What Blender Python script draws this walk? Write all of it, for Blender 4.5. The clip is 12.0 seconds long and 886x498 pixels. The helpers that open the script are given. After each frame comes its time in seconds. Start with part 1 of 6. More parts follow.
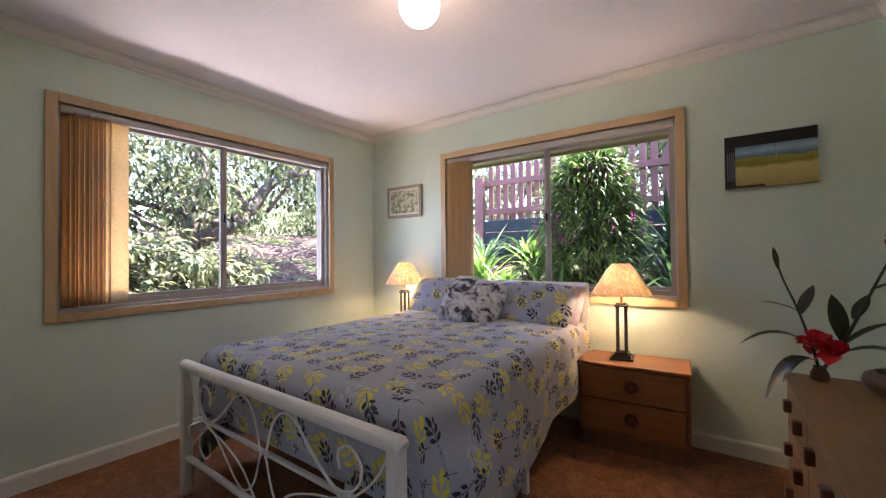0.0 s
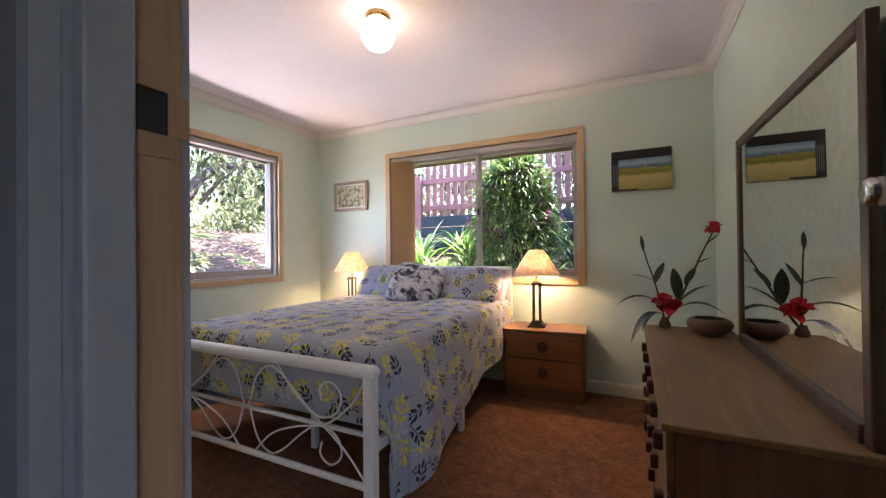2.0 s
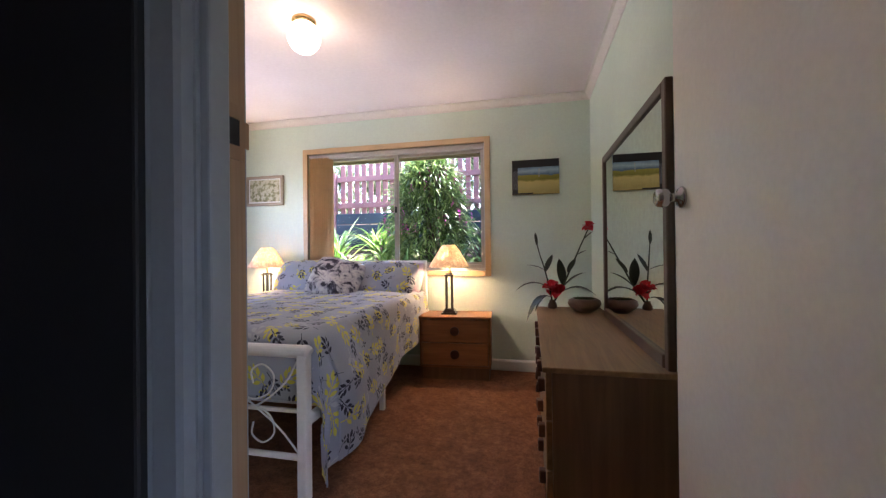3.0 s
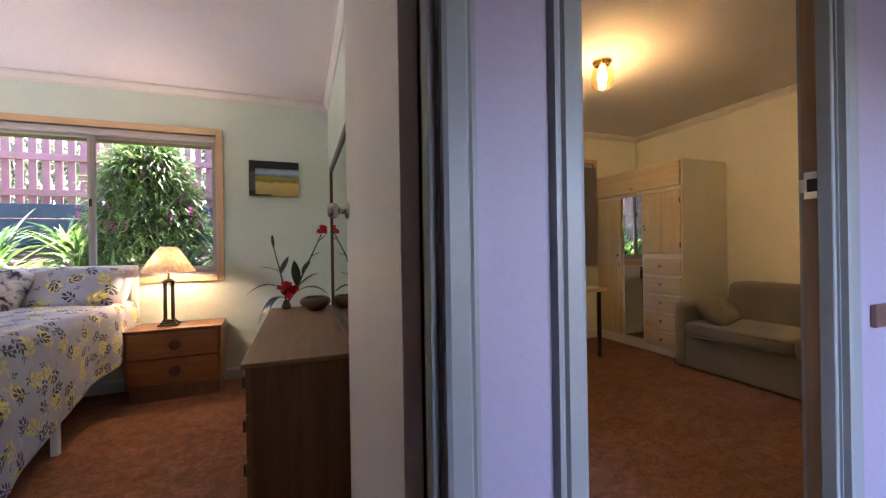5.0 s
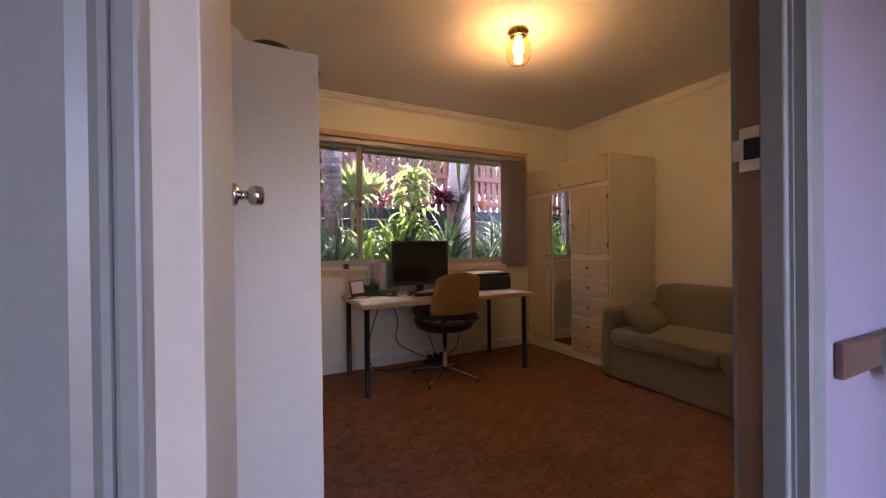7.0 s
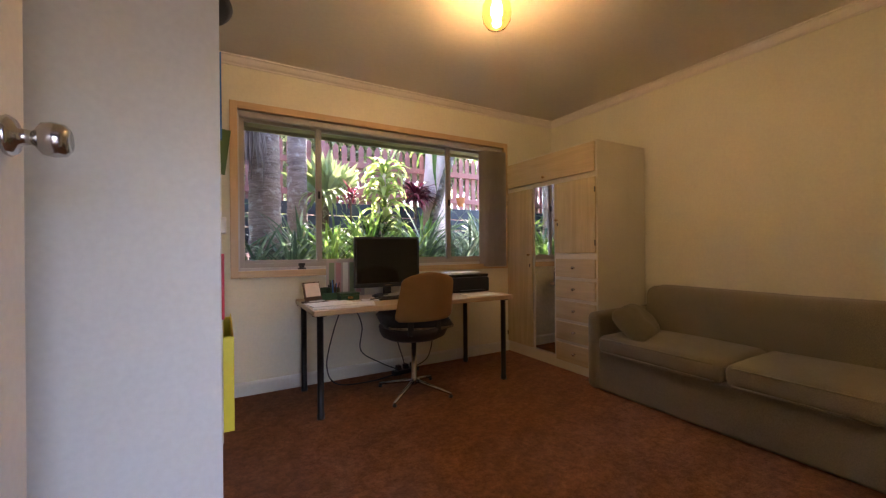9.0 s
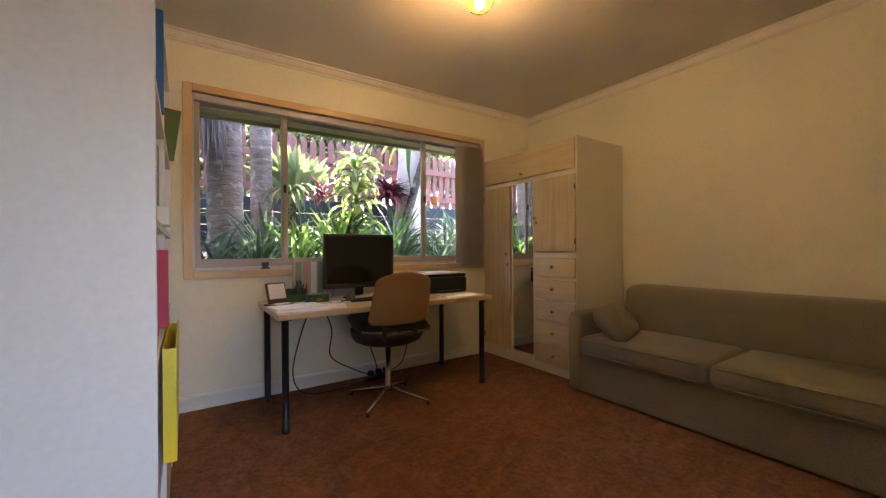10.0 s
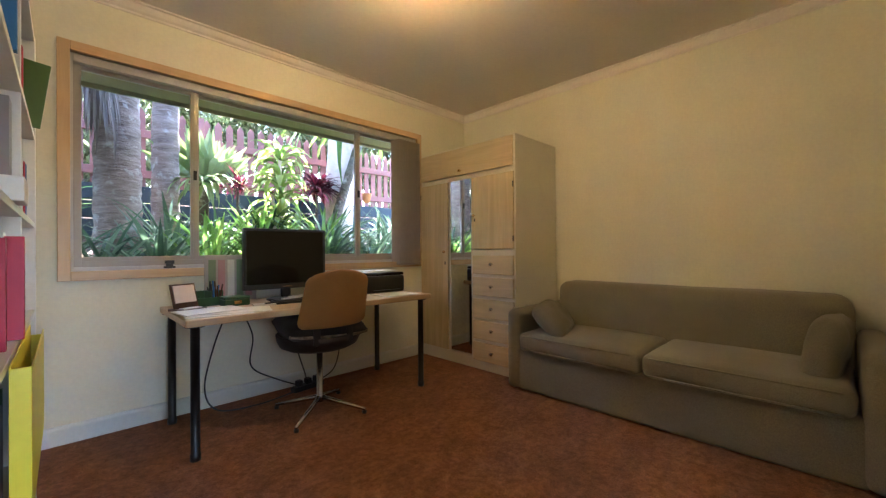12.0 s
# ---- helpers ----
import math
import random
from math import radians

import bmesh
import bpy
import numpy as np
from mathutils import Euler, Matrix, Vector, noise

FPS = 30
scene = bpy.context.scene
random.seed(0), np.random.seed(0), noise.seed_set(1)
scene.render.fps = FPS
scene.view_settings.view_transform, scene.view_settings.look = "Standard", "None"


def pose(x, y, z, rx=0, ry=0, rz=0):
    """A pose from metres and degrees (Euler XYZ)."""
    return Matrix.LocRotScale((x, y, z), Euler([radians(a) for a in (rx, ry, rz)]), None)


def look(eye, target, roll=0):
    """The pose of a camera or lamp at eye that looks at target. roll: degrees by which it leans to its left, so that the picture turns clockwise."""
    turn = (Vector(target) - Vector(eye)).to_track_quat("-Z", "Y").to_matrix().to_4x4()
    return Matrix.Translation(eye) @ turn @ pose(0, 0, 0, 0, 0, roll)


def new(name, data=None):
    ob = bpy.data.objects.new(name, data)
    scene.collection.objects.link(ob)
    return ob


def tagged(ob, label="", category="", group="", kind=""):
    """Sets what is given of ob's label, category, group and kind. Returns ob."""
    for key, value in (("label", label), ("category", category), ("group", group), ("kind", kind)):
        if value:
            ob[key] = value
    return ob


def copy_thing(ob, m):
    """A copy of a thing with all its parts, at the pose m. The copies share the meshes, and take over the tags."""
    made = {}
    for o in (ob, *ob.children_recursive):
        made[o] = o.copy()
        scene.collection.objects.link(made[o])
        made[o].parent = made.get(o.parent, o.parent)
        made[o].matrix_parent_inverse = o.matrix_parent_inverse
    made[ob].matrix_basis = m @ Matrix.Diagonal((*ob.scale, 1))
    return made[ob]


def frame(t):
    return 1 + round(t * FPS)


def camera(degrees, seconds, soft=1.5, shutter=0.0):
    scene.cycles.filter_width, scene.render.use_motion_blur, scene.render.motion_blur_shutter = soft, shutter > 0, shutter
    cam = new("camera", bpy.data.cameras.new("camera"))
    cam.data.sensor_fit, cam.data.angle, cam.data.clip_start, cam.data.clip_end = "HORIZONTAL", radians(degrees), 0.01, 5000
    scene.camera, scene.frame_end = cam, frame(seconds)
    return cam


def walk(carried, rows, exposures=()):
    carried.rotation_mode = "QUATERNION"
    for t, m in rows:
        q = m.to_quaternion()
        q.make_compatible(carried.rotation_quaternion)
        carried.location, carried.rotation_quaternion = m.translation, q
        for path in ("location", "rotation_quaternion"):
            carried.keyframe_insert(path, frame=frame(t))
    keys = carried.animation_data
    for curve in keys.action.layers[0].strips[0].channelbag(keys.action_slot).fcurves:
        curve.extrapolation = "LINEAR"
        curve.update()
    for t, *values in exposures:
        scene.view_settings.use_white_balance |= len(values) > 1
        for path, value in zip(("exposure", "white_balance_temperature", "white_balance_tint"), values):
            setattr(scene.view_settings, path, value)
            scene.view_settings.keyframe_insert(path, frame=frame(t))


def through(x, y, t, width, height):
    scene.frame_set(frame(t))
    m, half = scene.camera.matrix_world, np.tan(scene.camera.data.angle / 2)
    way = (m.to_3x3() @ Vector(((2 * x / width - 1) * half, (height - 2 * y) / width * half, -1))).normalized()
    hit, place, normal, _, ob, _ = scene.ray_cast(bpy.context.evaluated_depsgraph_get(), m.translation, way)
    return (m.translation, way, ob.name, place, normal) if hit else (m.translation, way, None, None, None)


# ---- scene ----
cam = camera(97.9, 12.0, 1.3)
PATH = [
    (0, (0.056, 0.035, 1.186), (-1.111, 1.658, 1.215), -0.6),
    (0.5, (0.095, -0.031, 1.186), (-1.049, 1.609, 1.215), -0.4),
    (1, (0.136, -0.121, 1.173), (-0.95, 1.558, 1.197), -0.4),
    (1.5, (0.174, -0.246, 1.142), (-0.825, 1.486, 1.164), -0.6),
    (2, (0.204, -0.369, 1.107), (-0.668, 1.431, 1.123), -0.6),
    (2.5, (0.219, -0.481, 1.075), (-0.484, 1.391, 1.095), -0.6),
    (2.7, (0.225, -0.532, 1.066), (-0.388, 1.372, 1.086), -0.6),
    (4.3, (0.379, -0.851, 1.061), (0.801, 1.104, 1.054), -0.8),
    (4.5, (0.412, -0.846, 1.052), (0.929, 1.086, 1.058), -0.9),
    (5, (0.495, -0.813, 1.066), (1.184, 1.064, 1.067), -0.9),
    (5.5, (0.626, -0.765, 1.067), (1.412, 1.075, 1.067), -0.7),
    (6, (0.778, -0.683, 1.071), (1.615, 1.133, 1.075), -0.6),
    (6.5, (0.925, -0.595, 1.082), (1.802, 1.202, 1.078), -0.7),
    (7, (1.033, -0.524, 1.067), (1.939, 1.259, 1.059), -0.7),
    (9, (1.282, -0.233, 1.033), (2.272, 1.505, 1.032), -0.5),
    (9.5, (1.302, -0.146, 1.024), (2.348, 1.559, 1.026), -0.4),
    (10, (1.325, -0.084, 1.018), (2.442, 1.575, 1.018), -0.4),
    (10.5, (1.338, -0.025, 1.008), (2.534, 1.577, 1.013), -0.4),
    (11, (1.349, 0.022, 0.983), (2.621, 1.566, 0.987), -0.4),
    (11.5, (1.358, 0.061, 0.972), (2.699, 1.545, 0.993), -0.4),
    (12, (1.354, 0.063, 0.98), (2.754, 1.491, 0.989), -0.4),
]
walk(cam, [(t, look(eye, target, roll)) for t, eye, target, roll in PATH], [(0.0, 3.5, 6050, 24), (1.0, 3.55, 6050, 24), (2.0, 3.8, 6050, 25), (2.5, 3.97, 5980, 25), (4.5, 3.98, 5850, 27), (5.0, 4.1, 6000, 28), (5.5, 4.0, 6100, 30), (6.0, 3.8, 6350, 36), (7.0, 3.7, 6550, 42), (9.0, 3.95, 6450, 31), (10.0, 4.1, 6400, 27), (11.0, 4.3, 6050, 20), (12.0, 4.5, 5650, 16)])

# ---- world and light ----
world = bpy.data.worlds.new("sky")
scene.world = world
world.use_nodes = True
wn = world.node_tree
sky = wn.nodes.new("ShaderNodeTexSky")
sky.sky_type, sky.sun_disc = "NISHITA", False
SUN_UP, SUN_ROT = radians(64), radians(28)
sky.sun_elevation, sky.sun_rotation = SUN_UP, SUN_ROT
bg = wn.nodes["Background"]
wn.links.new(sky.outputs[0], bg.inputs[0])
bg.inputs[1].default_value = 0.15
sun = new("sun", bpy.data.lights.new("sun", "SUN"))
sun.data.energy, sun.data.angle, sun.data.color = 5.0, radians(0.5), (1.0, 0.95, 0.86)
sun_dir = Vector((math.sin(SUN_ROT) * math.cos(SUN_UP), math.cos(SUN_ROT) * math.cos(SUN_UP), math.sin(SUN_UP)))
sun.matrix_world = look(sun_dir * 30, (0, 0, 0))


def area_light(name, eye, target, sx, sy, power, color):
    """Area lamp that stands in for daylight at an opening."""
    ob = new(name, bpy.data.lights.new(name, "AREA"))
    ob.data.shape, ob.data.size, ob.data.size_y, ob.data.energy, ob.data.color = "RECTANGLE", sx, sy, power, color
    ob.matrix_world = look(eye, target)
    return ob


def bulb(name, at, power, color, radius):
    ob = new(name, bpy.data.lights.new(name, "POINT"))
    ob.data.energy, ob.data.color, ob.data.shadow_soft_size = power, color, radius
    ob.location = at
    return ob


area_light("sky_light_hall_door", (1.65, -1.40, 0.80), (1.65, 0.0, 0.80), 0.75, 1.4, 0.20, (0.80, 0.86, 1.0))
# added fill lamps, hidden below the bedroom sills, to brighten ceiling and walls
area_light("fill_lamp_west_sill", (-3.75, 1.5, 0.66), (0.7, 0.9, 1.75), 1.7, 0.3, 2.8, (1.0, 0.92, 0.86))
area_light("fill_lamp_north_sill", (-1.0, 3.40, 0.58), (-1.0, 2.3, 1.9), 1.7, 0.35, 0.65, (1.0, 0.93, 0.88))
bulb("bedroom_bulb", (-1.02, 1.37, 2.24), 0.22, (1.0, 0.64, 0.24), 0.06)
bulb("study_bulb", (2.545, 1.39, 2.215), 0.38, (1.0, 0.56, 0.19), 0.03)
bulb("bedside_bulb", (-0.455, 2.66, 1.0), 2.8, (1.0, 0.72, 0.42), 0.03)
bulb("bedside_bulb", (-2.26, 2.66, 1.0), 3.4, (1.0, 0.70, 0.36), 0.03)


# ---- materials ----
def nodes_of(name):
    m = bpy.data.materials.new(name)
    m.use_nodes = True
    nt = m.node_tree
    return m, nt, nt.nodes["Principled BSDF"]


def mapped(nt, scale=(1, 1, 1), rot=(0, 0, 0)):
    tc, mp = nt.nodes.new("ShaderNodeTexCoord"), nt.nodes.new("ShaderNodeMapping")
    nt.links.new(tc.outputs["Object"], mp.inputs[0])
    mp.inputs["Scale"].default_value, mp.inputs["Rotation"].default_value = scale, rot
    return mp.outputs[0]


def noise_tex(nt, vec, scale, detail=4, rough=0.55, distort=0.0):
    n = nt.nodes.new("ShaderNodeTexNoise")
    if vec is not None:
        nt.links.new(vec, n.inputs["Vector"])
    n.inputs["Scale"].default_value, n.inputs["Detail"].default_value = scale, detail
    n.inputs["Roughness"].default_value, n.inputs["Distortion"].default_value = rough, distort
    return n.outputs["Fac"]


def ramp(nt, fac, stops):
    r = nt.nodes.new("ShaderNodeValToRGB")
    nt.links.new(fac, r.inputs[0])
    e = r.color_ramp.elements
    while len(e) < len(stops):
        e.new(0.5)
    for el, (p, c) in zip(e, stops):
        el.position, el.color = p, (*c, 1)
    return r.outputs[0]


def mix(nt, fac, a, b, kind="MIX"):
    m = nt.nodes.new("ShaderNodeMix")
    m.data_type, m.blend_type = "RGBA", kind
    for sock, v in ((m.inputs[0], fac), (m.inputs[6], a), (m.inputs[7], b)):
        if isinstance(v, (int, float)):
            sock.default_value = v
        elif isinstance(v, tuple):
            sock.default_value = (*v, 1)
        else:
            nt.links.new(v, sock)
    return m.outputs[2]


def bump(nt, bsdf, height, strength=0.3, dist=0.01):
    b = nt.nodes.new("ShaderNodeBump")
    b.inputs["Strength"].default_value, b.inputs["Distance"].default_value = strength, dist
    nt.links.new(height, b.inputs["Height"])
    nt.links.new(b.outputs[0], bsdf.inputs["Normal"])


def paint(name, color, rough=0.6, vary=0.06, grain=60, bumpy=0.08, dirt=0.0):
    """Painted or plain surface: patchy tone at two scales and a fine relief."""
    m, nt, p = nodes_of(name)
    v = mapped(nt)
    lo = tuple(max(0, c * (1 - vary)) for c in color)
    hi = tuple(min(1, c * (1 + vary * 0.6)) for c in color)
    big = ramp(nt, noise_tex(nt, v, 1.7, 5), [(0.3, lo), (0.7, hi)])
    fine = ramp(nt, noise_tex(nt, v, grain, 3), [(0.3, (0.94, 0.94, 0.94)), (0.7, (1, 1, 1))])
    col = mix(nt, 1.0, big, fine, "MULTIPLY")
    if dirt:
        spots = ramp(nt, noise_tex(nt, v, 5.0, 8, 0.7), [(0.55, (1, 1, 1)), (0.78, (1 - dirt,) * 3)])
        col = mix(nt, 1.0, col, spots, "MULTIPLY")
    nt.links.new(col, p.inputs["Base Color"])
    p.inputs["Roughness"].default_value = rough
    if bumpy:
        bump(nt, p, noise_tex(nt, v, grain * 2, 3), bumpy, 0.004)
    return m


def wood(name, dark, light, axis=0, scale=1.0, rough=0.45, coat=0.0):
    """Timber with its grain along one axis (0 x, 1 y, 2 z)."""
    m, nt, p = nodes_of(name)
    s = [26.0 * scale] * 3
    s[axis] = 1.6 * scale
    v = mapped(nt, s)
    g = noise_tex(nt, v, 1.0, 6, 0.6, 1.2)
    big = noise_tex(nt, mapped(nt), 2.2, 3)
    c = ramp(nt, g, [(0.25, dark), (0.5, tuple((a + b) / 2 for a, b in zip(dark, light))), (0.75, light)])
    c = mix(nt, 1.0, c, ramp(nt, big, [(0.3, (0.82, 0.80, 0.78)), (0.7, (1, 1, 1))]), "MULTIPLY")
    nt.links.new(c, p.inputs["Base Color"])
    p.inputs["Roughness"].default_value = rough
    p.inputs["Coat Weight"].default_value = coat
    p.inputs["Coat Roughness"].default_value = 0.25
    bump(nt, p, g, 0.12, 0.003)
    return m


def metal(name, color, rough=0.3):
    m, nt, p = nodes_of(name)
    v = mapped(nt)
    nt.links.new(ramp(nt, noise_tex(nt, v, 30, 4), [(0.3, tuple(c * 0.85 for c in color)), (0.7, color)]), p.inputs["Base Color"])
    p.inputs["Metallic"].default_value, p.inputs["Roughness"].default_value = 1.0, rough
    return m


def cloth(name, dark, light, scale=300, rough=0.9, patch=3.0, thin=0.0):
    m, nt, p = nodes_of(name)
    v = mapped(nt)
    w = noise_tex(nt, v, scale, 2)
    c = ramp(nt, w, [(0.3, dark), (0.7, light)])
    c = mix(nt, 1.0, c, ramp(nt, noise_tex(nt, v, patch, 5), [(0.3, (0.82,) * 3), (0.7, (1, 1, 1))]), "MULTIPLY")
    nt.links.new(c, p.inputs["Base Color"])
    p.inputs["Roughness"].default_value = rough
    p.inputs["Sheen Weight"].default_value = 0.15
    bump(nt, p, w, 0.3, 0.003)
    if thin:
        tr = nt.nodes.new("ShaderNodeBsdfTranslucent")
        nt.links.new(c, tr.inputs[0])
        mx = nt.nodes.new("ShaderNodeMixShader")
        mx.inputs[0].default_value = thin
        nt.links.new(p.outputs[0], mx.inputs[1])
        nt.links.new(tr.outputs[0], mx.inputs[2])
        nt.links.new(mx.outputs[0], nt.nodes["Material Output"].inputs[0])
    return m


def leafy(name, dark, mid, light, rough=0.45, through=0.3):
    """Foliage: tone differs from leaf to leaf, some light passes through."""
    m, nt, p = nodes_of(name)
    geo = nt.nodes.new("ShaderNodeNewGeometry")
    c = ramp(nt, geo.outputs["Random Per Island"], [(0.05, dark), (0.5, mid), (0.95, light)])
    nt.links.new(c, p.inputs["Base Color"])
    p.inputs["Roughness"].default_value = rough
    tr = nt.nodes.new("ShaderNodeBsdfTranslucent")
    nt.links.new(c, tr.inputs[0])
    mx = nt.nodes.new("ShaderNodeMixShader")
    mx.inputs[0].default_value = through
    nt.links.new(p.outputs[0], mx.inputs[1])
    nt.links.new(tr.outputs[0], mx.inputs[2])
    nt.links.new(mx.outputs[0], nt.nodes["Material Output"].inputs[0])
    return m


def plain(name, color, rough=0.5, spec=0.5):
    m, nt, p = nodes_of(name)
    p.inputs["Base Color"].default_value = (*color, 1)
    p.inputs["Roughness"].default_value = rough
    p.inputs["Specular IOR Level"].default_value = spec
    return m


def glowing(name, color, strength, base=(0.8, 0.8, 0.8)):
    m, nt, p = nodes_of(name)
    p.inputs["Base Color"].default_value = (*base, 1)
    p.inputs["Emission Color"].default_value = (*color, 1)
    p.inputs["Emission Strength"].default_value = strength
    return m


def glass(name, tint=(1, 1, 1)):
    m, nt, p = nodes_of(name)
    p.inputs["Base Color"].default_value = (*tint, 1)
    p.inputs["Roughness"].default_value = 0.0
    p.inputs["Transmission Weight"].default_value = 1.0
    p.inputs["IOR"].default_value = 1.05
    return m


M = {}
M["mint"] = paint("mint_wall_paint", (0.66, 0.76, 0.66), 0.55, 0.05)
M["cream"] = paint("cream_wall_paint", (0.78, 0.76, 0.62), 0.55, 0.05)
M["lilac"] = paint("lilac_wall_paint", (0.41, 0.37, 0.49), 0.5, 0.05)
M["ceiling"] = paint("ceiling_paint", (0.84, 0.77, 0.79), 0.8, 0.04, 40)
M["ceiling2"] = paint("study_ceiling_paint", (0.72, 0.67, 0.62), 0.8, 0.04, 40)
M["cornice"] = paint("cornice_paint", (0.78, 0.74, 0.70), 0.7, 0.03)
M["skirting"] = paint("skirting_gloss_paint", (0.74, 0.75, 0.70), 0.4, 0.05, 50, 0.04, 0.1)
M["trim"] = paint("grey_trim_paint", (0.305, 0.33, 0.335), 0.35, 0.06, 80, 0.05, 0.15)
M["door"] = paint("door_paint", (0.76, 0.72, 0.66), 0.40, 0.05, 60, 0.05, 0.08)
M["white"] = paint("white_paint", (0.78, 0.78, 0.76), 0.4, 0.03)
# near-black colour that stands in for shade: hall wall panels, latch holes
M["dark"] = paint("near_black_shade", (0.018, 0.018, 0.017), 0.6, 0.2)
M["jamb"] = wood("bare_timber_jamb", (0.30, 0.18, 0.09), (0.48, 0.31, 0.17), 2, 1.0, 0.6)
M["pine"] = wood("pale_varnished_trim", (0.56, 0.37, 0.19), (0.72, 0.51, 0.29), 0, 1.0, 0.4, 0.2)
M["alu"] = paint("bronze_grey_window_enamel", (0.40, 0.36, 0.33), 0.35, 0.05, 60, 0.03, 0.1)
M["glass"] = glass("window_glass")


def carpet_mat():
    m, nt, p = nodes_of("brown_carpet")
    v = mapped(nt)
    pile = noise_tex(nt, v, 170, 3, 0.7)
    tuft = noise_tex(nt, v, 38, 4, 0.7)
    patch = noise_tex(nt, v, 3.2, 5, 0.65)
    c = ramp(nt, pile, [(0.25, (0.13, 0.055, 0.027)), (0.6, (0.385, 0.180, 0.092)), (0.8, (0.52, 0.285, 0.16))])
    c = mix(nt, 1.0, c, ramp(nt, tuft, [(0.36, (0.64, 0.61, 0.58)), (0.62, (1.08, 1.06, 1.02))]), "MULTIPLY")
    c = mix(nt, 1.0, c, ramp(nt, noise_tex(nt, v, 13, 4, 0.6), [(0.38, (0.76, 0.73, 0.70)), (0.62, (1.06, 1.04, 1.0))]), "MULTIPLY")
    c = mix(nt, 1.0, c, ramp(nt, patch, [(0.3, (0.72, 0.70, 0.68)), (0.7, (1, 1, 1))]), "MULTIPLY")
    nt.links.new(c, p.inputs["Base Color"])
    p.inputs["Roughness"].default_value = 1.0
    p.inputs["Specular IOR Level"].default_value = 0.1
    p.inputs["Sheen Weight"].default_value = 0.25
    p.inputs["Sheen Tint"].default_value = (0.7, 0.4, 0.3, 1)
    bump(nt, p, mix(nt, 0.5, pile, tuft), 0.7, 0.012)
    return m


M["carpet"] = carpet_mat()


# ---- mesh helpers ----
def mesh_object(name, bm, mat, parent=None, label="", smooth=False):
    me = bpy.data.meshes.new(name)
    bmesh.ops.recalc_face_normals(bm, faces=bm.faces)
    bm.to_mesh(me)
    bm.free()
    if smooth:
        for f in me.polygons:
            f.use_smooth = True
    me.materials.append(mat)
    ob = new(name, me)
    if parent is not None:
        ob.parent = parent
    if label:
        tagged(ob, label)
    return ob


def part(name, bm, material, parent, label="", smooth=False):
    return mesh_object(name, bm, material, parent, label, smooth)


def empty(name, at=(0, 0, 0), rz=0, label="", category="", group="", kind=""):
    ob = new(name)
    ob.empty_display_size = 0.1
    ob.matrix_basis = pose(*at, 0, 0, rz)
    return tagged(ob, label, category, group, kind)


def add_box(bm, a, b, bevel=0.0, seg=2):
    """A box between two corners, its edges rounded."""
    lo, hi = [min(p, q) for p, q in zip(a, b)], [max(p, q) for p, q in zip(a, b)]
    r = bmesh.ops.create_cube(bm, size=1.0)
    vs = r["verts"]
    for v in vs:
        v.co = Vector([(lo[i] + hi[i]) / 2 + v.co[i] * (hi[i] - lo[i]) for i in range(3)])
    if bevel:
        es = {e for v in vs for e in v.link_edges}
        bmesh.ops.bevel(bm, geom=list(es), offset=min(bevel, 0.49 * min(h - l for l, h in zip(lo, hi))), segments=seg, affect="EDGES", profile=0.5)
    return vs


def box(a, b, bevel=0.0, seg=2):
    bm = bmesh.new()
    add_box(bm, a, b, bevel, seg)
    return bm


def boxes(*pairs, bevel=0.0):
    bm = bmesh.new()
    for a, b in pairs:
        add_box(bm, a, b, bevel)
    return bm


def lathe(profile, at=(0, 0, 0), n=24, bm=None):
    """A solid of revolution about z from (radius, height) pairs."""
    bm = bm or bmesh.new()
    rings = []
    for r, z in profile:
        if r < 1e-5:
            rings.append([bm.verts.new((at[0], at[1], at[2] + z))])
        else:
            rings.append([bm.verts.new((at[0] + r * math.cos(2 * math.pi * i / n), at[1] + r * math.sin(2 * math.pi * i / n), at[2] + z)) for i in range(n)])
    for p, q in zip(rings, rings[1:]):
        for i in range(n):
            j = (i + 1) % n
            if len(p) == 1 and len(q) == 1:
                continue
            if len(p) == 1:
                bm.faces.new((p[0], q[i], q[j]))
            elif len(q) == 1:
                bm.faces.new((p[i], p[j], q[0]))
            else:
                bm.faces.new((p[i], p[j], q[j], q[i]))
    for ring, turn in ((rings[0], 1), (rings[-1], 0)):
        if len(ring) > 2:
            bm.faces.new(ring[::-1] if turn else ring)
    return bm


def tube(points, radius, n=8, bm=None, taper=None, closed_ends=True):
    """A round bar along points; taper gives the radius at each point."""
    bm = bm or bmesh.new()
    pts = [Vector(p) for p in points]
    rings, side = [], None
    for i, p in enumerate(pts):
        d = (pts[min(i + 1, len(pts) - 1)] - pts[max(i - 1, 0)]).normalized()
        if side is None:
            side = d.orthogonal().normalized()
        side = (side - d * side.dot(d)).normalized()
        up = d.cross(side)
        r = taper[i] if taper else radius
        rings.append([bm.verts.new(p + r * (side * math.cos(2 * math.pi * k / n) + up * math.sin(2 * math.pi * k / n))) for k in range(n)])
    for a, b in zip(rings, rings[1:]):
        for k in range(n):
            bm.faces.new((a[k], a[(k + 1) % n], b[(k + 1) % n], b[k]))
    if closed_ends:
        bm.faces.new(rings[0][::-1])
        bm.faces.new(rings[-1])
    return bm


def spline(ctrl, steps=6):
    """Smooth line through control points."""
    c = [Vector(p) for p in ctrl]
    c = [c[0] * 2 - c[1], *c, c[-1] * 2 - c[-2]]
    out = []
    for i in range(1, len(c) - 2):
        for s in range(steps):
            t = s / steps
            out.append(0.5 * (2 * c[i] + (c[i + 1] - c[i - 1]) * t + (2 * c[i - 1] - 5 * c[i] + 4 * c[i + 1] - c[i + 2]) * t * t + (3 * c[i] - c[i - 1] - 3 * c[i + 1] + c[i + 2]) * t ** 3))
    return out + [c[-2]]


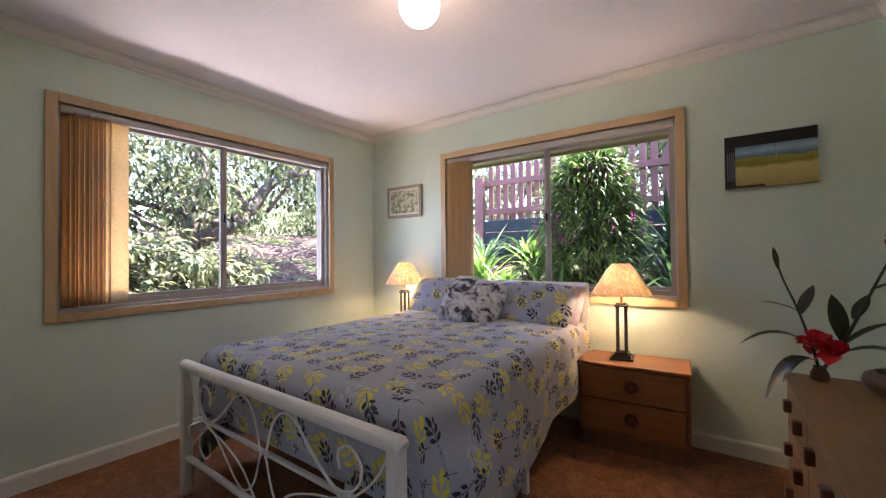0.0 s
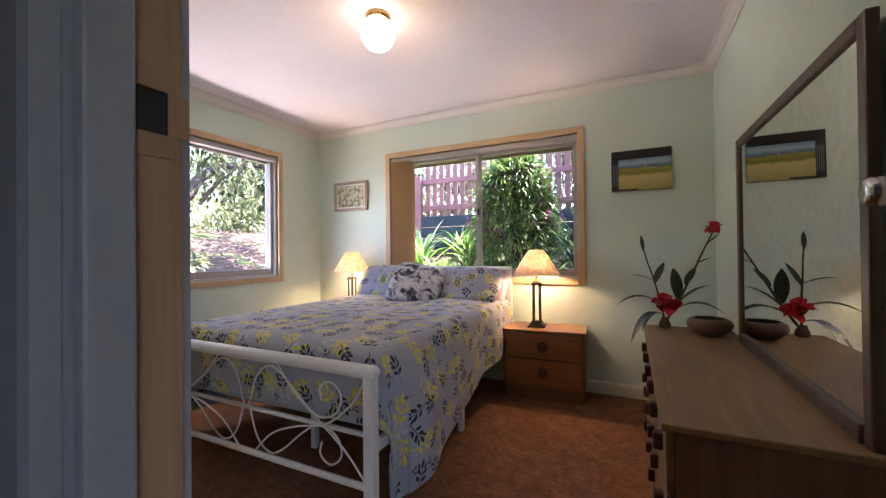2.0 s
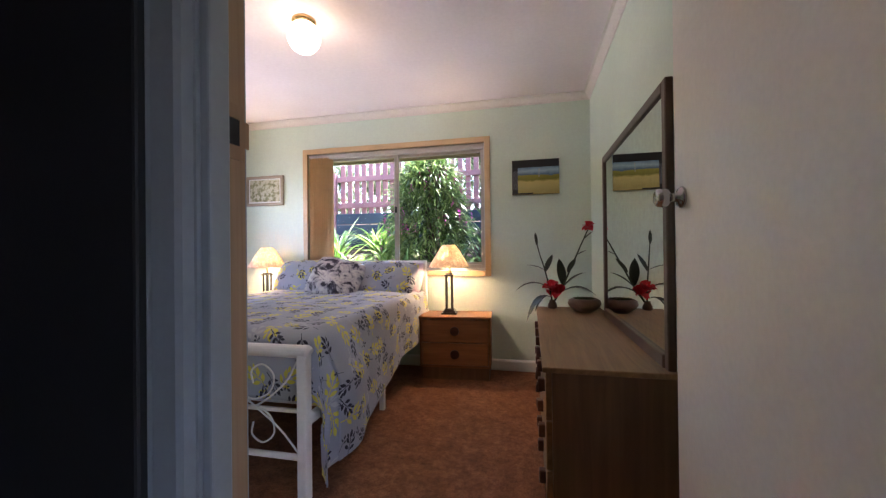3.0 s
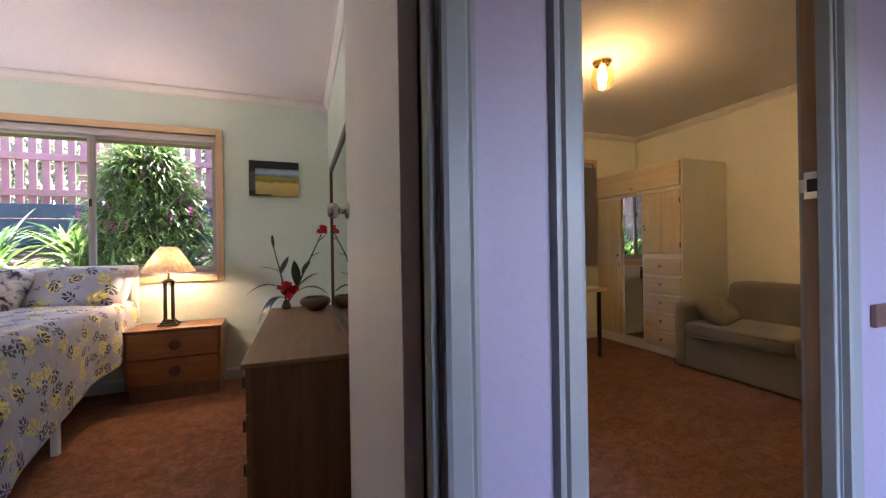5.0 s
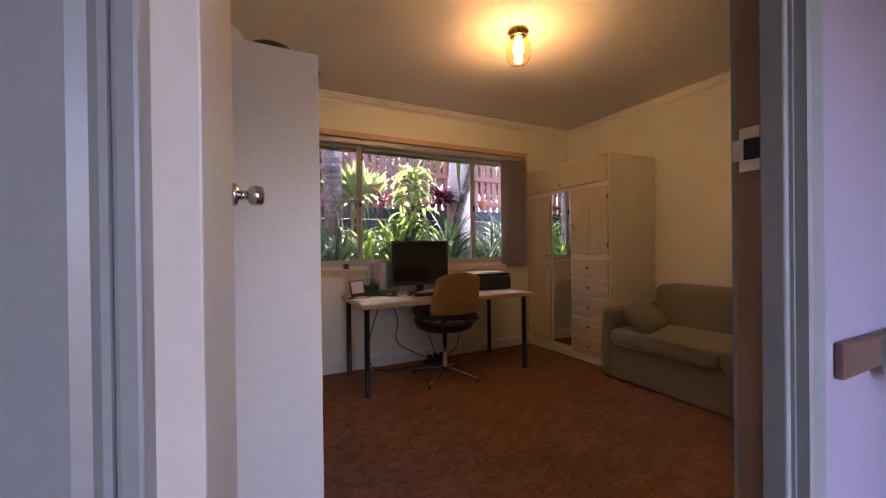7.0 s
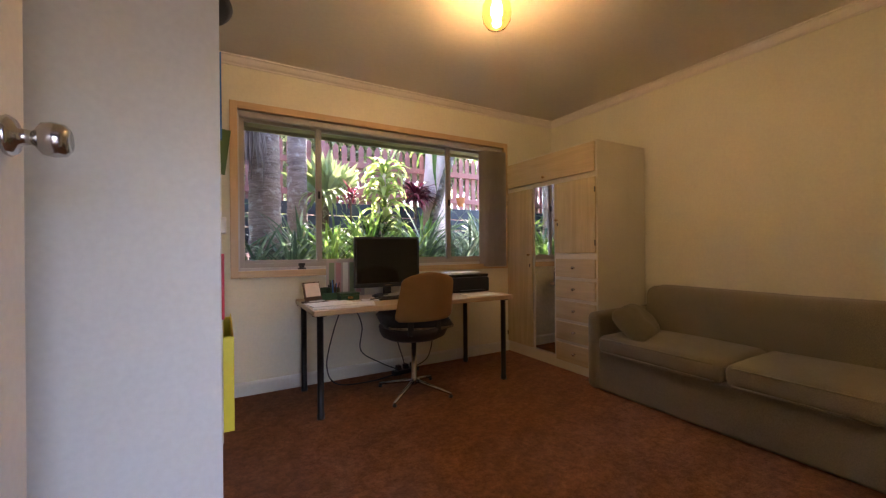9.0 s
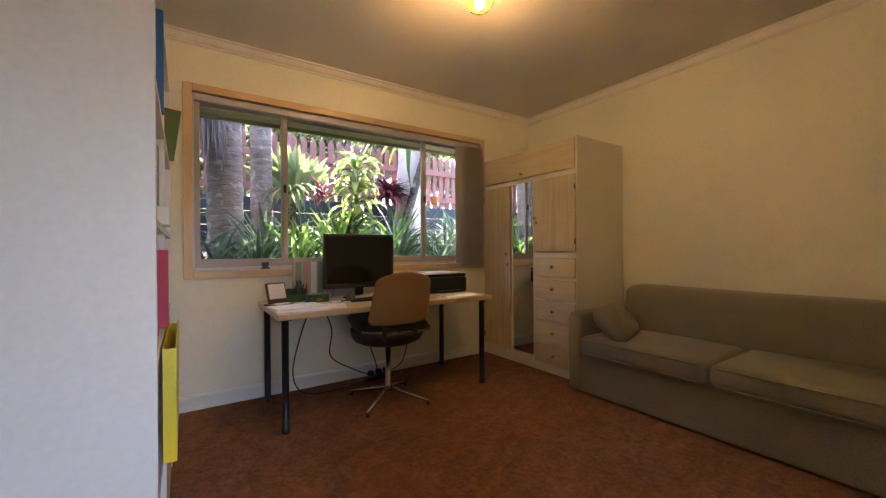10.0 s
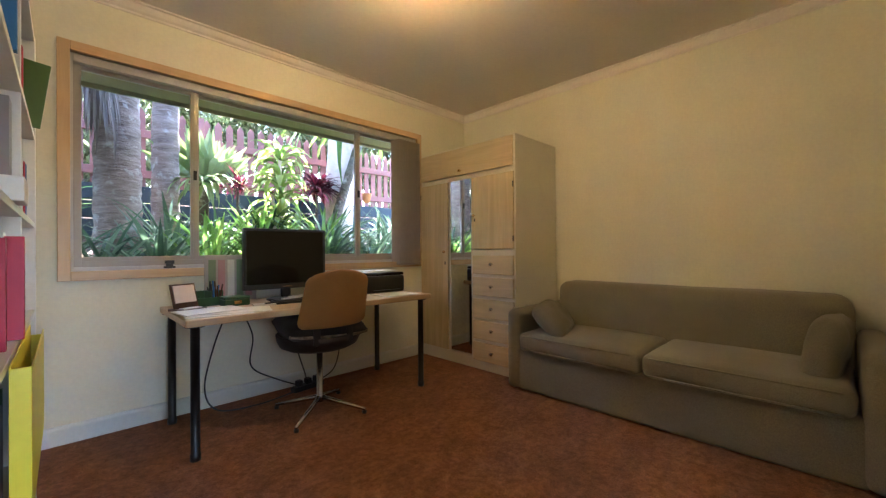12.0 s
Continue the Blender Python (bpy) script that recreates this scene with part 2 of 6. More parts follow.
def extrude_profile(profile, a, b, out, bm=None, mitre=(0, 0)):
    """Runs a moulding from a to b. profile: (distance off the wall along out, height); mitre: how far each end follows the profile's depth."""
    bm = bm or bmesh.new()
    a, b, out = Vector(a), Vector(b), Vector(out)
    along = (b - a).normalized()
    rows = []
    for p, m, s in ((a, mitre[0], 1), (b, mitre[1], -1)):
        rows.append([bm.verts.new(p + out * d + Vector((0, 0, h)) + along * (s * m * d)) for d, h in profile])
    n = len(profile)
    for i in range(n):
        j = (i + 1) % n
        bm.faces.new((rows[0][i], rows[0][j], rows[1][j], rows[1][i]))
    bm.faces.new(rows[0][::-1])
    bm.faces.new(rows[1])
    return bm


# ---- structure ----
WX, NY, SY, HY = -2.86, 2.856, -0.177, -0.25   # west wall, north wall, south wall of the rooms, its hall side
EX1, WX2, EX2, CEIL = 0.74, 0.83, 4.42, 2.40
HALL_W, HALL_E, HALL_S = -1.6, 4.42, -1.42
T = 0.16


def wall_x(name, x0, x1, y0, y1, holes, mat, top=CEIL, mat2=None):
    """A wall along x, with openings (x, x, z, z) through it."""
    bm = bmesh.new()
    xs = sorted({x0, x1, *[h[0] for h in holes], *[h[1] for h in holes]})
    for a, b in zip(xs, xs[1:]):
        hs = [h for h in holes if h[0] <= a + 1e-6 and h[1] >= b - 1e-6]
        z = 0.0
        for h in sorted(hs, key=lambda q: q[2]):
            if h[2] > z:
                add_box(bm, (a, y0, z), (b, y1, h[2]))
            z = h[3]
        if z < top:
            add_box(bm, (a, y0, z), (b, y1, top))
    bmesh.ops.remove_doubles(bm, verts=bm.verts, dist=1e-5)
    return tagged(mesh_object(name, bm, mat), kind="structure")


def wall_y(name, y0, y1, x0, x1, holes, mat, top=CEIL):
    bm = bmesh.new()
    ys = sorted({y0, y1, *[h[0] for h in holes], *[h[1] for h in holes]})
    for a, b in zip(ys, ys[1:]):
        hs = [h for h in holes if h[0] <= a + 1e-6 and h[1] >= b - 1e-6]
        z = 0.0
        for h in sorted(hs, key=lambda q: q[2]):
            if h[2] > z:
                add_box(bm, (x0, a, z), (x1, b, h[2]))
            z = h[3]
        if z < top:
            add_box(bm, (x0, a, z), (x1, b, top))
    bmesh.ops.remove_doubles(bm, verts=bm.verts, dist=1e-5)
    return tagged(mesh_object(name, bm, mat), kind="structure")


W1 = (0.51, 2.295, 0.89, 2.04)       # openings inside the timber trim: along the wall, then height
W2 = (-1.93, -0.16, 0.885, 2.04)
W3 = (1.375, 3.745, 0.885, 2.04)
D1 = (-0.13, 0.695, 0.0, 2.04)
D2 = (0.965, 1.755, 0.0, 2.04)

wall_y("wall_west", SY, NY + T, WX - T, WX, [W1], M["mint"])
wall_x("wall_north_bedroom", WX, (EX1 + WX2) / 2, NY, NY + T, [W2], M["mint"])
wall_x("wall_north_study", (EX1 + WX2) / 2, EX2, NY, NY + T, [W3], M["cream"])
wall_y("wall_east_study", SY, NY + T, EX2, EX2 + T, [], M["cream"])
wall_y("wall_between_bedroom", SY, NY, EX1, (EX1 + WX2) / 2, [], M["mint"])
wall_y("wall_between_study", SY, NY, (EX1 + WX2) / 2, WX2, [], M["cream"])
MID = (HY + SY) / 2
H1, H2 = (D1[0] - 0.018, D1[1] + 0.018, 0.0, D1[3] + 0.018), (D2[0] - 0.018, D2[1] + 0.018, 0.0, D2[3] + 0.018)
wall_x("wall_south_bedroom", WX - T, (EX1 + WX2) / 2, MID, SY, [H1], M["mint"])
wall_x("wall_south_study", (EX1 + WX2) / 2, EX2 + T, MID, SY, [H2], M["cream"])
wall_x("wall_hall_north", HALL_W, EX2 + T, HY, MID, [H1, H2], M["lilac"])
wall_x("wall_hall_south", HALL_W, HALL_E, HALL_S - 0.1, HALL_S, [(1.25, 2.05, 0.02, 1.6)], M["lilac"])
wall_y("wall_hall_west", HALL_S - 0.1, HY, HALL_W - 0.1, HALL_W, [], M["lilac"])
wall_y("wall_hall_east", HALL_S - 0.1, HY, HALL_E, HALL_E + T, [], M["lilac"])

for nm, a, b in (("floor_bedroom", (WX - T, SY - 0.04, -0.15), (0.785, NY + T, 0)), ("floor_study", (0.785, SY - 0.04, -0.15), (EX2 + T, NY + T, 0)), ("floor_hall", (HALL_W - 0.1, HALL_S - 0.1, -0.15), (HALL_E + T, SY - 0.04, 0))):
    tagged(mesh_object(nm, box(a, b), M["carpet"]), kind="structure")
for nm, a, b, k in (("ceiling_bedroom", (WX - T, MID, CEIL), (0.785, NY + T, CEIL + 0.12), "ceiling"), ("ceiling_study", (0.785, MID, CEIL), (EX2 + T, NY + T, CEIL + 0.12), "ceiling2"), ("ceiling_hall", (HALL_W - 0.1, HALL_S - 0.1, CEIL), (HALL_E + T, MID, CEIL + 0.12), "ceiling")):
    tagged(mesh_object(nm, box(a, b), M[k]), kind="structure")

# cornices: a coved moulding round each room
COVE = [(0, -0.062), (0.008, -0.062), (0.010, -0.050), (0.022, -0.040), (0.032, -0.026), (0.040, -0.012), (0.055, -0.010), (0.055, -0.001), (0, -0.001)]


def ring_of(name, prof, x0, x1, y0, y1, z, mat, gaps=()):
    bm = bmesh.new()
    runs = [((x0, y0), (x1, y0), (0, 1)), ((x1, y0), (x1, y1), (-1, 0)), ((x1, y1), (x0, y1), (0, -1)), ((x0, y1), (x0, y0), (1, 0))]
    for i, (a, b, o) in enumerate(runs):
        cuts = sorted(gaps) if i == 0 else []
        s = a[0]
        if not cuts:
            extrude_profile(prof, (*a, z), (*b, z), (*o, 0), bm, (1, 1))
            continue
        for g0, g1 in cuts:
            if g0 > s:
                extrude_profile(prof, (s, a[1], z), (g0, a[1], z), (*o, 0), bm)
            s = g1
        if s < b[0]:
            extrude_profile(prof, (s, a[1], z), (b[0], a[1], z), (*o, 0), bm)
    return tagged(mesh_object(name, bm, mat), kind="structure")


ring_of("cornice_bedroom", COVE, WX, EX1, SY, NY, CEIL, M["cornice"])
ring_of("cornice_study", COVE, WX2, EX2, SY, NY, CEIL, M["cornice"])
SKIRT = [(0, 0), (0.016, 0), (0.016, 0.080), (0.011, 0.092), (0.004, 0.096), (0, 0.096)]
ring_of("baseboard_bedroom", SKIRT, WX, EX1, SY, NY, 0.0, M["skirting"], [(D1[0] - 0.05, D1[1] + 0.045)])
ring_of("baseboard_study", SKIRT, WX2, EX2, SY, NY, 0.0, M["skirting"], [(D2[0] - 0.05, D2[1] + 0.05)])


# windows: timber trim, lining, aluminium sliding frame, panes, track of the blind
def window(name, along, across, side, op, mullions, label):
    """along: 'x' or 'y'; across: the wall's room face; side: +1 if outside lies at larger values."""
    root = empty(name, kind="structure", label=label)
    a0, a1, z0, z1 = op

    def P(a, d, z):
        return (a, across + side * d, z) if along == "x" else (across + side * d, a, z)

    w, th = 0.05, 0.018
    for nm, p, q in (("trim_left", P(a0 - w, -th, z0 - w), P(a0, 0.02, z1 + w)), ("trim_right", P(a1, -th, z0 - w), P(a1 + w, 0.02, z1 + w)),
                     ("trim_head", P(a0, -th, z1), P(a1, 0.02, z1 + w)), ("trim_sill", P(a0, -th - 0.006, z0 - w), P(a1, 0.02, z0))):
        part(nm, box(p, q, 0.003), M["pine"] if "left" not in nm and "right" not in nm else M["pine_v"], root)
    l = 0.012
    for nm, p, q in (("lining_left", P(a0, 0.02, z0), P(a0 + l, T, z1)), ("lining_right", P(a1 - l, 0.02, z0), P(a1, T, z1)),
                     ("lining_head", P(a0 + l, 0.02, z1 - l), P(a1 - l, T, z1)), ("sill", P(a0 + l, 0.02, z0), P(a1 - l, T + 0.03, z0 + 0.02))):
        part(nm, box(p, q), M["lining"] if nm != "sill" else M["alu_sill"], root)
    f = 0.032
    i0, i1, k0, k1 = a0 + l, a1 - l, z0 + 0.02, z1 - l
    fr = boxes((P(i0, 0.05, k0), P(i0 + f, 0.11, k1)), (P(i1 - f, 0.05, k0), P(i1, 0.11, k1)), (P(i0 + f, 0.05, k0), P(i1 - f, 0.11, k0 + f)), (P(i0 + f, 0.05, k1 - f), P(i1 - f, 0.11, k1)), bevel=0.002)
    part("frame", fr, M["alu"], root, "aluminium sliding window frame")
    xs = [i0 + f, *mullions, i1 - f]
    for n, m in enumerate(mullions):
        mb = boxes((P(m - 0.022, 0.056, k0 + f), P(m + 0.022, 0.082, k1 - f)), (P(m - 0.010, 0.050, k0 + f), P(m + 0.004, 0.056, k1 - f)), bevel=0.002)
        part("mullion", mb, M["alu"], root)
        part("latch", box(P(m - 0.010, 0.036, (k0 + k1) / 2 - 0.03), P(m + 0.008, 0.050, (k0 + k1) / 2 + 0.03), 0.003), M["black"], root, "small black latch")
    for n, (p, q) in enumerate(zip(xs, xs[1:])):
        pane = part("pane", box(P(p, 0.070 + 0.02 * (n % 2), k0 + f), P(q, 0.074 + 0.02 * (n % 2), k1 - f)), M["glass"], root, "clear glass pane")
        pane.visible_shadow = False
        rail = 0.022
        part("sash_rail", boxes((P(p, 0.062 + 0.02 * (n % 2), k0 + f), P(q, 0.084 + 0.02 * (n % 2), k0 + f + rail)), (P(p, 0.062 + 0.02 * (n % 2), k1 - f - rail), P(q, 0.084 + 0.02 * (n % 2), k1 - f)), bevel=0.002), M["alu"], root)
    part("blind_track", boxes((P(i0, 0.0, k1 - 0.038), P(i1, 0.036, k1)), (P(i0, -0.004, k1 - 0.030), P(i1, 0.0, k1 - 0.010)), bevel=0.003), M["track"], root, "pale metal blind track")
    return root


M["pine_v"] = wood("pale_varnished_trim_upright", (0.56, 0.37, 0.19), (0.72, 0.51, 0.29), 2, 1.0, 0.4, 0.2)
M["lining"] = paint("grey_window_lining", (0.56, 0.53, 0.50), 0.5, 0.06, 60, 0.04, 0.15)
M["alu_sill"] = paint("pale_sill_enamel", (0.60, 0.57, 0.56), 0.4, 0.05, 60, 0.04, 0.2)
M["black"] = plain("black_plastic", (0.012, 0.012, 0.013), 0.4)
M["track"] = paint("blind_track_enamel", (0.50, 0.47, 0.46), 0.35, 0.03)
window("window_1", "y", WX, -1, W1, [1.40], "wide two-pane aluminium window in pale timber trim")
window("window_2", "x", NY, 1, W2, [-1.02], "two-pane aluminium window in pale timber trim behind the bed")
window("window_3", "x", NY, 1, W3, [1.945, 3.137], "three-pane aluminium window in pale timber trim over the desk")


# door frames and leaves
def door_frame(name, op, strike_side, label):
    root = empty(name, kind="structure", label=label)
    a, b, z = op[0], op[1], op[3]
    for nm, x0, x1, s in (("jamb", a - 0.018, a, 1), ("jamb", b, b + 0.018, -1)):
        face = a if s > 0 else b
        part("jamb", box((x0, HY, 0), (x1, SY, z)), M["trim"], root)
        part("rebate", box((face, -0.214, 0), (face + s * 0.003, SY, z)), M["jamb"], root, "bare timber door rebate")
        part("door_stop", box((face, -0.246, 0), (face + s * 0.014, -0.214, z), 0.003), M["trim"], root)
        prof = [(0, 0), (0.015, 0), (0.018, 0.006), (0.018, 0.030), (0.012, 0.034), (0.014, 0.038), (0.014, 0.044), (0, 0.048)]
        for yy, o, wd in ((HY, -1, 0.062), (SY, 1, 0.045)):
            bm = bmesh.new()
            rows = []
            for zz in (0.0, z + wd):
                rows.append([bm.verts.new((face - s * (0.004 + h * wd / 0.048), yy + o * d, zz)) for d, h in ((d * (1.0 if o < 0 else 0.7), h) for d, h in prof)])
            n = len(prof)
            for i in range(n):
                bm.faces.new((rows[0][i], rows[0][(i + 1) % n], rows[1][(i + 1) % n], rows[1][i]))
            bm.faces.new(rows[0]), bm.faces.new(rows[1])
            part("architrave", bm, M["trim"], root)
    part("head_jamb", box((a, HY, z), (b, SY, z + 0.018)), M["trim"], root)
    part("head_stop", box((a, -0.246, z - 0.014), (b, -0.214, z)), M["trim"], root)
    for yy, o in ((HY, -1), (SY, 1)):
        part("head_architrave", box((a - 0.004, yy, z + 0.004), (b + 0.004, yy + o * 0.016, z + 0.05), 0.003), M["trim"], root)
    return root


door_frame("door_frame_1", D1, "left", "grey-painted door frame with bare timber rebates")
door_frame("door_frame_2", D2, "right", "grey-painted door frame with bare timber rebates")


# ---- materials of the things ----
M["oak"] = wood("orange_oak_veneer", (0.22, 0.085, 0.026), (0.37, 0.16, 0.055), 0, 1.0, 0.42, 0.12)
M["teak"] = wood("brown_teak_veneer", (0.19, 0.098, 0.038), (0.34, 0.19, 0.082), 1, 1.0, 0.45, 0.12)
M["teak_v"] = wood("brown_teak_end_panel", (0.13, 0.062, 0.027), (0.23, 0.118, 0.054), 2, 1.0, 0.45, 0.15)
M["walnut"] = wood("dark_walnut_frame", (0.045, 0.020, 0.012), (0.10, 0.048, 0.028), 2, 1.2, 0.4, 0.2)
M["knobwood"] = wood("dark_red_wood_knob", (0.05, 0.015, 0.008), (0.11, 0.035, 0.018), 0, 2.0, 0.4)
M["maple"] = wood("pale_maple_desktop", (0.50, 0.35, 0.20), (0.64, 0.48, 0.30), 0, 1.0, 0.4, 0.15)
M["limed"] = wood("limed_blond_veneer", (0.48, 0.38, 0.21), (0.68, 0.56, 0.34), 2, 0.8, 0.45, 0.1)
M["limed_h"] = wood("limed_blond_veneer_flat", (0.48, 0.38, 0.21), (0.68, 0.56, 0.34), 1, 0.8, 0.45, 0.1)
M["creampaint"] = paint("cream_enamel", (0.70, 0.66, 0.55), 0.4, 0.04, 60, 0.04, 0.08)
M["whitemetal"] = paint("white_enamelled_steel", (0.76, 0.72, 0.68), 0.3, 0.03, 70, 0.02)
M["blackmetal"] = paint("black_enamelled_steel", (0.012, 0.012, 0.013), 0.35, 0.1)
M["bronze"] = paint("bronze_lamp_base", (0.055, 0.040, 0.030), 0.35, 0.2)
M["brass"] = metal("polished_brass", (0.72, 0.48, 0.20), 0.25)
M["chrome"] = metal("chrome", (0.62, 0.61, 0.60), 0.18)
M["sofa"] = cloth("grey_green_upholstery", (0.190, 0.165, 0.108), (0.285, 0.250, 0.168), 260)
M["blind"] = cloth("tan_blind_fabric", (0.74, 0.56, 0.34), (0.92, 0.77, 0.53), 120, thin=0.72)
M["drape"] = cloth("taupe_blind_fabric", (0.36, 0.30, 0.25), (0.48, 0.41, 0.35), 220, thin=0.3)
M["pink"] = cloth("dusty_pink_cotton", (0.55, 0.42, 0.50), (0.68, 0.54, 0.62), 250)
M["mattress"] = cloth("pale_mattress_ticking", (0.40, 0.39, 0.42), (0.55, 0.54, 0.57), 200)
M["chairback"] = cloth("orange_tan_chair_fabric", (0.34, 0.17, 0.050), (0.47, 0.26, 0.085), 350)
M["chairseat"] = paint("dark_vinyl_seat", (0.018, 0.010, 0.009), 0.5, 0.2)
M["blackcloth"] = cloth("black_cloth", (0.008, 0.008, 0.009), (0.02, 0.02, 0.02), 300)
M["paper"] = paint("white_paper", (0.80, 0.79, 0.75), 0.8, 0.03)
M["yellow"] = paint("yellow_plastic", (0.78, 0.66, 0.03), 0.4, 0.04)
M["red"] = paint("red_folder_card", (0.55, 0.02, 0.06), 0.5, 0.05)
M["green"] = paint("green_box_card", (0.03, 0.09, 0.035), 0.5, 0.1)
M["blue"] = paint("blue_folder_card", (0.03, 0.16, 0.42), 0.5, 0.05)
M["clay"] = paint("glazed_brown_clay", (0.12, 0.062, 0.038), 0.35, 0.25, 40, 0.15)
M["moss"] = leafy("green_moss", (0.02, 0.04, 0.01), (0.05, 0.09, 0.02), (0.09, 0.14, 0.04), 0.7, 0.1)
M["redpetal"] = leafy("red_petal", (0.45, 0.004, 0.012), (0.62, 0.010, 0.025), (0.75, 0.03, 0.04), 0.45, 0.2)
M["darkleaf"] = leafy("dark_flower_leaf", (0.010, 0.014, 0.008), (0.022, 0.035, 0.014), (0.045, 0.07, 0.025), 0.4, 0.15)
M["mirror"] = metal("silvered_mirror", (0.88, 0.90, 0.88), 0.0)
M["screen"] = plain("dark_screen", (0.008, 0.008, 0.008), 0.12)
M["globe"] = glowing("lit_opal_globe", (1.0, 0.84, 0.56), 0.5)
M["filament"] = glowing("lit_filament_bulb", (1.0, 0.72, 0.30), 7.0)


def shade_mat():
    """Parchment shade with brown veins; light passes through."""
    m, nt, p = nodes_of("parchment_shade")
    v = mapped(nt)
    veins = noise_tex(nt, v, 14, 6, 0.7, 1.5)
    c = ramp(nt, veins, [(0.38, (0.91, 0.83, 0.68)), (0.49, (0.64, 0.47, 0.32)), (0.55, (0.86, 0.75, 0.59)), (0.70, (0.93, 0.86, 0.74))])
    nt.links.new(c, p.inputs["Base Color"])
    p.inputs["Roughness"].default_value = 0.8
    tr = nt.nodes.new("ShaderNodeBsdfTranslucent")
    nt.links.new(c, tr.inputs[0])
    mx = nt.nodes.new("ShaderNodeMixShader")
    mx.inputs[0].default_value = 0.34
    nt.links.new(p.outputs[0], mx.inputs[1])
    nt.links.new(tr.outputs[0], mx.inputs[2])
    nt.links.new(mx.outputs[0], nt.nodes["Material Output"].inputs[0])
    return m


M["shade"] = shade_mat()


def vmath(nt, op, a, b=None):
    n = nt.nodes.new("ShaderNodeVectorMath")
    n.operation = op
    for i, v in enumerate((a, b)):
        if v is None:
            continue
        if isinstance(v, tuple):
            n.inputs[i].default_value = v
        else:
            nt.links.new(v, n.inputs[i])
    return n


def fmath(nt, op, a, b=0.0, c=None):
    n = nt.nodes.new("ShaderNodeMath")
    n.operation = op
    for i, v in enumerate((a, b, c)):
        if v is None:
            continue
        if isinstance(v, (int, float)):
            n.inputs[i].default_value = v
        else:
            nt.links.new(v, n.inputs[i])
    return n.outputs[0]


# leaves of a sprig: place along and across the stalk, turn, half length, half width
SPRIG = [(0.72, 0.0, 0, 0.30, 0.13), (0.30, 0.25, 42, 0.27, 0.12), (0.22, -0.26, -44, 0.28, 0.12), (-0.12, 0.27, 52, 0.25, 0.11), (-0.20, -0.25, -50, 0.24, 0.11), (0.62, 0.30, 30, 0.22, 0.09), (0.58, -0.30, -32, 0.22, 0.09)]


def sprig_mask(nt, uv, scale, shift, size, leaves, seed_cut):
    """Scattered sprigs: one in each cell, with pointed leaves round a stalk."""
    mp = nt.nodes.new("ShaderNodeMapping")
    mp.inputs["Location"].default_value = shift
    mp.inputs["Scale"].default_value = (scale, scale, 1)
    nt.links.new(uv, mp.inputs[0])
    vo = nt.nodes.new("ShaderNodeTexVoronoi")
    vo.voronoi_dimensions = "2D"
    vo.inputs["Scale"].default_value = 1.0
    vo.inputs["Randomness"].default_value = 0.62
    nt.links.new(mp.outputs[0], vo.inputs["Vector"])
    d = vmath(nt, "SUBTRACT", mp.outputs[0], vo.outputs["Position"])
    sp = nt.nodes.new("ShaderNodeSeparateXYZ")
    nt.links.new(d.outputs[0], sp.inputs[0])
    rnd = nt.nodes.new("ShaderNodeSeparateColor")
    nt.links.new(vo.outputs["Color"], rnd.inputs[0])
    ang = fmath(nt, "MULTIPLY", rnd.outputs[0], 6.28)
    ca, sa = fmath(nt, "COSINE", ang), fmath(nt, "SINE", ang)
    xr = fmath(nt, "ADD", fmath(nt, "MULTIPLY", sp.outputs[0], ca), fmath(nt, "MULTIPLY", sp.outputs[1], sa))
    yr = fmath(nt, "SUBTRACT", fmath(nt, "MULTIPLY", sp.outputs[1], ca), fmath(nt, "MULTIPLY", sp.outputs[0], sa))
    h = size * scale
    xr, yr = fmath(nt, "DIVIDE", xr, h), fmath(nt, "DIVIDE", yr, h)
    blade = fmath(nt, "MULTIPLY", fmath(nt, "LESS_THAN", fmath(nt, "ABSOLUTE", yr), 0.028), fmath(nt, "LESS_THAN", fmath(nt, "ABSOLUTE", fmath(nt, "ADD", xr, 0.2)), 0.72))
    for cx, cy, turn, a, b in SPRIG[:leaves]:
        c, sn = math.cos(radians(turn)), math.sin(radians(turn))
        u = fmath(nt, "MULTIPLY_ADD", xr, c / a, fmath(nt, "MULTIPLY_ADD", yr, sn / a, -(cx * c + cy * sn) / a))
        v = fmath(nt, "ABSOLUTE", fmath(nt, "MULTIPLY_ADD", xr, -sn / b, fmath(nt, "MULTIPLY_ADD", yr, c / b, (cx * sn - cy * c) / b)))
        leaf = fmath(nt, "LESS_THAN", fmath(nt, "MULTIPLY_ADD", u, u, v), 1.0)
        blade = fmath(nt, "MAXIMUM", blade, leaf)
    some = fmath(nt, "GREATER_THAN", rnd.outputs[1], seed_cut)
    return fmath(nt, "MULTIPLY", blade, some)


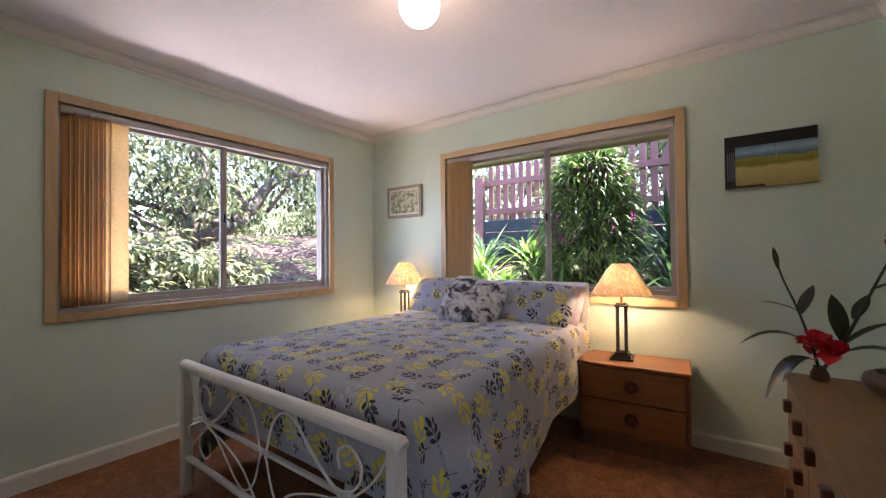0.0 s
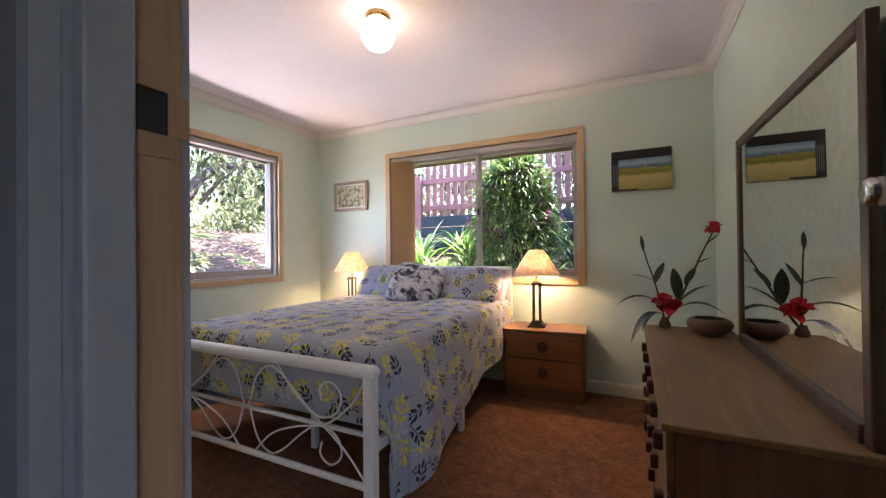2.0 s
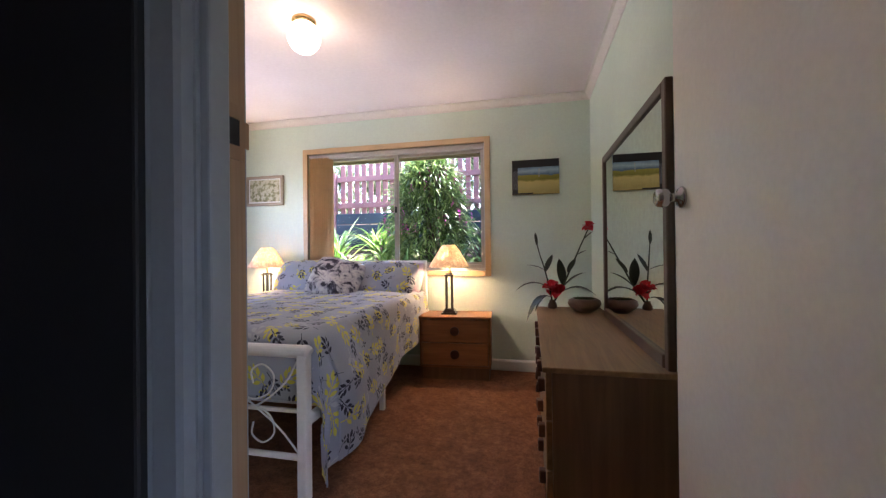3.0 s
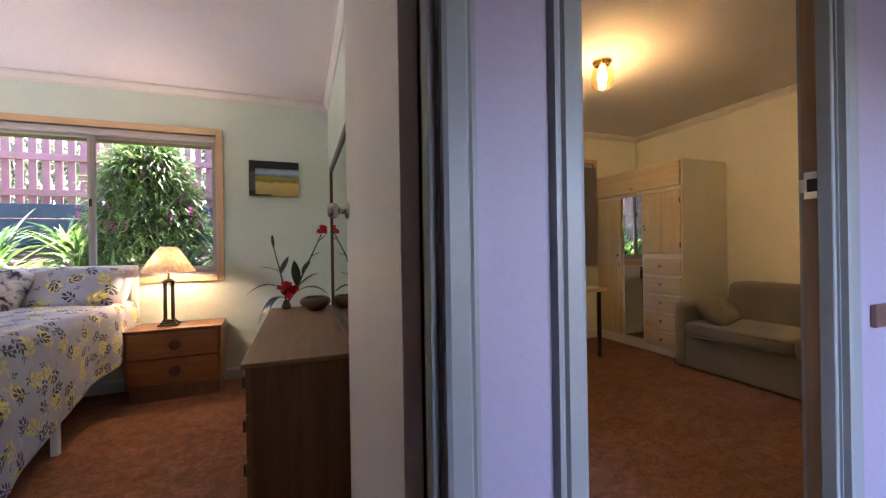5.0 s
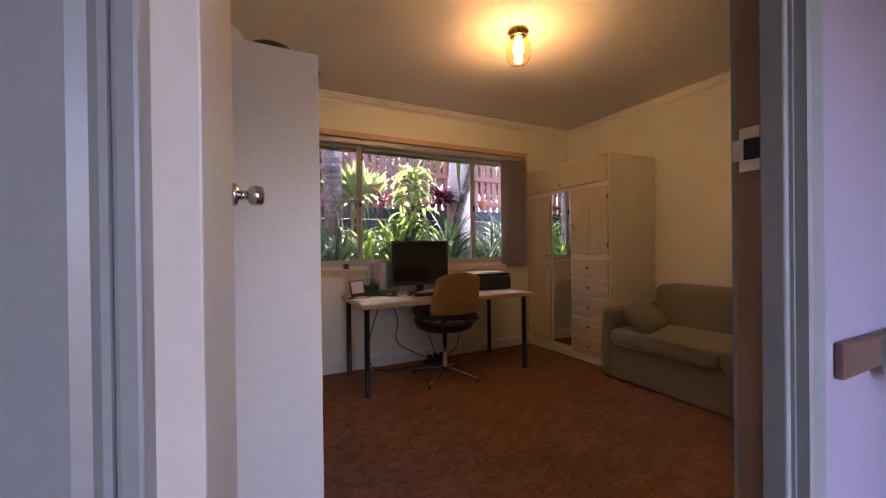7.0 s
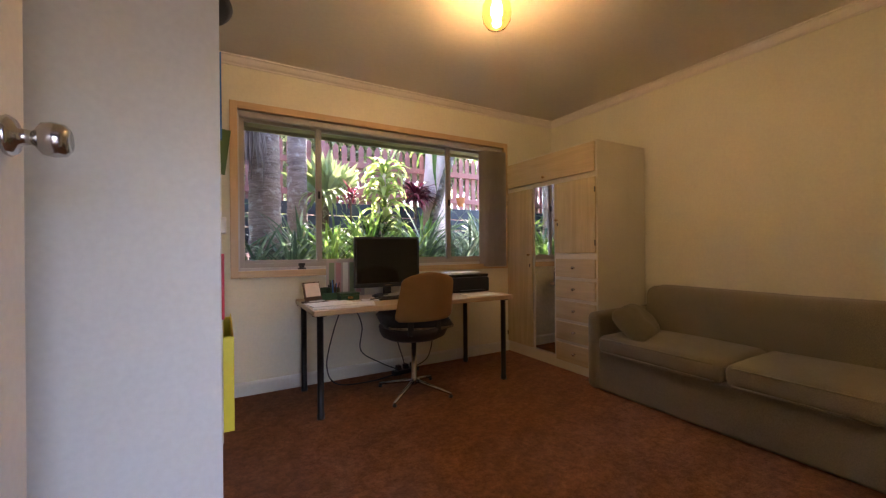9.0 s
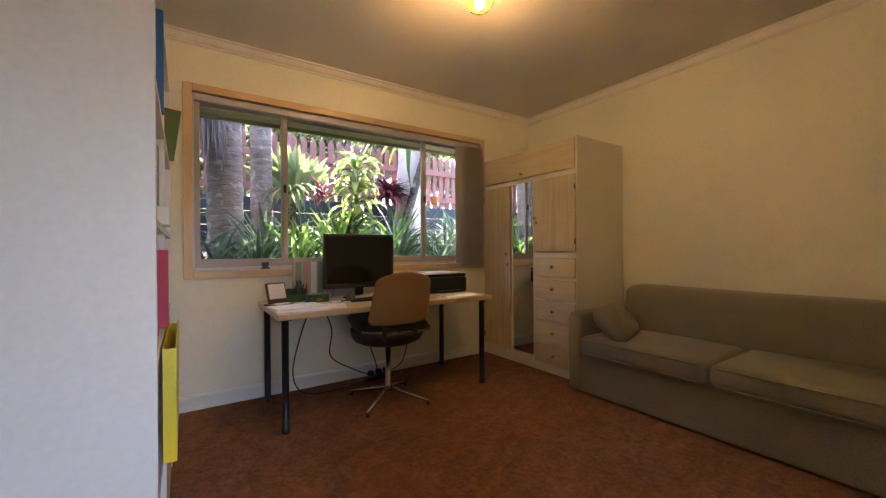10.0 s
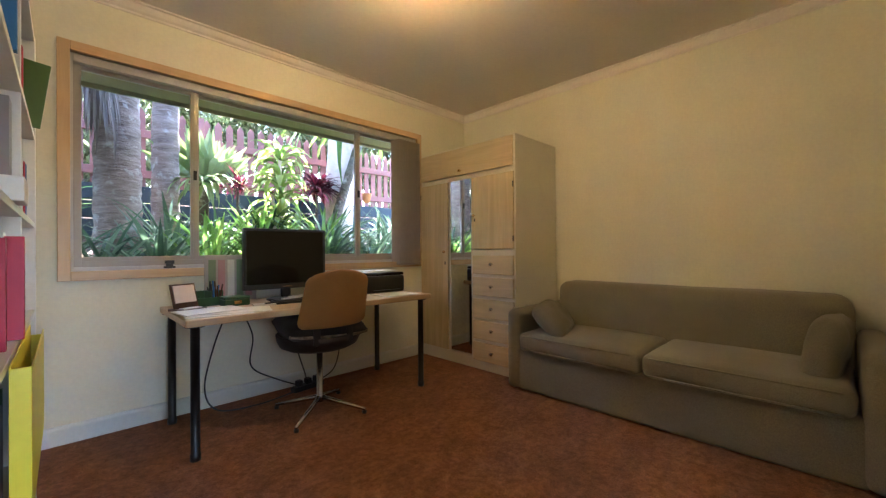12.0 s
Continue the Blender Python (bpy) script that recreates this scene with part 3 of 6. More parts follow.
def floral_mat(name, ground_lo, ground_hi):
    m, nt, p = nodes_of(name)
    uvn = nt.nodes.new("ShaderNodeUVMap")
    uv = uvn.outputs[0]
    warp = nt.nodes.new("ShaderNodeTexNoise")
    warp.inputs["Scale"].default_value = 26.0
    nt.links.new(uv, warp.inputs["Vector"])
    off = vmath(nt, "MULTIPLY", vmath(nt, "SUBTRACT", warp.outputs["Color"], (0.5, 0.5, 0.5)).outputs[0], (0.012, 0.012, 0.0))
    uvw = vmath(nt, "ADD", uv, off.outputs[0]).outputs[0]
    c = ramp(nt, noise_tex(nt, uv, 3.0, 4), [(0.3, ground_lo), (0.7, ground_hi)])
    faint = sprig_mask(nt, uvw, 5.0, (3.1, 7.7, 0), 0.085, 5, 0.35)
    c = mix(nt, fmath(nt, "MULTIPLY", faint, 0.45), c, (0.60, 0.60, 0.58))
    yl = sprig_mask(nt, uvw, 5.8, (0.3, 0.2, 0), 0.082, 7, 0.04)
    c = mix(nt, fmath(nt, "MULTIPLY", yl, 0.92), c, (0.70, 0.60, 0.04))
    dk = sprig_mask(nt, uvw, 6.6, (9.3, 4.2, 0), 0.064, 7, 0.0)
    c = mix(nt, fmath(nt, "MULTIPLY", dk, 1.0), c, (0.022, 0.022, 0.040))
    dk2 = sprig_mask(nt, uvw, 9.0, (1.3, 14.2, 0), 0.036, 3, 0.5)
    c = mix(nt, fmath(nt, "MULTIPLY", dk2, 0.95), c, (0.04, 0.04, 0.06))
    nt.links.new(c, p.inputs["Base Color"])
    p.inputs["Roughness"].default_value = 0.85
    p.inputs["Sheen Weight"].default_value = 0.1
    h = mix(nt, 0.35, noise_tex(nt, uv, 9, 5, 0.6), noise_tex(nt, uv, 400, 2))
    bump(nt, p, h, 0.45, 0.012)
    return m


M["floral"] = floral_mat("floral_cotton_print", (0.315, 0.318, 0.365), (0.385, 0.388, 0.435))


def cushion_print():
    m, nt, p = nodes_of("dark_blossom_print")
    uvn = nt.nodes.new("ShaderNodeUVMap")
    n1 = noise_tex(nt, uvn.outputs[0], 11, 6, 0.62, 0.6)
    n2 = noise_tex(nt, uvn.outputs[0], 4, 4, 0.6, 1.5)
    c = ramp(nt, n1, [(0.36, (0.015, 0.014, 0.020)), (0.43, (0.06, 0.055, 0.075)), (0.47, (0.40, 0.38, 0.38)), (0.60, (0.66, 0.63, 0.56)), (0.66, (0.30, 0.29, 0.30)), (0.72, (0.03, 0.03, 0.05))])
    c = mix(nt, ramp(nt, n2, [(0.60, (0, 0, 0)), (0.70, (0.7, 0.7, 0.7))]), c, (0.04, 0.04, 0.10))
    nt.links.new(c, p.inputs["Base Color"])
    p.inputs["Roughness"].default_value = 0.7
    bump(nt, p, n1, 0.2, 0.004)
    return m


M["blossom"] = cushion_print()


def grid_mesh(name, nu, nv, fn, mat, parent, label="", thick=0.0, uvfn=None):
    """A cloth sheet from a function of (i, j) in 0..1, with its own thickness."""
    bm = bmesh.new()
    uvl = bm.loops.layers.uv.new("UVMap")
    vs = [[bm.verts.new(fn(i / nu, j / nv)) for j in range(nv + 1)] for i in range(nu + 1)]
    for i in range(nu):
        for j in range(nv):
            f = bm.faces.new((vs[i][j], vs[i + 1][j], vs[i + 1][j + 1], vs[i][j + 1]))
            for lp, (a, b) in zip(f.loops, ((i, j), (i + 1, j), (i + 1, j + 1), (i, j + 1))):
                lp[uvl].uv = uvfn(a / nu, b / nv) if uvfn else (a / nu, b / nv)
    ob = mesh_object(name, bm, mat, parent, label, True)
    if thick:
        so = ob.modifiers.new("thick", "SOLIDIFY")
        so.thickness, so.offset = thick, -1
    return ob


# ---- bedroom ----
# bed: x -2.15..-0.70, footboard at y 0.86, headboard at y 2.80
BX0, BX1, BF, BH = -2.145, -0.715, 0.865, 2.80
bed = empty("bed", ((BX0 + BX1) / 2, (BF + BH) / 2, 0), label="white metal double bed with scrolled footboard, made up", category="bed")
OFF = Vector((-(BX0 + BX1) / 2, -(BF + BH) / 2, 0))


def loc(bm, d=OFF):
    bmesh.ops.translate(bm, verts=bm.verts, vec=d)
    return bm


for x in (BX0, BX1):
    part("post", loc(box((x - 0.024, BF - 0.024, 0), (x + 0.024, BF + 0.024, 0.632), 0.008)), M["whitemetal"], bed)
    part("post", loc(box((x - 0.022, BH - 0.022, 0), (x + 0.022, BH + 0.022, 0.955), 0.008)), M["whitemetal"], bed)
part("foot_rail", loc(tube([(BX0 - 0.03, BF, 0.635), (BX0 - 0.02, BF, 0.64), (BX1 + 0.02, BF, 0.64), (BX1 + 0.03, BF, 0.635)], 0.028, 16, taper=[0.022, 0.028, 0.028, 0.022])), M["whitemetal"], bed)
part("head_rail", loc(tube([(BX0 - 0.02, BH, 0.955), (BX1 + 0.02, BH, 0.955)], 0.025, 16)), M["whitemetal"], bed)
part("head_lower_rail", loc(tube([(BX0, BH, 0.50), (BX1, BH, 0.50)], 0.014, 10)), M["whitemetal"], bed)
part("lower_rail", loc(tube([(BX0, BF, 0.185), (BX1, BF, 0.185)], 0.014, 12)), M["whitemetal"], bed)
for x in (BX0 + 0.02, BX1 - 0.02):
    part("side_rail", loc(box((x - 0.014, BF, 0.30), (x + 0.014, BH, 0.345), 0.004)), M["whitemetal"], bed)
part("end_rail", loc(box((BX0, BF + 0.055, 0.345), (BX1, BF + 0.075, 0.362), 0.004)), M["whitemetal"], bed)
for x, y in ((BX1 - 0.035, 1.835), (BX0 + 0.035, 1.835), ((BX0 + BX1) / 2, 1.30), ((BX0 + BX1) / 2, 2.2)):
    part("leg", loc(box((x - 0.017, y - 0.017, 0), (x + 0.017, y + 0.017, 0.33), 0.004)), M["whitemetal"], bed)
for k in range(13):
    y = BF + 0.18 + k * 0.14
    part("slat", loc(box((BX0 + 0.03, y - 0.03, 0.345), (BX1 - 0.03, y + 0.03, 0.36), 0.003)), M["maple"], bed)


def curl(cx, cz, r0, turns, start, sgn, n=26):
    """A spiral in the footboard's plane that winds inward."""
    out = []
    for i in range(n):
        t = i / (n - 1)
        a = start + sgn * turns * 2 * math.pi * t
        r = r0 * (1 - 0.55 * t)
        out.append((cx + r * math.cos(a), BF, cz + r * math.sin(a)))
    return out


MX = (BX0 + BX1) / 2
ZT, ZB = 0.612, 0.197
half = (BX1 - BX0) / 2 - 0.024
for s in (-1, 1):
    def fx(u):
        return MX + s * u * half
    # long S bars crossing from the middle to the corners, ending in curls
    top_s = spline([(fx(0.02), BF, 0.39), (fx(0.10), BF, 0.54), (fx(0.22), BF, 0.60), (fx(0.34), BF, 0.57), (fx(0.52), BF, 0.47), (fx(0.66), BF, 0.42), (fx(0.79), BF, 0.455), (fx(0.82), BF, 0.53), (fx(0.74), BF, 0.575), (fx(0.66), BF, 0.545), (fx(0.67), BF, 0.49)], 5)
    bot_s = [(p[0], p[1], ZT + ZB - p[2]) for p in top_s]
    part("scroll", loc(tube(top_s, 0.0042, 8)), M["whitemetal"], bed)
    part("scroll", loc(tube(bot_s, 0.0042, 8)), M["whitemetal"], bed)
    arc = spline([(fx(0.30), BF, ZT), (fx(0.45), BF, 0.50), (fx(0.66), BF, 0.40), (fx(0.86), BF, 0.30), (fx(1.0), BF, ZB)], 5)
    part("scroll", loc(tube(arc, 0.0042, 8)), M["whitemetal"], bed)
    arc = spline([(fx(1.0), BF, ZT), (fx(0.90), BF, 0.50), (fx(0.70), BF, 0.395), (fx(0.48), BF, 0.36), (fx(0.25), BF, 0.30), (fx(0.08), BF, ZB)], 5)
    part("scroll", loc(tube(arc, 0.0042, 8)), M["whitemetal"], bed)

mat_bm = box((BX0 + 0.02, BF + 0.075, 0.362), (BX1 - 0.02, BH - 0.03, 0.655), 0.05, 3)
tagged(mesh_object("mattress", mat_bm, M["mattress"], None, "", True), "thick pale mattress on the bed slats", "mattress")

# bedspread: unrolled over the mattress, hanging at both sides and behind the footboard
TOPZ = 0.715
BW, BL = (BX1 - BX0) / 2 + 0.022, BH - 0.05 - (BF + 0.05)
SIDE, FOOT = 0.62, 0.36
rng = random.Random(4)


def bend(over, r=0.075):
    """How far a length of cloth goes outward and down past a rounded edge."""
    if over <= 0:
        return over, 0.0
    arc = r * math.pi / 2
    if over < arc:
        a = over / r
        return r * math.sin(a), r * (1 - math.cos(a))
    return r, r + (over - arc)


def spread(i, j):
    r = 0.075
    u = (i * 2 - 1) * (BW - r + SIDE)
    v = -FOOT + j * (BL - r + FOOT)
    side = 1 if u > 0 else -1
    flap = max(0.0, 1 - max(0.0, v + 0.02) / 1.8)
    reach = 1.0 if side < 0 else (0.58 + 0.02 * math.sin(v * 5.1) + 0.49 * flap)
    au = abs(u) - (BW - r)
    if au > 0:
        au *= reach
    ou, du = bend(au, r)
    ov, dv = bend(-v, r)
    x = side * (BW - r + ou) if au > 0 else u
    y = (BF + 0.062) + r + (-ov if v < 0 else v)
    z = TOPZ - max(du, dv) - 0.35 * min(du, dv)
    n = noise.noise(Vector((u * 2.3, v * 2.3, 0.3)))
    n2 = noise.noise(Vector((u * 7.0, v * 7.0, 5.1)))
    if du <= 0 and dv <= 0:
        z += 0.016 * n + 0.004 * n2 - 0.018 * (abs(u) / BW) ** 4
        z += 0.012 * math.exp(-((v - BL + 0.35) / 0.25) ** 2)
    else:
        k = min(1.0, du / 0.25)
        fold = math.sin(v * 11 + 1.2 * math.sin(v * 4.1)) * 0.016 + 0.010 * n2
        x += side * k * (0.018 + fold + 0.07 * math.exp(-((v - 0.22) / 0.25) ** 2) * k)
        if du > 0 and v < 0:
            y += 0.03 * k
        if dv > 0:
            y += 0.006 * n2
    return Vector((MX + x, y, max(z, 0.012)))


def spread_uv(i, j):
    return ((i * 2 - 1) * (BW - 0.075 + SIDE) + 3, -FOOT + j * (BL - 0.075 + FOOT) + 3)


sp = grid_mesh("bedspread", 150, 130, spread, M["floral"], None, "", 0.012, spread_uv)
tagged(sp, "grey floral bedspread with yellow and dark leaves, draped over the mattress", "bedspread")


def pillow(name, w, h, d, m, mat, label, category, group=""):
    """A stuffed rectangle: thick in the middle, pinched corners, creased."""
    ob = None
    bm = bmesh.new()
    uvl = bm.loops.layers.uv.new("UVMap")
    n = 22
    sides = []
    for s in (1, -1):
        g = []
        for i in range(n + 1):
            row = []
            for j in range(n + 1):
                a, b = i / n * 2 - 1, j / n * 2 - 1
                th = max(0.0, (1 - a ** 4) * (1 - b ** 4)) ** 0.55
                px = a * w / 2 * (1 - 0.07 * b * b)
                py = b * h / 2 * (1 - 0.07 * a * a)
                q = noise.noise(Vector((a * 2.2 + w * 9, b * 2.2, s * 3.0 + h)))
                row.append(bm.verts.new((px, py, s * d / 2 * th * (1 + 0.16 * q))))
            g.append(row)
        sides.append(g)
        for i in range(n):
            for j in range(n):
                f = bm.faces.new((g[i][j], g[i + 1][j], g[i + 1][j + 1], g[i][j + 1]))
                for lp, (p, q) in zip(f.loops, ((i, j), (i + 1, j), (i + 1, j + 1), (i, j + 1))):
                    lp[uvl].uv = (p / n * w + 7 * s, q / n * h + 5)
    bmesh.ops.remove_doubles(bm, verts=bm.verts, dist=0.0008)
    ob = mesh_object(name, bm, mat, None, "", True)
    ob.matrix_basis = m
    return tagged(ob, label, category, group)


pillow("pillow", 0.66, 0.36, 0.17, pose(-1.78, 2.615, 0.835, 52, 0, 4), M["floral"], "grey floral pillow with yellow leaves leaning on headboard", "pillow", "pillows on the bed")
pillow("pillow", 0.64, 0.36, 0.17, pose(-1.04, 2.60, 0.825, 50, 0, -5), M["floral"], "plump grey floral pillow with yellow leaves at the headboard", "pillow", "pillows on the bed")
pillow("pillow", 0.56, 0.33, 0.13, pose(-0.98, 2.71, 0.82, 62, 0, -4), M["pink"], "plain dusty pink pillow behind a floral one", "pillow", "pillows on the bed")
pillow("cushion", 0.44, 0.42, 0.15, pose(-1.40, 2.425, 0.845, 44, 12, 12), M["blossom"], "square scatter cushion with dark purple blossom print", "cushion")


# bedside tables
def bedside_table():
    root = empty("bedside_table", label="orange oak bedside table with two drawers", category="bedside table", group="bedside tables")
    w, d, h = 0.60, 0.33, 0.523
    part("body", boxes(((-w / 2 + 0.006, -d / 2 + 0.02, 0.10), (-w / 2 + 0.022, d / 2, h - 0.018)), ((w / 2 - 0.022, -d / 2 + 0.02, 0.10), (w / 2 - 0.006, d / 2, h - 0.018)),
                       ((-w / 2 + 0.022, d / 2 - 0.01, 0.10), (w / 2 - 0.022, d / 2, h - 0.018)), ((-w / 2 + 0.022, -d / 2 + 0.02, 0.10), (w / 2 - 0.022, d / 2 - 0.01, 0.118))), M["oak"], root)
    part("top", box((-w / 2, -d / 2, h - 0.018), (w / 2, d / 2, h), 0.004), M["oak"], root)
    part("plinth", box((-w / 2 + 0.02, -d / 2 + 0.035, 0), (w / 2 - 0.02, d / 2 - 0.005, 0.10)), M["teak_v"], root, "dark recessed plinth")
    for z0, z1 in ((0.125, 0.305), (0.313, 0.497)):
        dr = part("drawer", box((-w / 2 + 0.026, -d / 2 + 0.004, z0), (w / 2 - 0.026, -d / 2 + 0.03, z1), 0.004), M["oak"], root)
        kn = lathe([(0.0, 0), (0.030, 0.0), (0.038, 0.006), (0.036, 0.016), (0.020, 0.020), (0, 0.014)], n=18)
        bmesh.ops.rotate(kn, verts=kn.verts, cent=(0, 0, 0), matrix=Matrix.Rotation(radians(90), 3, "X"))
        bmesh.ops.translate(kn, verts=kn.verts, vec=(0, -d / 2 + 0.004, (z0 + z1) / 2))
        part("knob", kn, M["knobwood"], dr, "round dark wooden knob", True)
    return root


bt = bedside_table()
bt.matrix_basis = pose(-0.392, 2.655, 0, 0, 0, 4)
copy_thing(bt, pose(-2.46, 2.665, 0, 0, 0, 0))


def table_lamp():
    root = empty("table_lamp", label="bronze column table lamp with lit parchment shade", category="lamp", group="bedside lamps")
    part("base", boxes(((-0.066, -0.066, 0), (0.066, 0.066, 0.014)), ((-0.052, -0.052, 0.014), (0.052, 0.052, 0.028)), ((-0.040, -0.040, 0.028), (0.040, 0.040, 0.044)), bevel=0.003), M["bronze"], root, "stepped square bronze base")
    for x in (-0.024, 0.024):
        for y in (-0.024, 0.024):
            part("column", tube([(x, y, 0.044), (x, y, 0.325)], 0.0085, 10), M["bronze"], root)
    part("cap", boxes(((-0.040, -0.040, 0.325), (0.040, 0.040, 0.338)), ((-0.030, -0.030, 0.338), (0.030, 0.030, 0.350)), bevel=0.003), M["bronze"], root)
    part("stem", lathe([(0.012, 0.35), (0.009, 0.36), (0.009, 0.395), (0.016, 0.40), (0.016, 0.43), (0.0, 0.435)], n=12), M["brass"], root)
    n = 40
    bm = bmesh.new()
    rings = []
    for r, z in ((0.176, 0.402), (0.172, 0.410), (0.125, 0.49), (0.085, 0.555), (0.052, 0.594), (0.050, 0.594), (0.083, 0.553), (0.123, 0.488), (0.170, 0.408), (0.174, 0.402)):
        rings.append([bm.verts.new((r * math.cos(2 * math.pi * k / n), r * math.sin(2 * math.pi * k / n), z)) for k in range(n)])
    for a, b in zip(rings, rings[1:] + rings[:1]):
        for k in range(n):
            bm.faces.new((a[k], a[(k + 1) % n], b[(k + 1) % n], b[k]))
    part("shade", bm, M["shade"], root, "cone of veined parchment", True)
    part("bulb", lathe([(0.0, 0.432), (0.012, 0.435), (0.014, 0.45), (0.022, 0.475), (0.024, 0.49), (0.016, 0.508), (0, 0.514)], n=14), M["filament"], root, "glowing bulb", True)
    return root


tl = table_lamp()
tl.matrix_basis = pose(-0.455, 2.66, 0.523, 0, 0, 6)
copy_thing(tl, pose(-2.26, 2.66, 0.523, 0, 0, 0))

# pictures on the bedroom wall
def strip(name, a, b, mat, parent, label=""):
    return part(name, box(a, b), mat, parent, label)


def landscape_mat(name, kind):
    m, nt, p = nodes_of(name)
    tc = nt.nodes.new("ShaderNodeTexCoord")
    sp2 = nt.nodes.new("ShaderNodeSeparateXYZ")
    nt.links.new(tc.outputs["Object"], sp2.inputs[0])
    v = mapped(nt, (8, 8, 14) if kind == "field" else (16, 16, 16))
    n = noise_tex(nt, v, 1.5, 6, 0.6)
    z = fmath(nt, "ADD", sp2.outputs[2], fmath(nt, "MULTIPLY", fmath(nt, "SUBTRACT", n, 0.5), 0.05))
    if kind == "field":
        h = fmath(nt, "DIVIDE", fmath(nt, "ADD", z, 0.15), 0.30)
        c = ramp(nt, h, [(0.02, (0.40, 0.32, 0.10)), (0.24, (0.55, 0.45, 0.16)), (0.36, (0.62, 0.50, 0.16)), (0.42, (0.22, 0.21, 0.02)), (0.54, (0.34, 0.31, 0.04)), (0.57, (0.10, 0.17, 0.28)), (0.68, (0.35, 0.48, 0.60)), (0.78, (0.16, 0.26, 0.40))])
    else:
        c = ramp(nt, n, [(0.30, (0.06, 0.08, 0.03)), (0.45, (0.28, 0.27, 0.14)), (0.55, (0.58, 0.56, 0.42)), (0.7, (0.50, 0.46, 0.34))])
    nt.links.new(c, p.inputs["Base Color"])
    p.inputs["Roughness"].default_value = 0.6
    return m


pic = empty("landscape_painting", (0.284, NY - 0.012, 1.70), label="unframed landscape canvas with dark shed edge and yellow field", category="painting")
strip("canvas", (-0.199, -0.012, -0.15), (0.199, 0.012, 0.15), landscape_mat("field_painting", "field"), pic)
strip("dark_eave", (-0.199, -0.015, 0.085), (0.199, -0.0125, 0.151), plain("black_paint", (0.012, 0.012, 0.014), 0.5), pic)
strip("dark_post", (-0.199, -0.015, -0.15), (-0.150, -0.0125, 0.085), plain("shed_paint", (0.018, 0.018, 0.022), 0.5), pic)
for k in range(4):
    strip("plank", (-0.188 + k * 0.010, -0.0165, -0.11), (-0.183 + k * 0.010, -0.0152, 0.055), plain("grey_plank_paint", (0.16, 0.17, 0.21), 0.6), pic)
strip("dark_sill", (-0.150, -0.015, -0.15), (-0.02, -0.0125, -0.138), plain("sill_paint", (0.015, 0.015, 0.015), 0.5), pic)
part("tree_mark", tube([(0.03, -0.0135, 0.0), (0.03, -0.0135, 0.04), (0.033, -0.0135, 0.075)], 0.003, 6), plain("pale_tree_paint", (0.42, 0.42, 0.40), 0.6), pic)
pic.rotation_euler = (radians(-2), 0, 0)

sm = empty("framed_picture", (-2.418, NY - 0.014, 1.70), label="small framed river landscape in a grey-brown wooden frame", category="picture")
fw = 0.028
part("picture_frame", boxes(((-0.215, -0.014, -0.152), (0.215, 0.013, -0.152 + fw)), ((-0.215, -0.014, 0.152 - fw), (0.215, 0.013, 0.152)), ((-0.215, -0.014, -0.152 + fw), (-0.215 + fw, 0.013, 0.152 - fw)), ((0.215 - fw, -0.014, -0.152 + fw), (0.215, 0.013, 0.152 - fw)), bevel=0.004), wood("grey_brown_frame", (0.30, 0.24, 0.18), (0.44, 0.37, 0.28), 0, 1.5, 0.5), sm)
strip("mount", (-0.19, -0.002, -0.126), (0.19, 0.010, 0.126), M["paper"], sm)
strip("print", (-0.172, -0.005, -0.110), (0.172, -0.0025, 0.110), landscape_mat("river_print", "river"), sm)

# dresser with mirror
dr = empty("dresser", (0.50, 1.57, 0), label="long brown teak dresser with wooden block handles", category="dresser")
DX0, DX1, DY0, DY1, DH = 0.285, 0.722, 0.82, 2.335, 0.645
dof = Vector((-0.50, -1.57, 0))
part("top", loc(box((DX0 - 0.012, DY0 - 0.012, DH - 0.02), (DX1, DY1 + 0.008, DH), 0.004), dof), M["teak"], dr)
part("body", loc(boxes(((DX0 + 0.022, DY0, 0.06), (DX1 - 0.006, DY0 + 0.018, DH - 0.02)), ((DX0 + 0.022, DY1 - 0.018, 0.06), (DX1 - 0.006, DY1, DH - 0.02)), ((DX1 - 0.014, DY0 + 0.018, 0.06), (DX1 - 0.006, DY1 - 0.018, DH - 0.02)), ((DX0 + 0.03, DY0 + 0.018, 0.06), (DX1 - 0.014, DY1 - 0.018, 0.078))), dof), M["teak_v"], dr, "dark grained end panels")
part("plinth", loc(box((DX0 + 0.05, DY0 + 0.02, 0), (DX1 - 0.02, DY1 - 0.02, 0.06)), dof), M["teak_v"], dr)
cols = 3
cw = (DY1 - DY0 - 0.03) / cols
for c in range(cols):
    for k in range(3):
        y0, z0 = DY0 + 0.015 + c * cw + 0.003, 0.085 + k * 0.180
        d = part("drawer", loc(box((DX0, y0, z0), (DX0 + 0.022, y0 + cw - 0.006, z0 + 0.174), 0.003), dof), M["teak"], dr)
        for f in (0.25, 0.75):
            yy = y0 + cw * f
            part("handle", loc(box((DX0 - 0.026, yy - 0.018, z0 + 0.065), (DX0 + 0.002, yy + 0.018, z0 + 0.115), 0.006), dof), M["knobwood"], d, "dark wooden block handle")

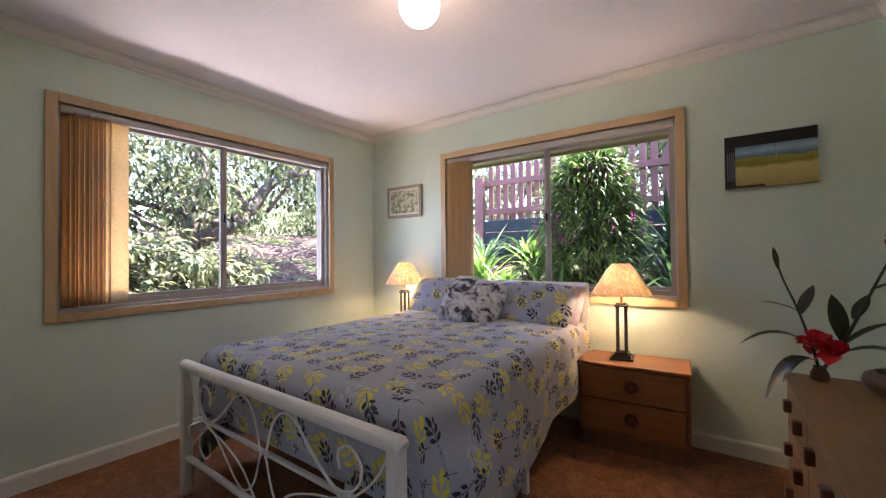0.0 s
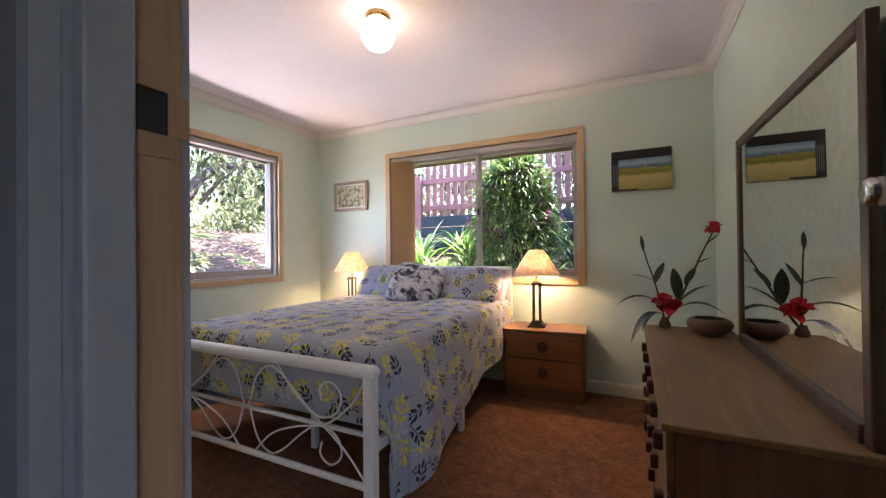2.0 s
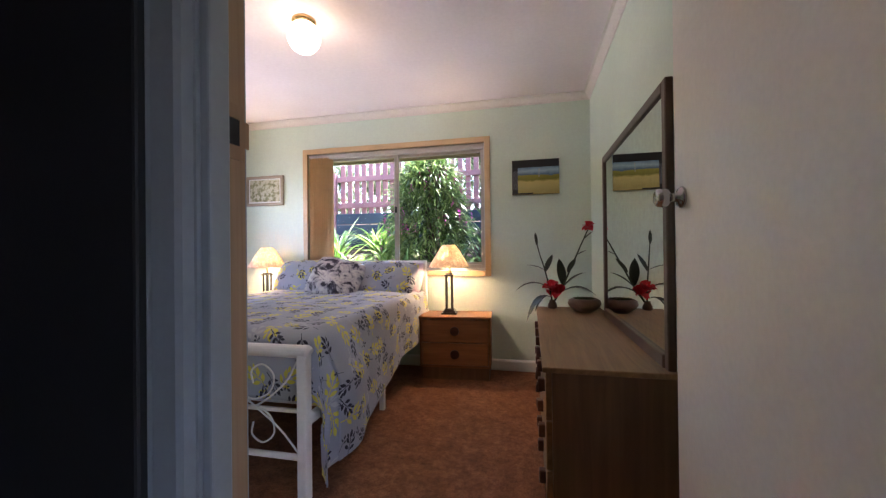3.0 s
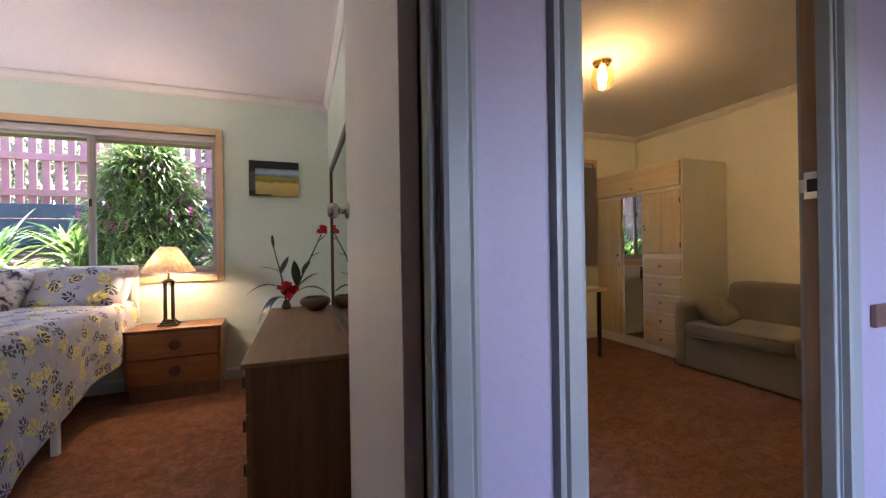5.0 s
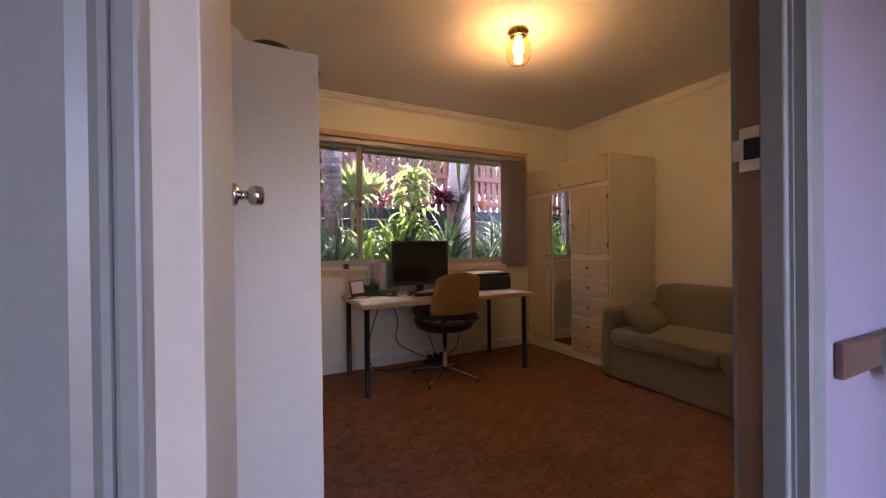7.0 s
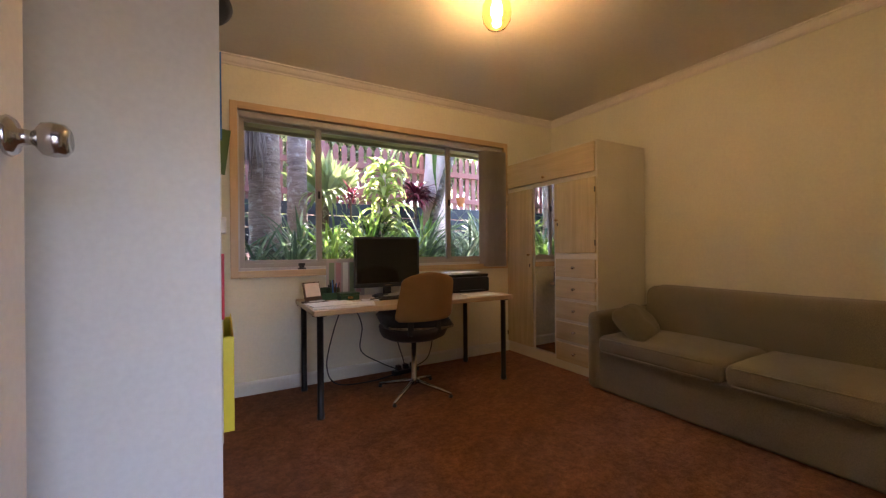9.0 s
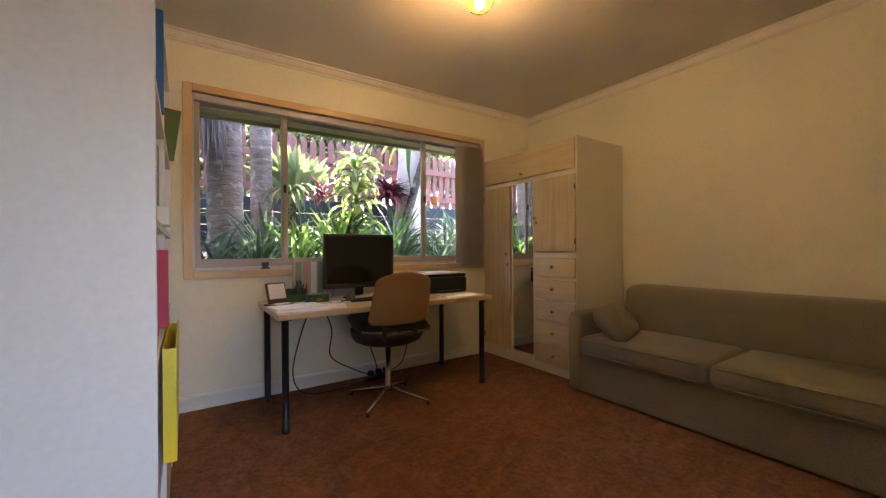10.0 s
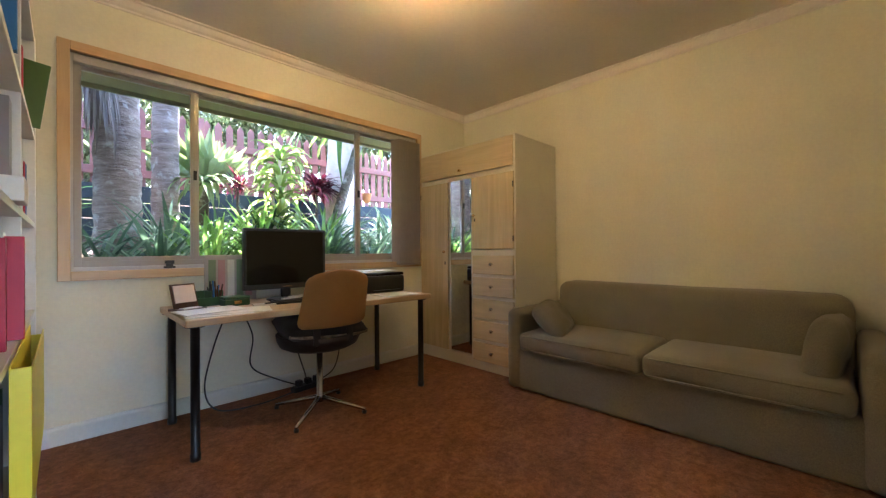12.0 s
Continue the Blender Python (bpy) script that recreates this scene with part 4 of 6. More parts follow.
mi = empty("dresser_mirror", (0.70, 1.415, DH), label="rectangular dresser mirror in dark walnut frame", category="mirror")
MY0, MY1, MZ1 = -0.585, 0.605, 1.005
fwd = 0.042
for nm, a, b in (("frame_side", (-0.012, MY0, 0.0), (0.016, MY0 + fwd, MZ1)), ("frame_side", (-0.012, MY1 - fwd, 0.0), (0.016, MY1, MZ1)), ("frame_top", (-0.012, MY0 + fwd, MZ1 - fwd), (0.016, MY1 - fwd, MZ1)), ("frame_bottom", (-0.018, MY0 + fwd, 0.0), (0.016, MY1 - fwd, fwd + 0.006))):
    part(nm, box(a, b, 0.006), M["walnut"], mi)
part("mirror_glass", box((-0.002, MY0 + fwd, fwd), (0.004, MY1 - fwd, MZ1 - fwd)), M["mirror"], mi, "silvered glass")
part("backing", box((0.005, MY0 + fwd, fwd), (0.012, MY1 - fwd, MZ1 - fwd)), M["walnut"], mi)


# bowl and cut flowers
def leaf_blade(bm, base, tip, width, droop=0.0, up=(0, 0, 1), n=7, fold=0.25):
    """A pointed leaf from base to tip, wider in the middle, creased along its rib, bent by droop."""
    base, tip = Vector(base), Vector(tip)
    d = tip - base
    side = d.cross(Vector(up))
    if side.length < 1e-5:
        side = d.orthogonal()
    side.normalize()
    nrm = side.cross(d).normalized()
    rows = []
    for i in range(n + 1):
        t = i / n
        p = base + d * t + Vector((0, 0, 1)) * (droop * 4 * t * (1 - t))
        w = width * (math.sin(math.pi * min(1, t * 0.93 + 0.07)) ** 0.8) * 0.5
        rows.append((bm.verts.new(p - side * w + nrm * w * fold), bm.verts.new(p), bm.verts.new(p + side * w + nrm * w * fold)))
    for a, b in zip(rows, rows[1:]):
        bm.faces.new((a[0], a[1], b[1], b[0]))
        bm.faces.new((a[1], a[2], b[2], b[1]))
    return bm


bowl = empty("bowl", (0.585, 2.13, DH), label="round brown clay bowl with moss on the dresser", category="bowl")
part("bowl_body", lathe([(0, 0), (0.055, 0.0), (0.065, 0.006), (0.105, 0.035), (0.120, 0.062), (0.112, 0.088), (0.088, 0.102), (0.078, 0.100), (0.098, 0.082), (0.100, 0.060), (0.06, 0.03), (0, 0.03)], n=32), M["clay"], bowl, "", True)
bm = bmesh.new()
r2 = random.Random(8)
for k in range(150):
    a, q = r2.uniform(0, 6.28), math.sqrt(r2.random()) * 0.075
    b = Vector((q * math.cos(a), q * math.sin(a), 0.085))
    leaf_blade(bm, b, b + Vector((r2.uniform(-0.02, 0.02), r2.uniform(-0.02, 0.02), r2.uniform(0.012, 0.03))), 0.008, 0, (1, 0, 0), 3)
tagged(part("moss", bm, M["moss"], bowl), kind="stuff")
bowl.scale = (0.9, 0.9, 0.9)

vase = empty("flower_vase", (0.385, 2.27, DH), label="cut red canna flowers and dark leaves in a small vase", category="flowers")
part("vase", lathe([(0, 0), (0.028, 0.0), (0.033, 0.008), (0.030, 0.03), (0.020, 0.048), (0.022, 0.058), (0.018, 0.058), (0.017, 0.046), (0.026, 0.03), (0.027, 0.01), (0, 0.008)], n=20), M["clay"], vase, "small brown vase", True)


def V(x, y, z):
    return (x - 0.385, y - 2.27, z - DH)


def bloom(at, size, n, seed):
    q = random.Random(seed)
    bm = bmesh.new()
    for k in range(n):
        a = 2 * math.pi * k / n + q.uniform(-0.3, 0.3)
        e = q.uniform(-0.5, 1.3)
        tip = Vector(at) + size * Vector((math.cos(a) * math.cos(e), math.sin(a) * math.cos(e), math.sin(e)))
        leaf_blade(bm, at, tip, size * 0.95, 0.12 * size, (q.uniform(-0.6, 0.6), q.uniform(-0.6, 0.6), 1), 5, 0.45)
    return bm


for pts, r in (([V(0.385, 2.275, 0.68), V(0.37, 2.33, 0.78), V(0.335, 2.42, 0.93), V(0.30, 2.52, 1.05), V(0.275, 2.58, 1.17)], 0.0065), ([V(0.39, 2.27, 0.68), V(0.46, 2.30, 0.80), V(0.53, 2.34, 0.95), V(0.59, 2.38, 1.08), V(0.655, 2.41, 1.22)], 0.0075)):
    ps = spline(pts, 5)
    part("stem", tube(ps, r, 8, taper=[r * (1 - 0.5 * i / len(ps)) for i in range(len(ps))]), M["darkleaf"], vase, "", True)
for b, tip, w, dp in (((0.34, 2.41, 0.91), (0.20, 2.38, 0.95), 0.035, 0.01), ((0.345, 2.40, 0.90), (0.40, 2.46, 1.03), 0.045, 0.0), ((0.37, 2.33, 0.78), (0.12, 2.28, 0.76), 0.05, 0.05), ((0.37, 2.29, 0.72), (0.20, 2.18, 0.55), 0.055, 0.07),
                      ((0.38, 2.28, 0.72), (0.26, 2.22, 0.62), 0.04, 0.05), ((0.46, 2.30, 0.81), (0.44, 2.36, 1.0), 0.055, 0.0), ((0.45, 2.29, 0.78), (0.62, 2.30, 0.90), 0.055, 0.02), ((0.44, 2.29, 0.75), (0.68, 2.24, 0.74), 0.06, 0.05),
                      ((0.56, 2.36, 1.02), (0.64, 2.38, 1.06), 0.03, 0.0), ((0.285, 2.55, 1.10), (0.272, 2.60, 1.21), 0.02, 0.0), ((0.62, 2.39, 1.14), (0.69, 2.42, 1.20), 0.022, 0.0), ((0.50, 2.32, 0.90), (0.56, 2.40, 1.0), 0.04, 0.0)):
    part("leaf", leaf_blade(bmesh.new(), V(*b), V(*tip), w * 1.25, dp), M["darkleaf"], vase, "", True)
for at, s, n, sd in ((V(0.39, 2.30, 0.765), 0.080, 11, 1), (V(0.43, 2.27, 0.750), 0.072, 10, 2), (V(0.37, 2.32, 0.795), 0.058, 8, 5), (V(0.655, 2.41, 1.225), 0.055, 9, 3)):
    part("flower", bloom(at, s, n, sd), M["redpetal"], vase, "bright red canna bloom", True)


# door leaves, standing open into the rooms
def door_leaf(name, hinge, rz, label, lock_side):
    """Leaf along +y from its hinge; room face at +x or -x."""
    root = empty(name, hinge, rz, label=label, kind="structure")
    W, H = 0.82, 2.02
    part("leaf", box((-0.0175, 0.004, 0.012), (0.0175, W, H), 0.002), M["door"], root, "flush painted door leaf")
    for s in (-1, 1):
        rose = lathe([(0.0, 0), (0.029, 0.0), (0.031, 0.004), (0.026, 0.011), (0.013, 0.015), (0.011, 0.028), (0.013, 0.032), (0.024, 0.040), (0.027, 0.052), (0.025, 0.066), (0.018, 0.072), (0, 0.070)], n=20)
        bmesh.ops.rotate(rose, verts=rose.verts, cent=(0, 0, 0), matrix=Matrix.Rotation(radians(90 * s), 3, "Y"))
        bmesh.ops.translate(rose, verts=rose.verts, vec=(s * 0.0175, W - 0.062, 1.207))
        part("knob", rose, M["chrome"], root, "chrome door knob", True)
    for z in (0.25, 1.8):
        part("hinge", tube([(0.019 * lock_side, 0.0, z - 0.05), (0.019 * lock_side, 0.0, z + 0.05)], 0.006, 8), M["chrome"], root)
    part("latch_plate", box((-0.011, W - 0.0005, 1.15), (0.011, W + 0.0015, 1.265)), M["chrome"], root)
    return root


door_leaf("door_1", (0.672, SY + 0.004, 0), 0, "beige flush door standing open beside the dresser", 1)
door_leaf("door_2", (0.985, SY + 0.004, 0), 0, "pale flush door standing open into the study", -1)
for x, s, nm in ((D1[0], 1, "strike_plate"), (D2[1], -1, "strike_plate")):
    st = empty(nm, (x + s * 0.004, -0.197, 1.218), label="metal latch strike plate let into the door jamb", category="strike plate")
    part("plate", boxes(((0, -0.014, -0.035), (s * 0.002, 0.014, -0.017)), ((0, -0.014, 0.017), (s * 0.002, 0.014, 0.035)), ((0, 0.008, -0.017), (s * 0.002, 0.024, 0.017))), M["chrome"] if s < 0 else M["jamb"], st)
    # no real hollow: a near-black block gives the darkness of the hole
    part("mortise", box((0, -0.014, -0.0165), (s * 0.0012, 0.008, 0.0165)), M["dark"], st, "latch hole, its shade put in as a dark block")


# vertical blinds drawn to one side
def blind_stack(name, p0, along, count, pitch, width, z0, z1, mat, tilt, label, last_flat=0.0):
    root = empty(name, p0, label=label, category="blind")
    ax = Vector(along)
    perp = Vector((-ax[1], ax[0], 0))
    for k in range(count):
        a = radians(tilt + 6 * math.sin(k * 2.1))
        d = (ax * math.cos(a) + perp * math.sin(a)) * width / 2
        if last_flat and k == count - 1:
            d = ax * last_flat / 2
        c = ax * (pitch * k) + (ax * (last_flat / 2) if last_flat and k == count - 1 else Vector((0, 0, 0)))
        bm = bmesh.new()
        nrm = Vector((-d[1], d[0], 0)).normalized()
        rows = []
        for q in range(7):
            t = q / 6 * 2 - 1
            o = c + d * t + nrm * (0.010 * (1 - t * t))
            rows.append([bm.verts.new((o[0] + nrm[0] * e, o[1] + nrm[1] * e, zz)) for zz, e in ((z0, 0), (z1, 0), (z1, 0.0012), (z0, 0.0012))])
        for a2, b2 in zip(rows, rows[1:]):
            for q in range(4):
                bm.faces.new((a2[q], a2[(q + 1) % 4], b2[(q + 1) % 4], b2[q]))
        bm.faces.new(rows[0]), bm.faces.new(rows[-1])
        v = part("vane", bm, mat, root)
        hem = bmesh.new()
        ring = []
        for q in range(5):
            t = (q / 4 * 2 - 1) * 0.96
            o = c + d * t + nrm * (0.010 * (1 - t * t))
            ring.append([hem.verts.new((o[0] + nrm[0] * e, o[1] + nrm[1] * e, zz)) for zz, e in ((z0 - 0.003, -0.0016), (z0 + 0.02, -0.0016), (z0 + 0.02, 0.0028), (z0 - 0.003, 0.0028))])
        for a2, b2 in zip(ring, ring[1:]):
            for q in range(4):
                hem.faces.new((a2[q], a2[(q + 1) % 4], b2[(q + 1) % 4], b2[q]))
        hem.faces.new(ring[0]), hem.faces.new(ring[-1])
        part("weight", hem, mat, v)
        if k < count - 1:
            ce = c + d * 0.9
            part("chain", tube([(ce[0], ce[1], z0 - 0.004), (ce[0] + ax[0] * pitch * 0.5, ce[1] + ax[1] * pitch * 0.5, z0 - 0.010), (ce[0] + ax[0] * pitch, ce[1] + ax[1] * pitch, z0 - 0.004)], 0.0014, 5), M["white"], v)
    return root


blind_stack("vertical_blind", (WX - 0.012, 0.545, 0), (0, 1, 0), 11, 0.0195, 0.080, 0.922, 2.0, M["blind"], -74, "tan fabric vertical blind stacked at window side", 0.085)
blind_stack("vertical_blind", (-1.885, NY + 0.012, 0), (1, 0, 0), 10, 0.0215, 0.080, 0.922, 2.0, M["blind"], 72, "tan fabric vertical blind stacked at window side", 0.0)
blind_stack("vertical_blind", (3.475, NY - 0.028, 0), (1, 0, 0), 12, 0.0215, 0.09, 0.862, 1.985, M["drape"], -68, "taupe fabric vertical blind stacked beside the wardrobe", 0.0)


# ceiling lamps
def ceiling_lamp(at, kind):
    root = empty("ceiling_light", at, label="lit white opal globe ceiling light on brass base" if kind == "globe" else "lit clear glass jar ceiling light on brass base", category="ceiling light")
    part("base", lathe([(0.0, 0), (0.066, 0), (0.070, -0.008), (0.062, -0.02), (0.055, -0.024), (0.055, -0.034), (0.048, -0.042), (0, -0.042)], n=28), M["brass"], root, "brass gallery", True)
    if kind == "globe":
        g = [(0.0, -0.190)] + [(0.092 * math.sin(radians(a)), -0.098 - 0.092 * math.cos(radians(a))) for a in range(12, 150, 12)] + [(0.05, -0.030)]
        part("globe", lathe(g, n=32), M["globe"], root, "glowing opal glass globe", True).visible_shadow = False
    else:
        jar = part("jar", lathe([(0.046, -0.04), (0.060, -0.06), (0.074, -0.09), (0.078, -0.13), (0.072, -0.17), (0.052, -0.198), (0, -0.205), (0, -0.203), (0.050, -0.195), (0.069, -0.168), (0.075, -0.13), (0.071, -0.092), (0.057, -0.062), (0.044, -0.042)], n=28), M["jarglass"], root, "ribbed clear glass jar", True)
        jar.visible_shadow = False
        b = part("bulb", lathe([(0, -0.042), (0.016, -0.045), (0.018, -0.075), (0.026, -0.10), (0.029, -0.125), (0.020, -0.15), (0, -0.158)], n=18), M["filament"], root, "glowing bulb", True)
        b.visible_shadow = False
    return root


M["jarglass"] = glass("amber_jar_glass", (1.0, 0.86, 0.62))
ceiling_lamp((-1.02, 1.37, CEIL), "globe")
ceiling_lamp((2.545, 1.39, CEIL), "jar")


# ---- study ----
# wardrobe: front at x 3.79, between y 1.765 and the window wall
wr = empty("wardrobe", (4.10, 2.305, 0), label="cream wardrobe with blond veneer doors, mirror strip and drawers", category="wardrobe")
wof = Vector((-4.10, -2.305, 0))
XF, XB, YA, YB, WH = 3.80, 4.405, 1.77, 2.845, 1.875
for nm, a, b in (("side_panel", (XF, YA, 0), (XB, YA + 0.018, WH)), ("side_panel", (XF, YB - 0.018, 0), (XB, YB, WH)), ("top_panel", (XF, YA + 0.018, WH - 0.018), (XB, YB - 0.018, WH)), ("back_panel", (XB - 0.006, YA + 0.018, 0.0), (XB, YB - 0.018, WH - 0.018)), ("plinth", (XF, YA + 0.018, 0.0), (XF + 0.02, YB - 0.018, 0.10)),
                 ("rail", (XF, YA + 0.018, 1.59), (XF + 0.018, YB - 0.018, 1.625)), ("stile", (XF, 2.195, 0.10), (XF + 0.3, 2.215, 1.59)), ("stile", (XF, 2.455, 0.10), (XF + 0.3, 2.478, 1.59)), ("floor_panel", (XF + 0.02, YA + 0.018, 0.10), (XB - 0.006, YB - 0.018, 0.118)), ("shelf", (XF + 0.018, YA + 0.018, 1.59), (XB - 0.006, YB - 0.018, 1.608)),
                 ("drawer_board", (XF, YA + 0.018, 0.075), (XF + 0.019, 2.195, 0.985))):
    part(nm, loc(box(a, b, 0.002), wof), M["creampaint"], wr)


def knob_bm(at, r=0.012, axis=-1):
    b = lathe([(0, 0), (r * 0.5, 0), (r * 0.45, r * 0.8), (r, r * 1.3), (r * 0.95, r * 2.0), (0, r * 2.3)], n=14)
    bmesh.ops.rotate(b, verts=b.verts, cent=(0, 0, 0), matrix=Matrix.Rotation(radians(90 * axis), 3, "Y"))
    bmesh.ops.translate(b, verts=b.verts, vec=at)
    return b


for nm, y0, y1, z0, z1, mt, kn in (("hatch", YA + 0.012, YB - 0.01, 1.63, 1.862, "limed_h", (2.32, 1.665)), ("door", 2.482, YB - 0.008, 0.105, 1.585, "limed", (2.515, 0.97)), ("door", YA + 0.008, 2.192, 0.99, 1.585, "limed", (2.165, 1.27))):
    d = part(nm, loc(box((XF - 0.018, y0, z0), (XF - 0.001, y1, z1), 0.004), wof), M[mt], wr)
    part("knob", loc(knob_bm((XF - 0.018, *kn)), wof), M["brass"], d, "small brass knob", True)
    if nm == "door":
        part("keyhole", loc(box((XF - 0.0195, kn[0] - 0.008, kn[1] - 0.115 if y0 > 2.3 else kn[1] - 0.05), (XF - 0.017, kn[0] + 0.006, kn[1] - 0.085 if y0 > 2.3 else kn[1] - 0.025), 0.001), wof), M["bronze"], d)
        ys = y0 if y0 < 2.3 else y1
        for zz in (z0 + 0.08, z1 - 0.10):
            part("hinge", loc(box((XF - 0.021, ys - 0.006, zz - 0.022), (XF - 0.017, ys + 0.006, zz + 0.022), 0.001), wof), M["bronze"], d)
for k in range(5):
    z0 = 0.075 + k * 0.178
    d = part("drawer", loc(box((XF - 0.018, YA + 0.010, z0), (XF - 0.001, 2.190, z0 + 0.152), 0.004), wof), M["limed_h"], wr)
    part("knob", loc(knob_bm((XF - 0.018, 1.985, z0 + 0.080), 0.013), wof), M["chrome"], d, "small metal knob", True)
part("mirror_strip", loc(box((XF - 0.003, 2.216, 0.112), (XF + 0.003, 2.454, 1.588)), wof), M["mirror"], wr, "narrow silvered mirror")


# sofa
so = empty("sofa", (4.0, 0.80, 0), label="grey-green upholstered two-seat sofa with scatter cushions", category="sofa")
sof = Vector((-4.0, -0.80, 0))


def soft(a, b, r, seed, amp=0.010, cuts=10):
    """A padded block with rounded edges and a slightly uneven surface."""
    bm = bmesh.new()
    add_box(bm, a, b, r, 4)
    c = (Vector(a) + Vector(b)) / 2
    bmesh.ops.subdivide_edges(bm, edges=[e for e in bm.edges if e.calc_length() > 0.12], cuts=cuts, use_grid_fill=True)
    for v in bm.verts:
        n = noise.noise(v.co * 3.5 + Vector((seed, 0, 0)))
        n2 = noise.noise(v.co * 11 + Vector((0, seed, 0)))
        v.co += (v.co - c).normalized() * (amp * n + amp * 0.25 * n2)
    return bm


part("base", loc(soft((3.625, -0.03, 0.008), (4.34, 1.64, 0.30), 0.022, 1, 0.003), sof), M["sofa"], so, "", True)
part("backrest", loc(soft((4.13, 0.0, 0.30), (4.40, 1.62, 0.735), 0.075, 2, 0.008), sof), M["sofa"], so, "", True)
for y0, y1 in ((0.825, 1.615), (0.008, 0.818)):
    bm = soft((3.585, y0, 0.285), (4.16, y1, 0.408), 0.042, y0 * 7, 0.007)
    for v in bm.verts:
        if v.co.z > 0.345:
            ty, tx = (v.co.y - (y0 + y1) / 2) / (y1 - y0) * 2, (v.co.x - 3.88) / 0.28
            v.co.z += 0.028 * max(0, 1 - ty * ty) * max(0, 1 - tx * tx)
    sc = part("seat_cushion", loc(bm, sof), M["sofa"], so, "", True)
    for z in (0.300, 0.392):
        part("piping", loc(tube([(3.590, y0 + 0.04, z), (3.583, (y0 + y1) / 2, z + 0.002), (3.590, y1 - 0.04, z)], 0.0045, 8), sof), M["sofa"], sc, "", True)
for y0, y1 in ((1.62, 1.72), (-0.115, -0.005)):
    part("arm", loc(soft((3.60, y0, 0.008), (4.36, y1, 0.565), 0.045, y0 * 3, 0.005), sof), M["sofa"], so, "", True)
for x in (3.70, 4.3):
    for y in (0.03, 1.6):
        part("foot", loc(lathe([(0, 0), (0.02, 0), (0.024, 0.04), (0, 0.04)], (x, y, 0), 12), sof), M["black"], so)
pillow("cushion", 0.50, 0.29, 0.15, pose(3.84, 1.475, 0.495, 42, 0, 20), M["sofa"], "grey-green scatter cushion propped against the sofa arm", "cushion", "cushions on the sofa")
pillow("cushion", 0.28, 0.32, 0.135, pose(3.83, 0.095, 0.525, 80, 0, 168), M["sofa"], "grey-green scatter cushion upright against the sofa arm", "cushion", "cushions on the sofa")

# desk
DT = 0.668
dk = empty("desk", (2.5, 2.47, 0), label="pale maple desk with black round steel legs", category="desk")
kof = Vector((-2.5, -2.47, 0))
part("desktop", loc(box((1.745, 2.135, DT - 0.034), (3.262, 2.80, DT), 0.005), kof), M["maple"], dk)
for x in (1.793, 3.205):
    for y in (2.19, 2.742):
        lg = part("leg", loc(lathe([(0, 0.0), (0.023, 0.0), (0.023, 0.03), (0.020, 0.034), (0.020, DT - 0.044), (0.045, DT - 0.040), (0.045, DT - 0.034), (0, DT - 0.034)], (x, y, 0), 16), kof), M["blackmetal"], dk, "", True)

mo = empty("monitor", (2.403, 2.62, DT), label="black flat-panel computer monitor, switched off", category="monitor")
part("bezel", boxes(((-0.262, -0.018, 0.072), (0.262, 0.022, 0.104)), ((-0.262, -0.018, 0.446), (0.262, 0.022, 0.462)), ((-0.262, -0.018, 0.104), (-0.246, 0.022, 0.446)), ((0.246, -0.018, 0.104), (0.262, 0.022, 0.446)), ((-0.246, 0.0, 0.104), (0.246, 0.022, 0.446)), bevel=0.003), M["black"], mo)
part("screen", box((-0.246, -0.013, 0.104), (0.246, -0.002, 0.446)), M["screen"], mo, "dark glossy screen")
part("badge", box((-0.03, -0.0195, 0.084), (0.03, -0.0175, 0.090)), M["chrome"], mo)
part("neck", box((-0.03, 0.0, 0.012), (0.03, 0.03, 0.16), 0.006), M["black"], mo)
part("foot", lathe([(0, 0), (0.12, 0), (0.122, 0.006), (0.10, 0.014), (0, 0.018)], n=28), M["black"], mo, "", True)
mo.matrix_basis = pose(2.403, 2.62, DT, 0, 0, -4)

kb = empty("keyboard", (2.42, 2.43, DT), -3, "slim black computer keyboard", "keyboard")
part("case", box((-0.17, -0.065, 0), (0.17, 0.065, 0.014), 0.004), M["black"], kb)
kc = bmesh.new()
for r in range(5):
    for c in range(15):
        add_box(kc, (-0.158 + c * 0.0212, -0.056 + r * 0.0225, 0.014), (-0.158 + c * 0.0212 + 0.018, -0.056 + r * 0.0225 + 0.019, 0.021))
part("keys", kc, plain("dark_keycap", (0.03, 0.03, 0.032), 0.5), kb)
ms = empty("computer_mouse", (2.68, 2.40, DT), 5, "small dark computer mouse", "mouse")
part("shell", lathe([(0, 0), (0.028, 0), (0.030, 0.012), (0.022, 0.026), (0, 0.032)], n=18), M["black"], ms, "", True)

pr = empty("printer", (3.085, 2.60, DT), -2, "black inkjet printer with papers on its lid", "printer")
part("body", box((-0.185, -0.15, 0), (0.185, 0.15, 0.125), 0.018, 3), M["black"], pr)
part("lid", box((-0.18, -0.145, 0.127), (0.18, 0.148, 0.150), 0.010, 3), M["screen"], pr, "glossy black lid")
part("tray", box((-0.12, -0.19, 0.012), (0.12, -0.15, 0.022), 0.003), M["black"], pr)
for k, (dx, rz) in enumerate(((-0.06, 8), (0.03, -5))):
    pa = mesh_object("paper_sheet", box((-0.105, -0.148, 0), (0.105, 0.148, 0.004 + 0.003 * k)), M["paper"])
    pa.matrix_basis = pose(3.06 + dx, 2.61, DT + 0.1505 + 0.0045 * k, 0, 0, 90 + rz)
    tagged(pa, "loose white paper sheets lying on the printer", "paper")
